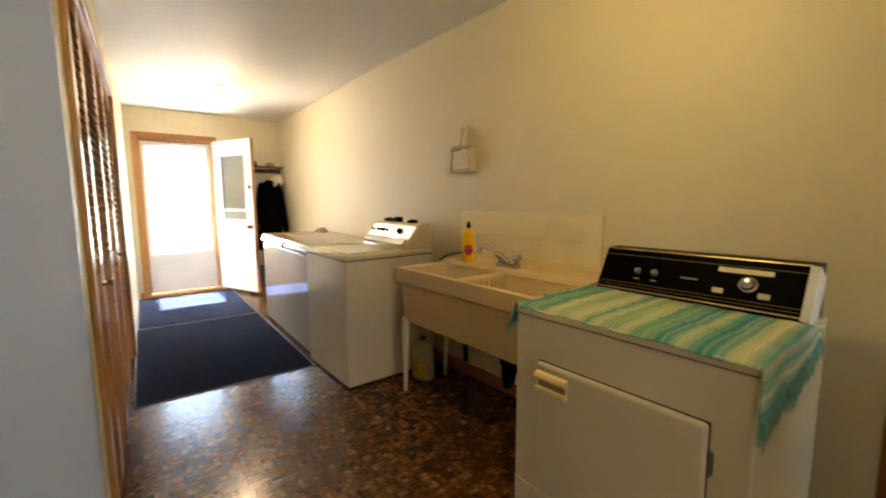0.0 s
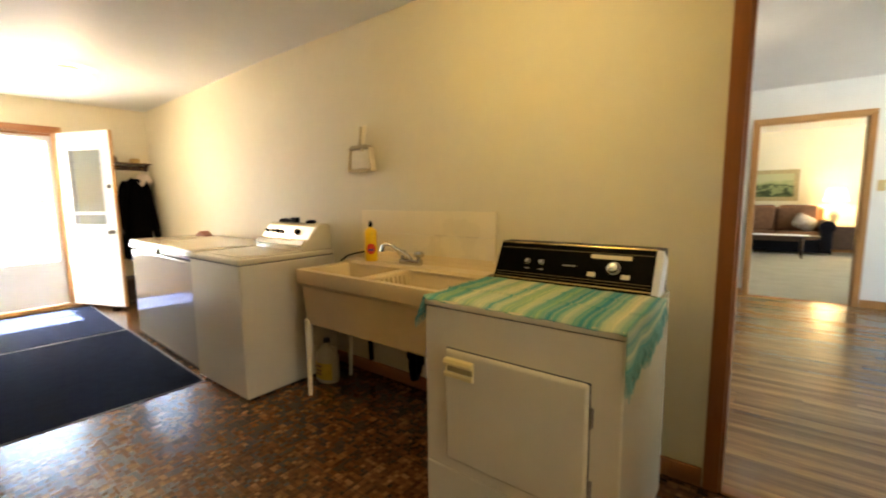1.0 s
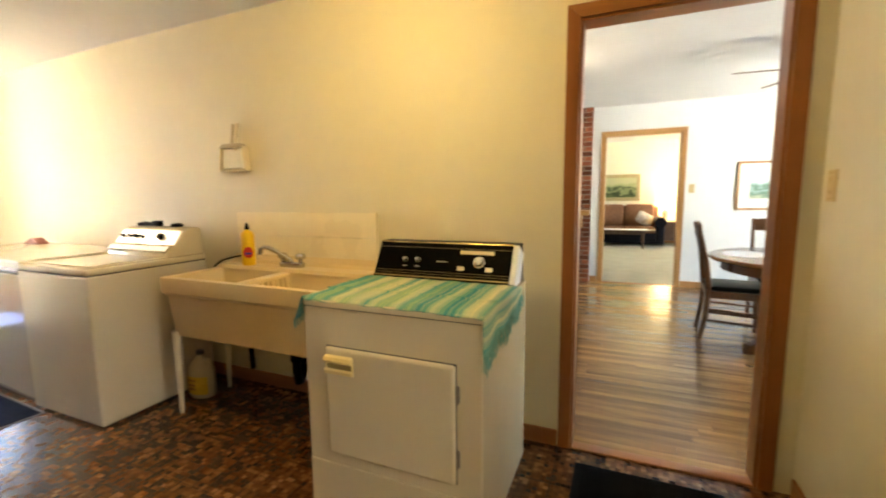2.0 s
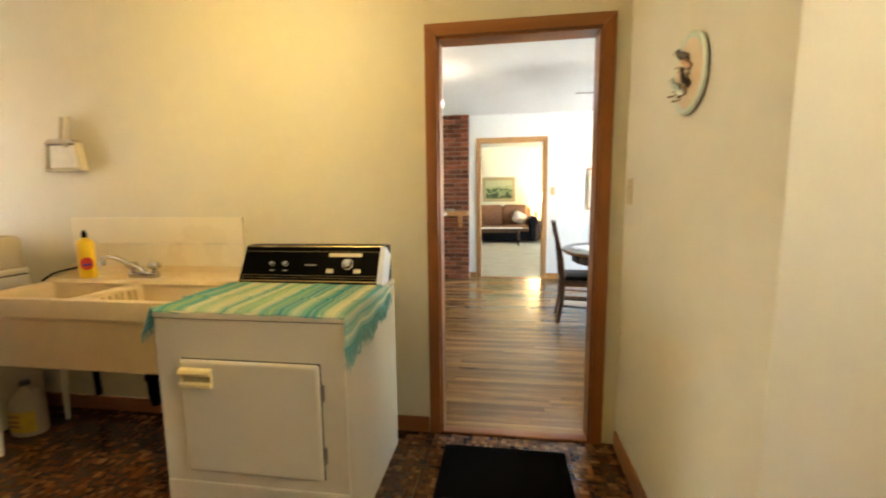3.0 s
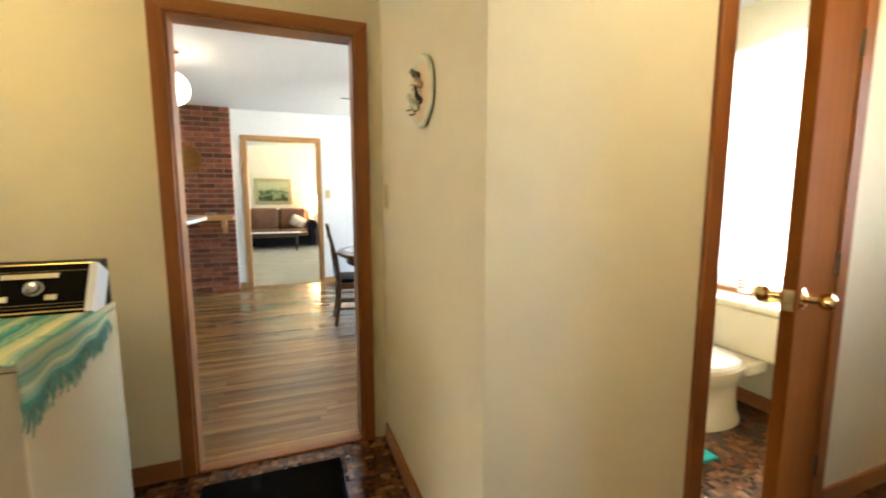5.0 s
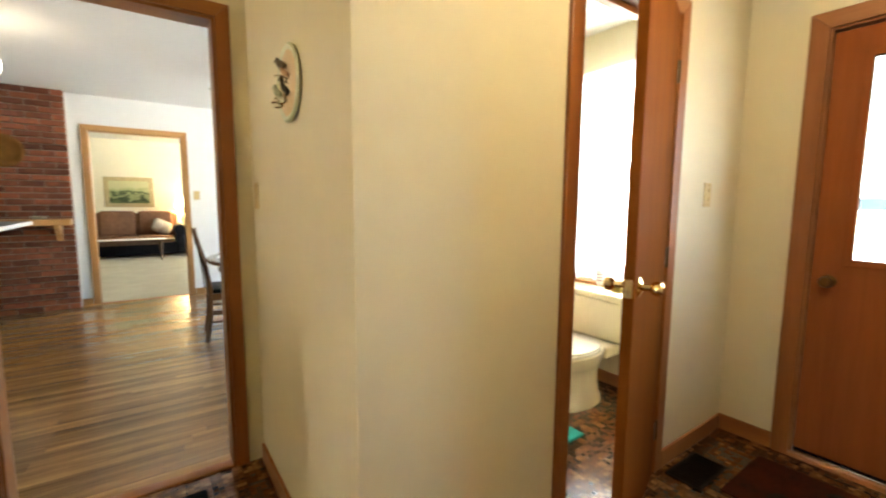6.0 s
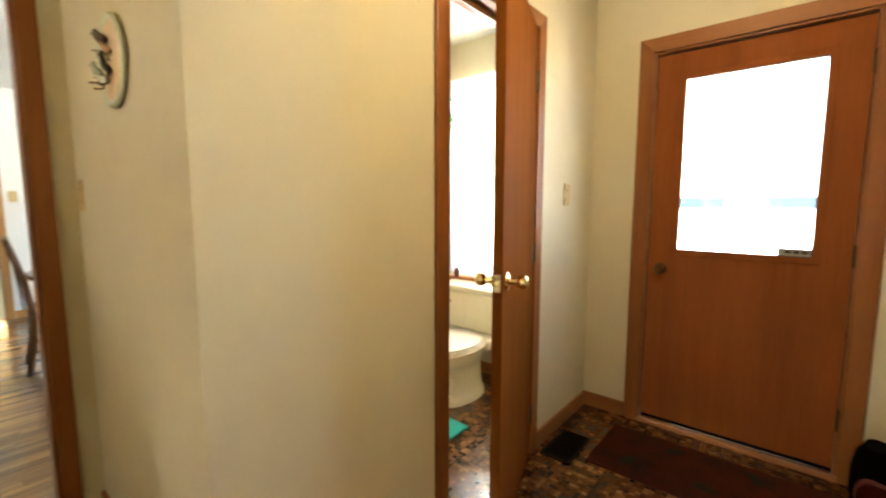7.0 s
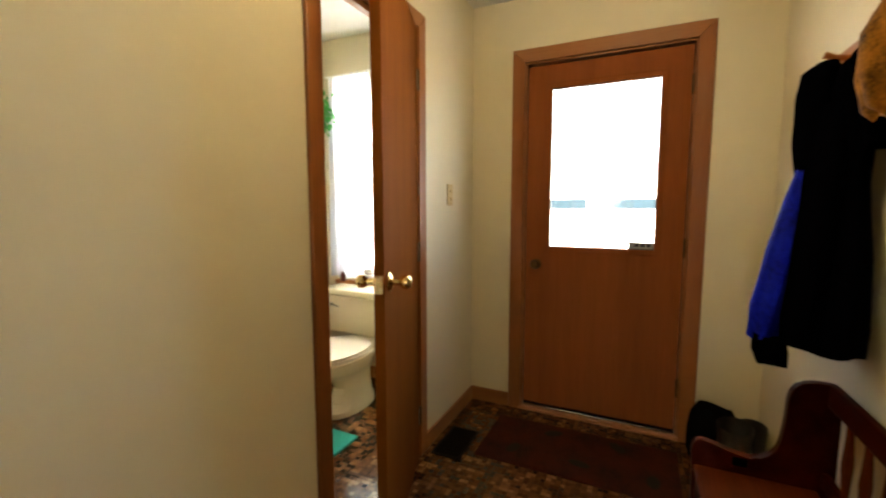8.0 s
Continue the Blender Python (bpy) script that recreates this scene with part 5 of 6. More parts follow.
b.faces.new(rings[-1])
part("bowl", b, M_PORC, toilet, "", True)
part("bowl_shelf", box(bmesh.new(), (2.78, -0.65, 0.30), (2.95, -0.35, 0.375), 0.02, 3), M_PORC, toilet, "", True)
for nm, z0, z1, g in (("seat", 0.376, 0.392, 0.0), ("seat_lid", 0.394, 0.408, -0.004)):
    b = bmesh.new()
    pts = [(2.585 + (0.285 + g) * math.cos(a) * (1 if math.cos(a) < 0 else 0.8), -0.50 + (0.188 + g) * math.sin(a)) for a in [2 * math.pi * i / 36 for i in range(36)]]
    prism(b, pts, "z", z0, z1, 0.005)
    part(nm, b, mat("toilet_seat_white", (0.76, 0.71, 0.60), 0.2, var=0.02), toilet, "", True)
b = bmesh.new()
cone(b, (2.884, -0.22, 0.575), (2.870, -0.22, 0.575), 0.012, seg=12)
tube(b, [(2.872, -0.22, 0.575), (2.866, -0.25, 0.572), (2.864, -0.285, 0.566)], 0.006, 8)
part("flush_lever", b, M_CHROME, toilet, "chrome flush lever", True)

b = bmesh.new()
lathe(b, [(0, 0), (0.07, 0), (0.085, 0.20), (0.088, 0.215), (0.078, 0.215), (0.065, 0.02), (0, 0.02)], pose(2.93, -0.05, 0.0) @ pose(0, 0, 0), 20)
tagged(part("waste_bin", b, mat("slate_blue_plastic", (0.05, 0.10, 0.16), 0.4), None, smooth=True), "small slate blue waste bin beside the toilet", "bin")
M_TEAL = mat("teal_bath_mat", (0.03, 0.36, 0.31), 0.95, var=0.25, scale=60, bump=0.8, bscale=260, spec=0.1)
tagged(part("bath_mat", box(bmesh.new(), (1.93, -0.785, 0.0), (2.405, -0.25, 0.016), 0.007), M_TEAL), "teal cotton bath mat on the floor", "mat")

win = thing("window_bathroom", (WX + 0.07, -0.545, 0.74), "wood framed bathroom window behind white curtains", "window", kind="structure")
frame_yz("window_frame", WX + 0.05, WX + 0.10, -0.95, -0.14, 0.74, 2.10, 0.045, M_WHITE, win)
part("meeting_rail", box(bmesh.new(), (WX + 0.055, -0.905, 1.40), (WX + 0.095, -0.185, 1.44), 0.003), M_WHITE, win)
g = part("pane", box(bmesh.new(), (WX + 0.072, -0.905, 0.785), (WX + 0.076, -0.185, 2.055)), M_GLASS, win)
g.visible_shadow = False
part("window_sill", box(bmesh.new(), (WX - 0.045, -1.0, 0.672), (WX + 0.05, -0.09, 0.706), 0.006), M_TRIMY, win, "varnished fir window sill")
part("apron", box(bmesh.new(), (WX - 0.016, -0.98, 0.612), (WX, -0.11, 0.672), 0.004), M_TRIMY, win)


def sheer(name, open_weave):
    m = bpy.data.materials.new(name)
    m.use_nodes = True
    t = m.node_tree
    t.nodes.remove(t.nodes["Principled BSDF"])
    d, tr, tl = (t.nodes.new("ShaderNodeBsdf" + k) for k in ("Diffuse", "Transparent", "Translucent"))
    m1, m2 = t.nodes.new("ShaderNodeMixShader"), t.nodes.new("ShaderNodeMixShader")
    d.inputs["Color"].default_value = (0.74, 0.76, 0.84, 1)
    tl.inputs["Color"].default_value = (0.40, 0.43, 0.52, 1)
    m1.inputs[0].default_value, m2.inputs[0].default_value = 0.5, open_weave
    t.links.new(d.outputs[0], m1.inputs[1])
    t.links.new(tl.outputs[0], m1.inputs[2])
    t.links.new(m1.outputs[0], m2.inputs[1])
    t.links.new(tr.outputs[0], m2.inputs[2])
    t.links.new(m2.outputs[0], t.nodes["Material Output"].inputs["Surface"])
    return m


M_SHEER, M_GATHERED = sheer("sheer_curtain", 0.24), sheer("gathered_sheer", 0.02)


def curtain(name, y0, y1, z0, z1, x, label, cloth, n=90, amp=0.016):
    ob = thing(name, (x, (y0 + y1) / 2, z0), label, "curtain", "bathroom curtains")
    b = bmesh.new()
    cols = []
    for i in range(n + 1):
        y = y0 + (y1 - y0) * i / n
        col = []
        for k in range(13):
            f = k / 12
            a = amp * (0.35 + 0.65 * (1 - f)) if k < 12 else amp * 0.3
            col.append(b.verts.new((x + a * math.sin(y * 95 + 0.6 * math.sin(y * 21) + 0.5 * f), y + 0.006 * math.sin(y * 60 + 4 * f), z0 + (z1 - z0) * f + 0.006 * math.sin(y * 40) * (1 - f))))
        cols.append(col)
    for A, B in zip(cols, cols[1:]):
        for k in range(12):
            b.faces.new((A[k], B[k], B[k + 1], A[k + 1]))
    part("cloth", b, cloth, ob, "", True)
    b = bmesh.new()
    cone(b, (x, y0 - 0.02, z1 - 0.006), (x, y1 + 0.02, z1 - 0.006), 0.007, seg=8)
    part("rod", b, M_WHITE, ob, "", True)
    return ob


curtain("sheer_curtain", -0.42, -0.085, 0.730, 2.135, WX - 0.055, "sheer white gathered curtain over the bathroom window", M_GATHERED, amp=0.024)
curtain("sheer_curtain", -1.02, -0.43, 0.800, 2.140, WX - 0.050, "sheer white curtain, shorter, beside its pair", M_SHEER)
cup = thing("striped_cup", (3.085, -0.435, 0.706), "white paper cup with faded lilac bands on the sill", "cup")
b = bmesh.new()
lathe(b, [(0, 0), (0.032, 0), (0.040, 0.10), (0.037, 0.10), (0.030, 0.004), (0, 0.004)], pose(3.02, -0.435, 0.706) , 20)
part("body", b, M_WHITE, cup, "", True)
for z in (0.03, 0.05, 0.07):
    b = bmesh.new()
    r = 0.0322 + 0.0080 * z / 0.1
    lathe(b, [(r, z), (r + 0.0012, z + 0.001), (r + 0.002, z + 0.008), (r + 0.0005, z + 0.009)], pose(3.02, -0.435, 0.706), 20)
    part("band", b, mat("faded_print", (0.34, 0.27, 0.36), 0.5), cup)
b = bmesh.new()
lathe(b, [(0, 0), (0.018, 0), (0.020, 0.04), (0.012, 0.055), (0.012, 0.065), (0, 0.066)], pose(3.04, -0.19, 0.706), 14)
tagged(part("small_bottle", b, mat("dark_red_glass", (0.10, 0.02, 0.02), 0.3), None, smooth=True), "small dark bottle on the window sill", "bottle")
sp = bmesh.new()
box(sp, (2.98, -0.60, 0.682), (3.06, -0.53, 0.742), 0.01)
tagged(part("soap_box", sp, mat("straw_card", (0.40, 0.30, 0.06), 0.7), None), "small tan box on the toilet tank", "box")

pl = thing("hanging_plant", (3.04, 0.0, 1.78), "bright green trailing leaves in a hanging pot", "plant")
rnd = random.Random(8)
lf = bmesh.new()
for i in range(300):
    c = Vector((2.98 + rnd.gauss(0, 0.032), -0.075 + rnd.gauss(0, 0.036), 1.875 + rnd.gauss(0, 0.062)))
    q = Euler((rnd.uniform(0, 6), rnd.uniform(0, 6), rnd.uniform(0, 6))).to_matrix()
    s = rnd.uniform(0.020, 0.036)
    pts = [(-s, 0, 0), (-0.3 * s, 0.45 * s, 0.1 * s), (0.5 * s, 0.35 * s, 0.05 * s), (s, 0, -0.15 * s), (0.5 * s, -0.35 * s, 0.05 * s), (-0.3 * s, -0.45 * s, 0.1 * s)]
    lf.faces.new([lf.verts.new(c + q @ Vector(p)) for p in pts])
part("leaves", lf, mat("leaf_green", (0.06, 0.34, 0.07), 0.45, var=0.4, scale=20), pl)
b = bmesh.new()
lathe(b, [(0, 0), (0.028, 0), (0.038, 0.05), (0.035, 0.05), (0, 0.04)], pose(2.985, -0.055, 1.83), 16)
part("pot", b, M_DARKWOOD, pl, "", True)
b = bmesh.new()
tube(b, [(2.985, -0.055, 1.87), (2.985, -0.055, CEIL)], 0.002, 5)
part("cord", b, M_WHITE, pl)

# ---- porch door ----
pd = thing("porch_door", (WX + 0.04, -1.875, 0.03), "mahogany veneer door with a large glass light", "door")
px0, px1 = WX + 0.010, WX + 0.054
ga, gb, gz0, gz1 = -2.169, -1.621, 1.001, 1.888
part("slab", bm_boxes(((px0, W0 + 0.019, 0.036), (px1, W1 - 0.019, gz0)), ((px0, W0 + 0.019, gz1), (px1, W1 - 0.019, WH - 0.029)), ((px0, W0 + 0.019, gz0), (px1, ga, gz1)), ((px0, gb, gz0), (px1, W1 - 0.019, gz1))), M_DOOR, pd)
frame_yz("glazing_bead", px0 - 0.010, px0 + 0.001, ga - 0.026, gb + 0.026, gz0 - 0.026, gz1 + 0.026, 0.028, M_DOOR, pd, "mahogany glazing bead")
g = part("pane", box(bmesh.new(), (px0 + 0.018, ga, gz0), (px0 + 0.023, gb, gz1)), M_GLASS, pd)
g.visible_shadow = False
frame_yz("gasket", px0 + 0.001, px0 + 0.017, ga, gb, gz0, gz1, 0.006, GASKET, pd)
b = bmesh.new()
box(b, (px0 + 0.014, -2.163, 1.007), (px0 + 0.0175, -2.043, 1.041))
st = part("sticker", b, mat("silver_sticker", (0.30, 0.31, 0.28), 0.5, var=0.3, scale=60), pd, "small silver and white sticker")
b = bmesh.new()
for y in (-2.153, -2.123, -2.093):
    box(b, (px0 + 0.013, y, 1.017), (px0 + 0.0142, y + 0.022, 1.031))
part("sticker_print", b, mat("dark_print", (0.03, 0.03, 0.03), 0.5), st)
b = bmesh.new()
d = Matrix.Translation((px0, -1.551, 0.898)) @ Vector((-1, 0, 0)).to_track_quat("Z", "Y").to_matrix().to_4x4()
lathe(b, [(0, 0), (0.030, 0), (0.030, 0.004), (0.013, 0.010), (0.011, 0.030), (0.022, 0.036), (0.026, 0.048), (0.022, 0.060), (0, 0.064)], d, 20)
part("knob", b, mat("old_brass", (0.12, 0.062, 0.020), 0.45, metal=1.0), pd, "dull brass door knob", True)
for z in (0.28, 1.02, 1.83):
    b = bmesh.new()
    cone(b, (px0 - 0.004, W0 + 0.014, z - 0.05), (px0 - 0.004, W0 + 0.014, z + 0.05), 0.0055, seg=10)
    box(b, (px0 - 0.002, W0 + 0.016, z - 0.045), (px0 + 0.001, W0 + 0.024, z + 0.045))
    part("hinge", b, mat("bronzed_hinge", (0.09, 0.045, 0.018), 0.55, metal=0.4), pd, "dull steel hinge", True)
part("bottom_sweep", box(bmesh.new(), (px0 - 0.004, W0 + 0.02, 0.036), (px0 + 0.002, W1 - 0.02, 0.050), 0.001), M_BLACK, pd, "black rubber door sweep")

vent = thing("floor_register", (2.59, -1.27, 0.0), "dark bronze floor register set in the vinyl", "floor vent")
part("tray", box(bmesh.new(), (2.455, -1.340, 0.0005), (2.720, -1.205, 0.003)), M_BLACK, vent)
frb = bm_boxes(((2.445, -1.350, 0.001), (2.460, -1.195, 0.008)), ((2.715, -1.350, 0.001), (2.730, -1.195, 0.008)), ((2.460, -1.350, 0.001), (2.715, -1.337, 0.008)), ((2.460, -1.208, 0.001), (2.715, -1.195, 0.008)), bev=0.002)
M_BRONZE = mat("dark_bronze_paint", (0.008, 0.005, 0.003), 0.6, spec=0.1)
part("frame", frb, M_BRONZE, vent)
for i in range(12):
    part("slat", box(bmesh.new(), (2.470 + i * 0.0205, -1.337, 0.002), (2.476 + i * 0.0205, -1.208, 0.007)), M_BRONZE, vent)


def rug_pattern():
    m = mat("red_rug", (0.062, 0.0105, 0.0034), 0.95, dark=(0.011, 0.0052, 0.0025), scale=7, bump=0.7, bscale=240, spec=0.1)
    return m


rug = thing("entry_rug", (2.78, -1.88, 0), "small dark red patterned entry rug", "rug")
part("pad", box(bmesh.new(), (2.53, -2.31, 0.0005), (2.965, -1.395, 0.010), 0.003), rug_pattern(), rug)
M_MOTIF = mat("rug_motif", (0.018, 0.013, 0.008), 0.95, spec=0.1)
for i in range(5):
    b = bmesh.new()
    lathe(b, [(0, 0.0105), (0.04, 0.0105), (0.032, 0.0115), (0, 0.0115)], pose(2.66 + 0.22 * (i % 2), -2.20 + i * 0.16, 0, 0, 0, 40 * i), 9, 1.3, 0.7)
    part("motif", b, M_MOTIF, rug, "faded dark leaf motif")

# ---- bench and coats ----
M_CHERRY = wood("cherry_stain", (0.044, 0.0042, 0.0009), (0.020, 0.0020, 0.0005), "x", rough=0.35, coat=0.0, spec=0.05)
M_SEATWOOD = wood("worn_cherry_seat", (0.125, 0.025, 0.0045), (0.055, 0.010, 0.002), "x", rough=0.35, coat=0.0, spec=0.06)
bench = thing("wooden_bench", (1.6, -2.46, 0), "cherry-stained deacon's bench with scrolled ends", "bench")


def scroll(pts, n=6):
    out = []
    for i in range(len(pts) - 1):
        p0, p1, p2, p3 = (Vector(pts[max(i - 1, 0)]), Vector(pts[i]), Vector(pts[i + 1]), Vector(pts[min(i + 2, len(pts) - 1)]))
        for k in range(n):
            f = k / n
            out.append(0.5 * ((2 * p1) + (p2 - p0) * f + (2 * p0 - 5 * p1 + 4 * p2 - p3) * f * f + (3 * p1 - p0 - 3 * p2 + p3) * f ** 3))
    return [(v.x, v.y) for v in out] + [pts[-1]]


edge = scroll([(-2.285, 0.42), (-2.280, 0.485), (-2.297, 0.522), (-2.335, 0.520), (-2.40, 0.500), (-2.455, 0.498), (-2.500, 0.545), (-2.515, 0.640), (-2.520, 0.725), (-2.540, 0.768), (-2.580, 0.782), (-2.630, 0.780)])
for x in (0.98, 2.185):
    part("end_panel", prism(bmesh.new(), [(-2.640, 0.0), (-2.56, 0.0), (-2.46, 0.10), (-2.37, 0.0), (-2.29, 0.0)] + edge + [(-2.640, 0.76)], "x", x, x + 0.028, 0.004), M_CHERRY, bench, "scroll-cut end panel", True)
part("seat", box(bmesh.new(), (1.008, -2.60, 0.408), (2.185, -2.288, 0.436), 0.006, 3), M_SEATWOOD, bench, "worn orange-brown seat")
part("apron", box(bmesh.new(), (1.008, -2.310, 0.32), (2.185, -2.295, 0.408), 0.003), M_CHERRY, bench)
part("top_rail", box(bmesh.new(), (1.008, -2.630, 0.715), (2.185, -2.605, 0.785), 0.006), M_CHERRY, bench)
part("bottom_rail", box(bmesh.new(), (1.008, -2.625, 0.455), (2.185, -2.605, 0.500), 0.004), M_CHERRY, bench)
for i in range(11):
    x = 1.08 + i * 0.098
    b = bmesh.new()
    tube(b, [(x, -2.615, 0.50), (x, -2.615, 0.56), (x, -2.615, 0.61), (x, -2.615, 0.66), (x, -2.615, 0.715)], [0.008, 0.011, 0.014, 0.011, 0.008], 8)
    part("spindle", b, M_SEATWOOD, bench, "", True)
part("pull_hole", bm_boxes(((2.181, -2.43, 0.462), (2.184, -2.39, 0.492)), bev=0.001), M_BLACK, bench)

bench.scale = (1, 1, 0.925)
pegs = thing("peg_rail", (1.7, -2.65, 1.63), "varnished wooden peg rail on the wall", "coat rack")
part("board", box(bmesh.new(), (0.9, -2.66, 1.622), (2.50, -2.642, 1.705), 0.004), M_TRIMX, pegs)
for x in (1.15, 1.45, 1.75, 2.05, 2.34):
    b = bmesh.new()
    tube(b, [(x, -2.643, 1.66), (x, -2.60, 1.668), (x, -2.575, 1.678)], [0.010, 0.008, 0.011], 8)
    part("peg", b, M_TRIM, pegs, "", True)


def loft(rows, seed, seg=36, folds=0.06):
    """A hanging cloth tube through rows (x, y, z, half width in x, half depth in y)."""
    bm, rings = bmesh.new(), []
    n = 5
    for i in range((len(rows) - 1) * n + 1):
        k, f = min(i // n, len(rows) - 2), (i - n * min(i // n, len(rows) - 2)) / n
        f = f * f * (3 - 2 * f) * 0.5 + f * 0.5
        cx, cy, z, wx, wy = (a + (b - a) * f for a, b in zip(rows[k], rows[k + 1]))
        g = i / ((len(rows) - 1) * n)
        ring = []
        for q in range(seg):
            a = 2 * math.pi * q / seg
            w = 1 + folds * math.sin(4 * a + seed + 2 * g) * (0.3 + g) + 0.6 * folds * noise.noise(Vector((2 * math.cos(a), 2 * math.sin(a), 5 * g + seed)))
            ring.append(bm.verts.new((cx + wx * w * math.cos(a), cy + wy * w * math.sin(a), z + 0.010 * math.sin(2 * a + seed) * g)))
        rings.append(ring)
    for A, B in zip(rings, rings[1:]):
        for q in range(seg):
            bm.faces.new((A[q], A[(q + 1) % seg], B[(q + 1) % seg], B[q]))
    bm.faces.new(rings[0][::-1])
    bm.faces.new(rings[-1])
    return bm


jacket = thing("jacket", (2.15, -2.55, 0.85), "black nylon jacket with royal blue sleeve hanging on a peg", "coat", "hanging coats")
part("body", loft([(2.16, -2.605, 1.625, 0.03, 0.020), (2.17, -2.600, 1.600, 0.10, 0.040), (2.18, -2.595, 1.54, 0.15, 0.050), (2.20, -2.597, 1.42, 0.115, 0.050), (2.21, -2.597, 1.30, 0.105, 0.050), (2.19, -2.592, 1.10, 0.150, 0.058), (2.18, -2.585, 0.92, 0.165, 0.065), (2.18, -2.585, 0.840, 0.160, 0.062)], 1.3), M_NAVY, jacket, "", True)
part("collar", loft([(2.13, -2.615, 1.650, 0.045, 0.020), (2.14, -2.610, 1.625, 0.07, 0.030), (2.15, -2.605, 1.59, 0.09, 0.036)], 0.4, 24, 0.03), M_NAVY, jacket, "", True)
part("sleeve_top", loft([(2.20, -2.545, 1.620, 0.028, 0.022), (2.21, -2.535, 1.600, 0.058, 0.040), (2.22, -2.535, 1.54, 0.062, 0.046), (2.22, -2.530, 1.42, 0.060, 0.042), (2.21, -2.530, 1.33, 0.05, 0.034)], 2.2, 24, 0.05), M_NAVY, jacket, "", True)
part("front_panel", loft([(2.17, -2.560, 1.50, 0.05, 0.030), (2.16, -2.545, 1.30, 0.085, 0.042), (2.16, -2.530, 1.10, 0.105, 0.050), (2.16, -2.520, 0.93, 0.115, 0.052), (2.16, -2.520, 0.843, 0.110, 0.048)], 2.7, 28, 0.07), M_NAVY, jacket, "black front with a hanging hem", True)
part("sleeve", loft([(2.21, -2.515, 1.36, 0.012, 0.010), (2.20, -2.502, 1.26, 0.040, 0.026), (2.20, -2.480, 1.10, 0.055, 0.038), (2.20, -2.460, 0.94, 0.058, 0.043), (2.20, -2.450, 0.845, 0.052, 0.038)], 0.8, 28, 0.11), M_ROYAL, jacket, "royal blue sleeve", True)
part("cuff", loft([(2.19, -2.458, 0.855, 0.056, 0.038), (2.185, -2.462, 0.81, 0.062, 0.042), (2.18, -2.468, 0.772, 0.050, 0.034)], 1.8, 24, 0.05), M_NAVY, jacket, "black knitted cuff", True)
part("sleeve", loft([(2.08, -2.60, 1.58, 0.04, 0.03), (2.03, -2.60, 1.50, 0.05, 0.036), (2.01, -2.60, 1.43, 0.048, 0.036), (2.02, -2.60, 1.37, 0.030, 0.025)], 3.1, 20, 0.05), M_NAVY, jacket, "folded black sleeve", True)
M_PLAID = mat("checked_flannel", (0.40, 0.165, 0.018), 0.95, dark=(0.006, 0.004, 0.003), scale=15, bump=0.5, spec=0.1)
shirt = thing("flannel_shirt", (1.92, -2.56, 1.38), "ochre and black checked flannel shirt hanging on a peg", "shirt", "hanging coats")
part("body", loft([(1.880, -2.60, 1.700, 0.026, 0.02), (1.890, -2.59, 1.672, 0.066, 0.045), (1.890, -2.58, 1.599, 0.088, 0.065), (1.880, -2.58, 1.507, 0.075, 0.065), (1.880, -2.585, 1.442, 0.048, 0.050), (1.870, -2.59, 1.415, 0.022, 0.03)], 0.7, 32, 0.16), M_PLAID, shirt, "", True)
part("sleeve", loft([(1.935, -2.575, 1.663, 0.022, 0.022), (1.955, -2.565, 1.608, 0.037, 0.036), (1.960, -2.565, 1.516, 0.035, 0.036), (1.950, -2.57, 1.447, 0.030, 0.030), (1.940, -2.575, 1.424, 0.016, 0.018)], 2.1, 24, 0.10), M_PLAID, shirt, "rolled flannel sleeve", True)

bag = thing("shoulder_bag", (3.0, -2.47, 0), "black fabric bag slumped by the door", "bag")
b = bmesh.new()
rings = []
for z, s in ((0.0, 0.9), (0.05, 1.0), (0.15, 0.97), (0.22, 0.85), (0.262, 0.62)):
    rings.append([b.verts.new((3.00 + 0.075 * s * math.cos(a) * (1 + 0.1 * math.sin(3 * a + z * 9)), -2.46 + 0.115 * s * math.sin(a) + 0.03 * (z - 0.1), z + 0.012 * math.sin(2 * a))) for a in [2 * math.pi * i / 28 for i in range(28)]])
for A, B in zip(rings, rings[1:]):
    for i in range(28):
        b.faces.new((A[i], A[(i + 1) % 28], B[(i + 1) % 28], B[i]))
b.faces.new(rings[0])
b.faces.new(rings[-1])
part("body", b, M_BLACKCLOTH, bag, "", True)


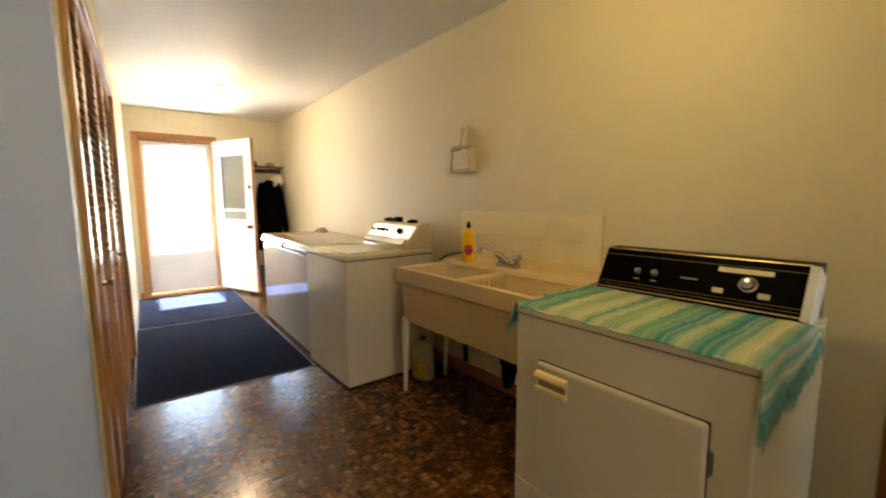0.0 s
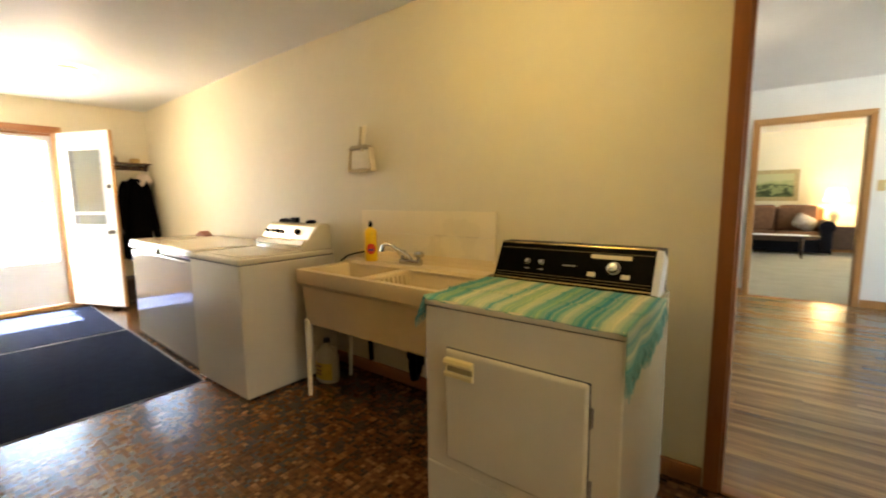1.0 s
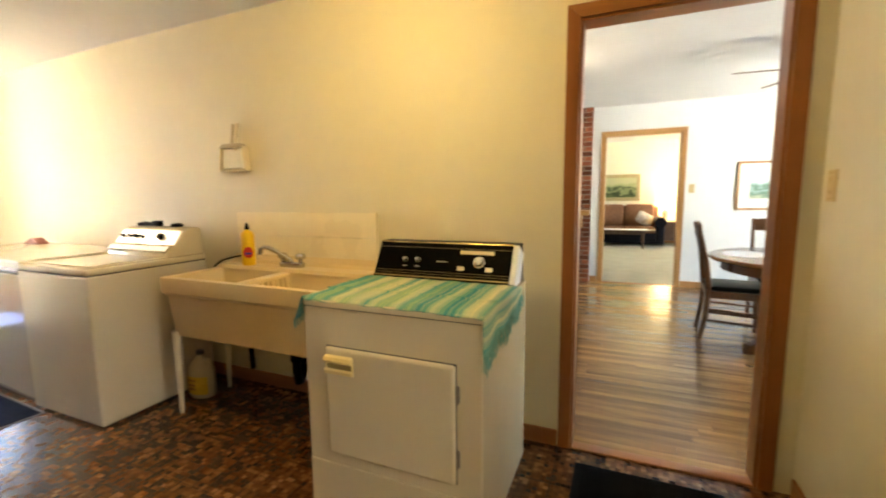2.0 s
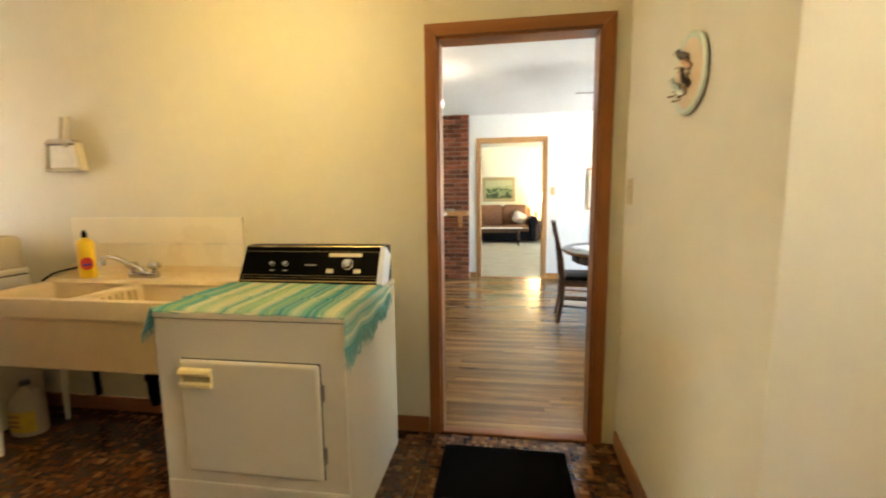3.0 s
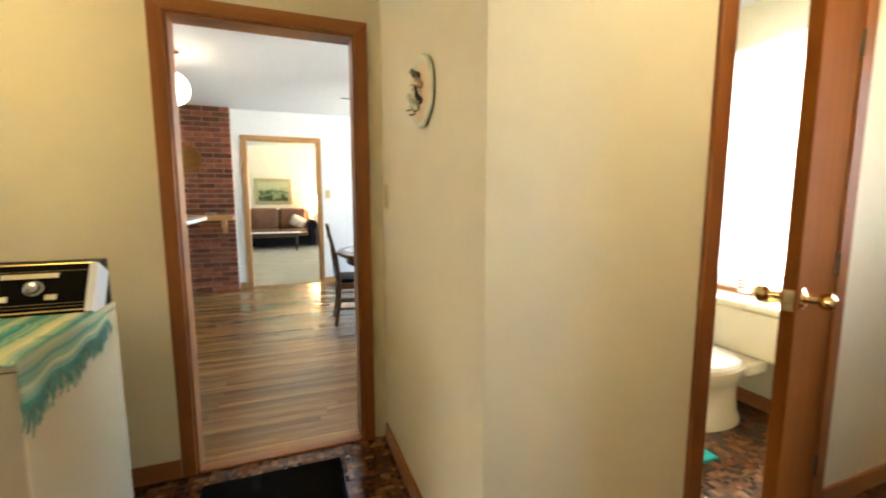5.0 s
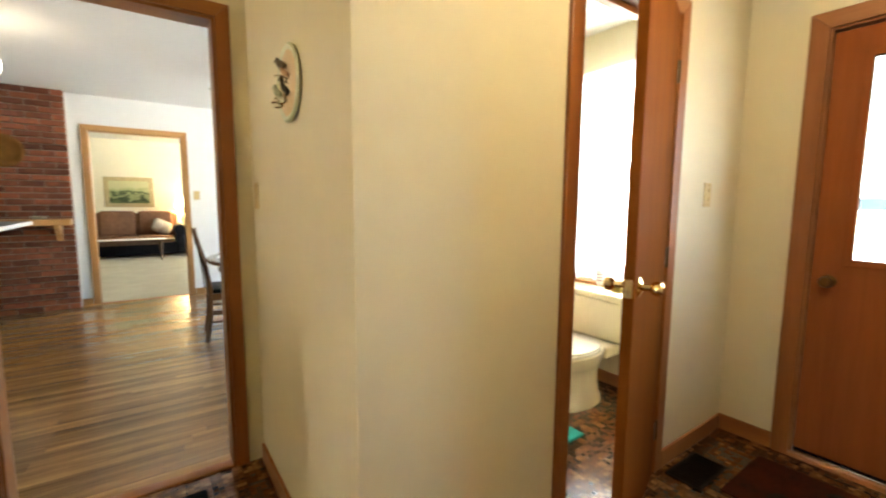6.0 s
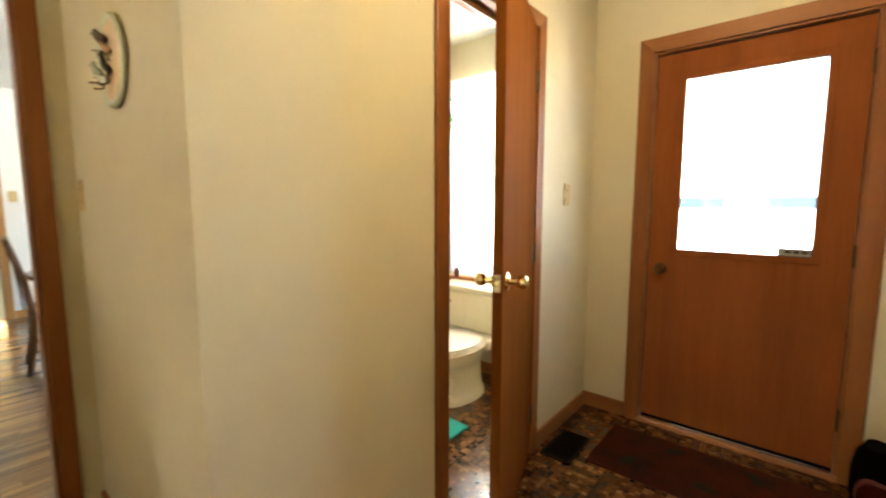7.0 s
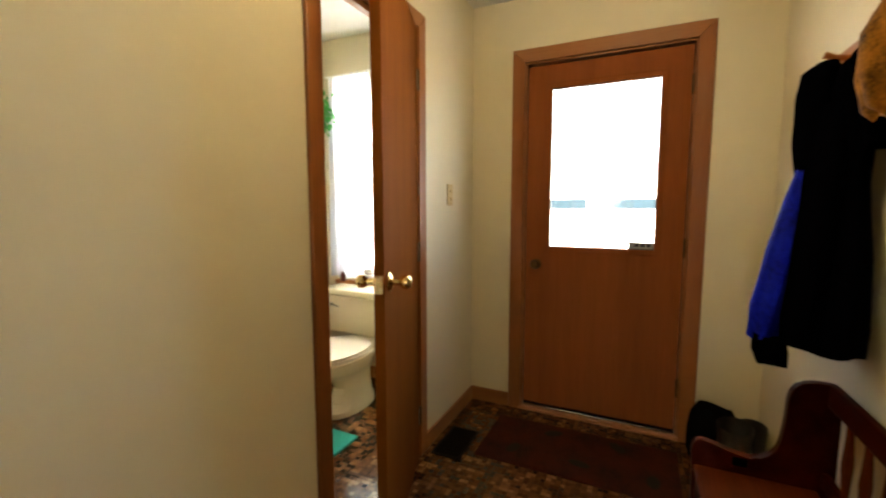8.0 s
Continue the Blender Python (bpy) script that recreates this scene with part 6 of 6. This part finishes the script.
def boot(m):
    ob = thing("boot", (0, 0, 0), "dark leather ankle boot on the floor", "boot", "boots by the door")
    b = bmesh.new()
    rr = []
    for z, x0, x1, w in ((0.012, -0.07, 0.19, 0.045), (0.04, -0.07, 0.19, 0.047), (0.07, -0.07, 0.15, 0.044), (0.10, -0.065, 0.08, 0.040), (0.15, -0.06, 0.05, 0.040), (0.19, -0.062, 0.052, 0.043)):
        rr.append([b.verts.new(((x0 + x1) / 2 + (x1 - x0) / 2 * math.cos(a), w * math.sin(a), z)) for a in [2 * math.pi * i / 20 for i in range(20)]])
    for A, B in zip(rr, rr[1:]):
        for i in range(20):
            b.faces.new((A[i], A[(i + 1) % 20], B[(i + 1) % 20], B[i]))
    b.faces.new(rr[0])
    part("upper", b, mat("dark_leather", (0.03, 0.024, 0.020), 0.5, var=0.4), ob, "", True)
    b = bmesh.new()
    prism(b, [(0.06 + 0.135 * math.cos(a), 0.05 * math.sin(a)) for a in [2 * math.pi * i / 20 for i in range(20)]], "z", 0, 0.016, 0.003)
    part("sole", b, M_RUBBER, ob)
    b = bmesh.new()
    for i in range(4):
        box(b, (0.055 - i * 0.012, -0.022, 0.085 + i * 0.026), (0.062 - i * 0.012, 0.022, 0.089 + i * 0.026))
    part("laces", b, mat("grey_lace", (0.25, 0.23, 0.2), 0.8), ob)
    ob.matrix_basis = m
    return ob


first_boot = boot(pose(2.92, -2.60, 0, rz=175) @ Matrix.Scale(1.25, 4))
copy_thing(first_boot, pose(2.75, -2.50, 0, rz=170) @ Matrix.Scale(1.25, 4))

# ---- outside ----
rail = thing("deck_rail", (4.5, -1.9, -0.2), "blue deck rail outside the porch door, base darkened against glare", "railing")
# base set near black so the glare outside leaves it pale blue
RAIL_BLUE = mat("glare_dimmed_blue", (0.0120, 0.0230, 0.0315), 0.8, var=0.2, spec=0.1)
part("top_rail", box(bmesh.new(), (4.50, -2.65, 1.215), (4.56, -1.87, 1.300), 0.005), RAIL_BLUE, rail)
part("top_rail", box(bmesh.new(), (4.50, -1.66, 1.215), (4.56, -0.9, 1.300), 0.005), RAIL_BLUE, rail)
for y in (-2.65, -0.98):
    part("post", box(bmesh.new(), (4.50, y, -0.2), (4.56, y + 0.06, 1.215), 0.005), RAIL_BLUE, rail)

# ---- kitchen ----
M_MANTEL = wood("oak_mantel", (0.55, 0.30, 0.11), (0.40, 0.20, 0.07), "x")
fire = thing("brick_chimney", (-1.2, 4.3, 0), "red brick chimney breast with recessed joints", "fireplace", kind="structure")
part("mortar", box(bmesh.new(), (-2.4, 4.272, 0), (-0.151, KY, 2.46)), mat("grey_mortar", (0.30, 0.24, 0.19), 0.9, var=0.2, scale=30), fire)
M_BRICK = mat("red_brick", (0.30, 0.105, 0.050), 0.85, dark=(0.115, 0.038, 0.022), scale=14, bump=0.7, bscale=90, rand=0.55, spec=0.2)
brick_mesh = {}


def brick(w):
    if w not in brick_mesh:
        me = bpy.data.meshes.new("brick")
        b = box(bmesh.new(), (0, -0.022, 0), (w, 0.02, 0.054), 0.003, 1)
        b.to_mesh(me)
        b.free()
        me.materials.append(M_BRICK)
        brick_mesh[w] = me
    return brick_mesh[w]


rnd = random.Random(2)
for row in range(37):
    x, z = -0.151, 0.004 + row * 0.0665
    if z + 0.054 > 2.46:
        break
    first_w = 0.205 if row % 2 else 0.098
    while x > -1.75:
        w = first_w
        first_w = 0.205
        x -= w
        ob = new("brick", brick(w))
        ob.parent = fire
        ob.matrix_parent_inverse = world_of(fire).inverted()
        ob.location = (x, 4.266 + rnd.uniform(-0.003, 0.003), z)
        x -= 0.011
mantel = thing("mantel_shelf", (-1.1, 4.15, 0.96), "oak mantel shelf on brackets across the brick", "mantel")
part("shelf", prism(bmesh.new(), [(-2.3, 4.244), (-2.3, 4.03), (-0.155, 4.03), (-0.155, 4.244)], "z", 0.975, 1.045, 0.006), M_MANTEL, mantel)
for x in (-0.30, -1.10, -1.9):
    part("bracket", prism(bmesh.new(), [(4.244, 0.975), (4.06, 0.975), (4.07, 0.93), (4.16, 0.88), (4.20, 0.80), (4.244, 0.79)], "x", x, x + 0.05, 0.004), M_MANTEL, mantel)
pw = bmesh.new()
lathe(pw, [(0, 0.012), (0.09, 0.010), (0.12, 0.020), (0.165, 0.034), (0.172, 0.032), (0.168, 0.024), (0.12, 0.006), (0, 0.0)], pose(-0.66, 4.243, 1.765, 90, 0, 0), 32)
tagged(part("brass_plate", pw, mat("tarnished_brass", (0.26, 0.13, 0.035), 0.4, metal=0.9, var=0.3, scale=20), None, smooth=True), "round embossed brass plate on the chimney", "plate")
dish = bmesh.new()
lathe(dish, [(0, 0), (0.05, 0), (0.075, 0.03), (0.07, 0.032), (0.045, 0.008), (0, 0.006)], pose(-0.42, 4.13, 1.045), 18)
tagged(part("small_dish", dish, mat("pewter", (0.5, 0.5, 0.42), 0.3, metal=0.8), None, smooth=True), "small pewter dish on the mantel", "dish")

bar = thing("breakfast_bar", (-0.75, 2.9, 0), "white laminate breakfast bar on a cream panel", "counter")
part("top", prism(bmesh.new(), [(-1.15, 1.75), (-0.52, 1.75), (-0.435, 1.84), (-0.435, 3.90), (-1.15, 3.90)], "z", 0.995, 1.035, 0.006), mat("white_laminate", (0.82, 0.82, 0.80), 0.2, var=0.02), bar)
part("panel", box(bmesh.new(), (-1.12, 1.95, 0), (-0.98, 3.90, 0.995)), M_WALL, bar)
part("bracket", prism(bmesh.new(), [(-0.98, 0.995), (-0.70, 0.995), (-0.98, 0.80)], "y", 2.25, 2.29, 0.003), M_DARKWOOD, bar, "dark wood bracket")
part("bracket", prism(bmesh.new(), [(-0.98, 0.995), (-0.70, 0.995), (-0.98, 0.80)], "y", 3.45, 3.49, 0.003), M_DARKWOOD, bar, "dark wood bracket")

gl = thing("globe_light", (-0.341, 2.03, 2.46), "white glass globe ceiling light, lit", "ceiling light")
b = bmesh.new()
lathe(b, [(0, 0), (0.07, 0), (0.07, -0.012), (0.012, -0.03), (0.012, -0.13), (0.04, -0.145), (0.04, -0.17), (0, -0.17)], pose(-0.341, 2.03, 2.46), 20)
part("canopy", b, M_BRASS, gl, "brass canopy", True)
b = bmesh.new()
bmesh.ops.create_uvsphere(b, u_segments=24, v_segments=14, radius=0.135, matrix=pose(-0.341, 2.03, 2.156))
part("globe", b, glow("opal_globe_lit", (1.0, 0.84, 0.60), 0.21), gl, "opal glass globe", True)

fan = thing("ceiling_fan", (1.70, 2.25, 2.46), "white ceiling fan with thin dark-edged blades and a brass light", "ceiling fan")
b = bmesh.new()
lathe(b, [(0, 0), (0.08, 0), (0.07, -0.03), (0.015, -0.04), (0.015, -0.12), (0.10, -0.13), (0.12, -0.17), (0.11, -0.23), (0.05, -0.26), (0.05, -0.28), (0, -0.28)], pose(1.70, 2.25, 2.46), 24)
part("motor", b, M_WHITE, fan, "", True)
for i in range(5):
    m = pose(1.70, 2.25, 2.225, 0, 0, 186 + 72 * i)
    b = bmesh.new()
    prism(b, [(0.17, -0.05), (0.62, -0.068), (0.655, -0.04), (0.655, 0.04), (0.62, 0.068), (0.17, 0.05)], "z", -0.004, 0.004, 0.001)
    b.transform(m @ pose(0, 0, 0, -12, 0, 0))
    bl = part("blade", b, mat("fan_blade", (0.16, 0.11, 0.07), 0.4), fan)
    b = bmesh.new()
    box(b, (0.09, -0.015, -0.006), (0.22, 0.015, 0.002), 0.002)
    b.transform(m)
    part("blade_iron", b, M_BRASS, bl)
b = bmesh.new()
lathe(b, [(0.03, 0), (0.075, -0.02), (0.10, -0.06), (0.08, -0.10), (0, -0.115)], pose(1.70, 2.25, 2.18), 20)
part("light_bowl", b, mat("amber_glass", (0.75, 0.62, 0.30), 0.2), fan, "amber glass light bowl", True)

M_OAK = wood("oak_furniture", (0.15, 0.062, 0.022), (0.075, 0.030, 0.011), "z", rough=0.3, coat=0.25)
M_OAKX = wood("oak_top", (0.26, 0.115, 0.042), (0.16, 0.066, 0.024), "x", rough=0.22, coat=0.4)
table = thing("dining_table", (1.60, 1.95, 0), "round oak pedestal dining table", "table")
b = bmesh.new()
lathe(b, [(0, 0.722), (0.655, 0.722), (0.672, 0.735), (0.668, 0.756), (0.655, 0.760), (0, 0.760)], pose(1.60, 1.95, 0), 56)
part("tabletop", b, M_OAKX, table, "", True)
b = bmesh.new()
lathe(b, [(0.58, 0.722), (0.58, 0.645), (0.555, 0.645), (0.555, 0.722)], pose(1.60, 1.95, 0), 48)
part("apron", b, M_OAK, table, "", True)
b = bmesh.new()
lathe(b, [(0, 0.72), (0.16, 0.72), (0.10, 0.64), (0.08, 0.55), (0.12, 0.42), (0.14, 0.30), (0.10, 0.22), (0.13, 0.16), (0.13, 0.11), (0, 0.11)], pose(1.60, 1.95, 0), 24)
part("pedestal", b, M_OAK, table, "", True)
for i in range(4):
    b = bmesh.new()
    prism(b, [(0.08, 0.11), (0.10, 0.20), (0.20, 0.19), (0.34, 0.10), (0.43, 0.075), (0.44, 0.0), (0.38, 0.0), (0.36, 0.045), (0.22, 0.09)], "y", -0.035, 0.035, 0.006)
    b.transform(pose(1.60, 1.95, 0, 0, 0, 20 + 90 * i))
    part("foot", b, M_OAK, table, "", True)
M_MATWHITE = mat("white_placemat", (0.82, 0.84, 0.88), 0.7, var=0.04, scale=20, bump=0.3)
for x, y, r in ((1.18, 2.02, 80), (1.62, 2.36, 10), (2.02, 1.85, 90), (1.55, 1.52, 0)):
    b = bmesh.new()
    prism(b, [(0.215 * math.cos(a), 0.155 * math.sin(a)) for a in [2 * math.pi * i / 32 for i in range(32)]], "z", 0.0, 0.005, 0.001)
    b.transform(pose(x, y, 0.7605, 0, 0, r))
    tagged(part("placemat", b, M_MATWHITE), "white oval placemat on the oak table", "placemat", "placemats on the table")


def dining_chair():
    """Local frame: the sitter looks along +x; back legs at x = 0."""
    ob = thing("dining_chair", (0, 0, 0), "oak dining chair with a black padded seat", "chair", "chairs round the table")
    for s in (-1, 1):
        b = bmesh.new()
        tube(b, [(-0.02, s * 0.20, 0.0), (0.015, s * 0.20, 0.20), (0.03, s * 0.20, 0.45), (0.0, s * 0.20, 0.68), (-0.075, s * 0.195, 1.0)], [0.017, 0.019, 0.021, 0.019, 0.014], 8)
        part("back_leg", b, M_OAK, ob, "", True)
        b = bmesh.new()
        tube(b, [(0.44, s * 0.205, 0.0), (0.435, s * 0.205, 0.12), (0.43, s * 0.205, 0.30), (0.43, s * 0.205, 0.43)], [0.016, 0.014, 0.020, 0.022], 8)
        part("front_leg", b, M_OAK, ob, "", True)
        for z in (0.16, 0.235):
            b = bmesh.new()
            tube(b, [(0.01, s * 0.203, z + 0.02), (0.435, s * 0.205, z)], 0.010, 8)
            part("stretcher", b, M_OAK, ob, "", True)
        part("seat_rail", box(bmesh.new(), (0.03, s * 0.205 - 0.011, 0.375), (0.43, s * 0.205 + 0.011, 0.435), 0.003), M_OAK, ob)
    for x in (0.02, 0.43):
        part("seat_rail", box(bmesh.new(), (x - 0.011, -0.195, 0.375), (x + 0.011, 0.195, 0.435), 0.003), M_OAK, ob)
    b = box(bmesh.new(), (0.005, -0.215, 0.435), (0.455, 0.215, 0.475), 0.018, 3)
    part("seat", b, mat("black_vinyl", (0.003, 0.003, 0.0035), 0.5, var=0.2, spec=0.1), ob, "black padded vinyl seat", True)
    b = bmesh.new()
    prism(b, [(-0.20, 0.88), (0.20, 0.88), (0.215, 0.96), (0.19, 0.995), (0.0, 1.012), (-0.19, 0.995), (-0.215, 0.96)], "x", -0.010, 0.010, 0.004)
    b.transform(pose(-0.062, 0, 0))
    part("crest_rail", b, M_OAK, ob, "", True)
    b = bmesh.new()
    prism(b, [(-0.055, 0.47), (0.055, 0.47), (0.04, 0.60), (0.075, 0.74), (0.085, 0.89), (-0.085, 0.89), (-0.075, 0.74), (-0.04, 0.60)], "x", -0.007, 0.007, 0.002)
    for v in b.verts:
        v.co.x += -0.012 - 0.05 * max(0, (v.co.z - 0.5) / 0.5)
    part("splat", b, M_OAK, ob, "vase-shaped back splat", True)
    return ob


chair = dining_chair()
chair.matrix_basis = pose(0.945, 2.255, 0, 0, 0, -4)
copy_thing(chair, pose(1.68, 3.02, 0, 0, 0, -93))


def landscape(name, sky_c, far_c, near_c, dark_c):
    """Loose painted bands of sky, hills and water with dark tree masses."""
    m = mat(name, (0.5, 0.5, 0.4), 0.5)
    t = m.node_tree
    co, sep, n = t.nodes.new("ShaderNodeTexCoord"), t.nodes.new("ShaderNodeSeparateXYZ"), t.nodes.new("ShaderNodeTexNoise")
    n.inputs["Scale"].default_value, n.inputs["Detail"].default_value = 3.2, 9
    t.links.new(co.outputs["Generated"], n.inputs["Vector"])
    t.links.new(co.outputs["Generated"], sep.inputs[0])
    a = t.nodes.new("ShaderNodeMath")
    a.operation = "MULTIPLY_ADD"
    a.inputs[1].default_value = 0.95
    t.links.new(n.outputs["Fac"], a.inputs[0])
    lower = t.nodes.new("ShaderNodeMath")
    lower.operation = "ADD"
    lower.inputs[1].default_value = -0.20
    t.links.new(sep.outputs["Z"], lower.inputs[0])
    t.links.new(lower.outputs[0], a.inputs[2])
    r = t.nodes.new("ShaderNodeValToRGB")
    e = r.color_ramp.elements
    e[0].position, e[0].color = 0.30, (*near_c, 1)
    e[1].position, e[1].color = 1.05, (*sky_c, 1)
    for p, c in ((0.48, dark_c), (0.60, far_c), (0.68, dark_c), (0.80, far_c)):
        k = e.new(p)
        k.color = (*c, 1)
    t.links.new(a.outputs[0], r.inputs["Fac"])
    t.links.new(r.outputs["Color"], t.nodes["Principled BSDF"].inputs["Base Color"])
    return m


def picture(name, x0, x1, z0, z1, y, fw, frame_m, matw, art, label):
    ob = thing(name, ((x0 + x1) / 2, y, z0), label, "picture", "framed pictures")
    b = bm_boxes(((x0, y - 0.025, z0), (x0 + fw, y, z1)), ((x1 - fw, y - 0.025, z0), (x1, y, z1)), ((x0 + fw, y - 0.025, z0), (x1 - fw, y, z0 + fw)), ((x0 + fw, y - 0.025, z1 - fw), (x1 - fw, y, z1)), bev=0.004)
    part("frame", b, frame_m, ob)
    part("mount", box(bmesh.new(), (x0 + fw, y - 0.008, z0 + fw), (x1 - fw, y - 0.002, z1 - fw)), mat("cream_mount", (0.80, 0.79, 0.73), 0.7), ob)
    part("painting", box(bmesh.new(), (x0 + fw + matw, y - 0.011, z0 + fw + matw), (x1 - fw - matw, y - 0.0085, z1 - fw - matw)), art, ob)
    return ob


picture("watercolour_picture", 1.585, 2.42, 1.045, 1.650, KY, 0.025, M_OAKTRIM, 0.115, landscape("watercolour", (0.62, 0.70, 0.74), (0.30, 0.44, 0.40), (0.36, 0.42, 0.30), (0.12, 0.22, 0.16)), "framed watercolour landscape with a wide cream mount")

# ---- living room ----
M_SOFA = mat("brown_chenille", (0.25, 0.125, 0.066), 0.9, var=0.25, scale=12, bump=0.6, bscale=160, spec=0.15)
M_SOFADARK = mat("dark_leather", (0.007, 0.006, 0.008), 0.5, var=0.3, spec=0.12)
sofa = thing("sofa", (0.1, 9.7, 0), "brown three-seat sofa with dark rolled arms", "sofa")
part("base", box(bmesh.new(), (-1.25, 9.28, 0.05), (1.20, 10.05, 0.32), 0.03, 3), M_SOFADARK, sofa, "dark skirt and base")
part("back", box(bmesh.new(), (-1.20, 9.80, 0.30), (1.12, 10.10, 0.965), 0.06, 4), M_SOFA, sofa, "", True)
for i in range(3):
    x = -1.06 + i * 0.70
    part("seat_cushion", box(bmesh.new(), (x, 9.26, 0.31), (x + 0.69, 9.86, 0.47), 0.05, 4), M_SOFA, sofa, "", True)
    part("back_cushion", box(bmesh.new(), (x + 0.01, 9.70, 0.45), (x + 0.68, 9.90, 1.015), 0.07, 4), M_SOFA, sofa, "", True)
for x in (-1.30, 1.02):
    b = bmesh.new()
    box(b, (x + 0.03, 9.24, 0.06), (x + 0.21, 10.04, 0.56), 0.03, 3)
    cone(b, (x + 0.12, 9.23, 0.585), (x + 0.12, 10.02, 0.60), 0.125, 0.115, 20)
    part("arm", b, M_SOFADARK, sofa, "dark rolled arm", True)
b = bmesh.new()
bmesh.ops.create_uvsphere(b, u_segments=20, v_segments=12, radius=1)
for v in b.verts:
    c = v.co
    v.co = Vector((math.copysign(abs(c.x) ** 0.4, c.x) * 0.20, c.y * 0.075 * (1.25 - 0.5 * max(abs(c.x), abs(c.z))), math.copysign(abs(c.z) ** 0.4, c.z) * 0.165))
b.transform(pose(0.80, 9.60, 0.65, -25, 28, 12))
tagged(part("throw_pillow", b, mat("cream_floral", (0.60, 0.55, 0.47), 0.9, dark=(0.26, 0.20, 0.15), scale=11), None, smooth=True), "cream patterned throw pillow on the sofa", "pillow")
ct = thing("coffee_table", (0.2, 8.8, 0), "dark wood coffee table", "table")
part("top", box(bmesh.new(), (-0.65, 8.55, 0.405), (1.0, 9.05, 0.435), 0.006), M_DARKWOOD, ct)
part("runner", box(bmesh.new(), (-0.45, 8.62, 0.4355), (0.85, 8.98, 0.441)), M_MATWHITE, ct, "white cloth runner")
for x in (-0.60, 0.74):
    for y in (8.60, 8.99):
        b = bmesh.new()
        tube(b, [(x, y, 0), (x, y, 0.2), (x, y, 0.41)], [0.015, 0.024, 0.028], 8)
        part("leg", b, M_DARKWOOD, ct, "", True)
part("apron", box(bmesh.new(), (-0.58, 8.60, 0.33), (0.78, 9.0, 0.405)), M_DARKWOOD, ct)
st = thing("side_table", (1.48, 9.75, 0), "dark wood side table beside the sofa", "table")
part("top", box(bmesh.new(), (1.19, 9.48, 0.555), (1.80, 10.05, 0.585), 0.005), M_DARKWOOD, st)
part("shelf", box(bmesh.new(), (1.22, 9.52, 0.12), (1.77, 10.02, 0.14), 0.004), M_DARKWOOD, st)
part("body", box(bmesh.new(), (1.235, 9.53, 0.14), (1.755, 10.0, 0.555)), M_DARKWOOD, st)
part("drawer_front", box(bmesh.new(), (1.23, 9.495, 0.42), (1.76, 9.52, 0.555), 0.004), M_DARKWOOD, st)
for x in (1.22, 1.74):
    for y in (9.51, 10.0):
        part("leg", box(bmesh.new(), (x, y, 0), (x + 0.035, y + 0.035, 0.555), 0.004), M_DARKWOOD, st)
tl = thing("table_lamp", (1.275, 9.84, 0.585), "table lamp with a glowing cream shade", "lamp")
b = bmesh.new()
lathe(b, [(0, 0), (0.08, 0), (0.075, 0.02), (0.03, 0.04), (0.05, 0.12), (0.075, 0.20), (0.06, 0.29), (0.02, 0.34), (0.012, 0.44), (0, 0.44)], pose(1.275, 9.84, 0.585), 20)
part("base", b, mat("glazed_ceramic", (0.70, 0.60, 0.38), 0.2), tl, "glazed ceramic lamp base", True)
b = bmesh.new()
lathe(b, [(0.20, 0), (0.13, 0.26), (0.128, 0.26), (0.198, 0)], pose(1.275, 9.84, 1.09), 28)
part("shade", b, glow("lit_lampshade", (1.0, 0.80, 0.46), 0.18), tl, "pleated cream lampshade", True)
picture("landscape_painting", -0.24, 0.69, 1.095, 1.79, LY, 0.09, mat("antique_gilt", (0.50, 0.40, 0.20), 0.4, metal=0.3, var=0.25, scale=20), 0.0, landscape("oil_landscape", (0.50, 0.50, 0.26), (0.30, 0.35, 0.15), (0.12, 0.15, 0.05), (0.03, 0.05, 0.015)), "gilt framed oil landscape above the sofa")

# ---- kitchen floor strips ----
M_STRIP = wood("floor_strip", (0.43, 0.248, 0.100), (0.090, 0.044, 0.018), "x", rough=0.2, grain=16, rand=0.24, coat=0.28, spec=0.35)
strips = thing("floor_strips", (0, 2, 0), "varnished hardwood strip flooring", "floor", kind="structure")
rnd = random.Random(6)
meshes = []
for k, ln in enumerate((0.75, 1.05, 1.4, 1.9)):
    me = bpy.data.meshes.new("plank")
    b = box(bmesh.new(), (0, 0, -0.01), (ln - 0.0012, 0.0750, 0.0), 0.0005, 1)
    b.to_mesh(me)
    b.free()
    me.materials.append(M_STRIP)
    meshes.append((ln, me))
rest = bmesh.new()
y = 0.05
while y < KY + 0.01:
    x = -1.6 - rnd.uniform(0, 0.9)
    lo = x
    while x < 2.6:
        ln, me = meshes[rnd.randrange(4)]
        ob = new("plank", me)
        ob.parent, ob.matrix_parent_inverse = strips, world_of(strips).inverted()
        ob.location = (x, y, rnd.uniform(-0.0001, 0.0001))
        x += ln
    box(rest, (-4.0, y, -0.01), (lo - 0.0015, y + 0.0745, 0.0), 0)
    box(rest, (x, y, -0.01), (4.58, y + 0.0745, 0.0), 0)
    y += 0.0757
tagged(part("far_strips", rest, M_STRIP, strips), kind="stuff")
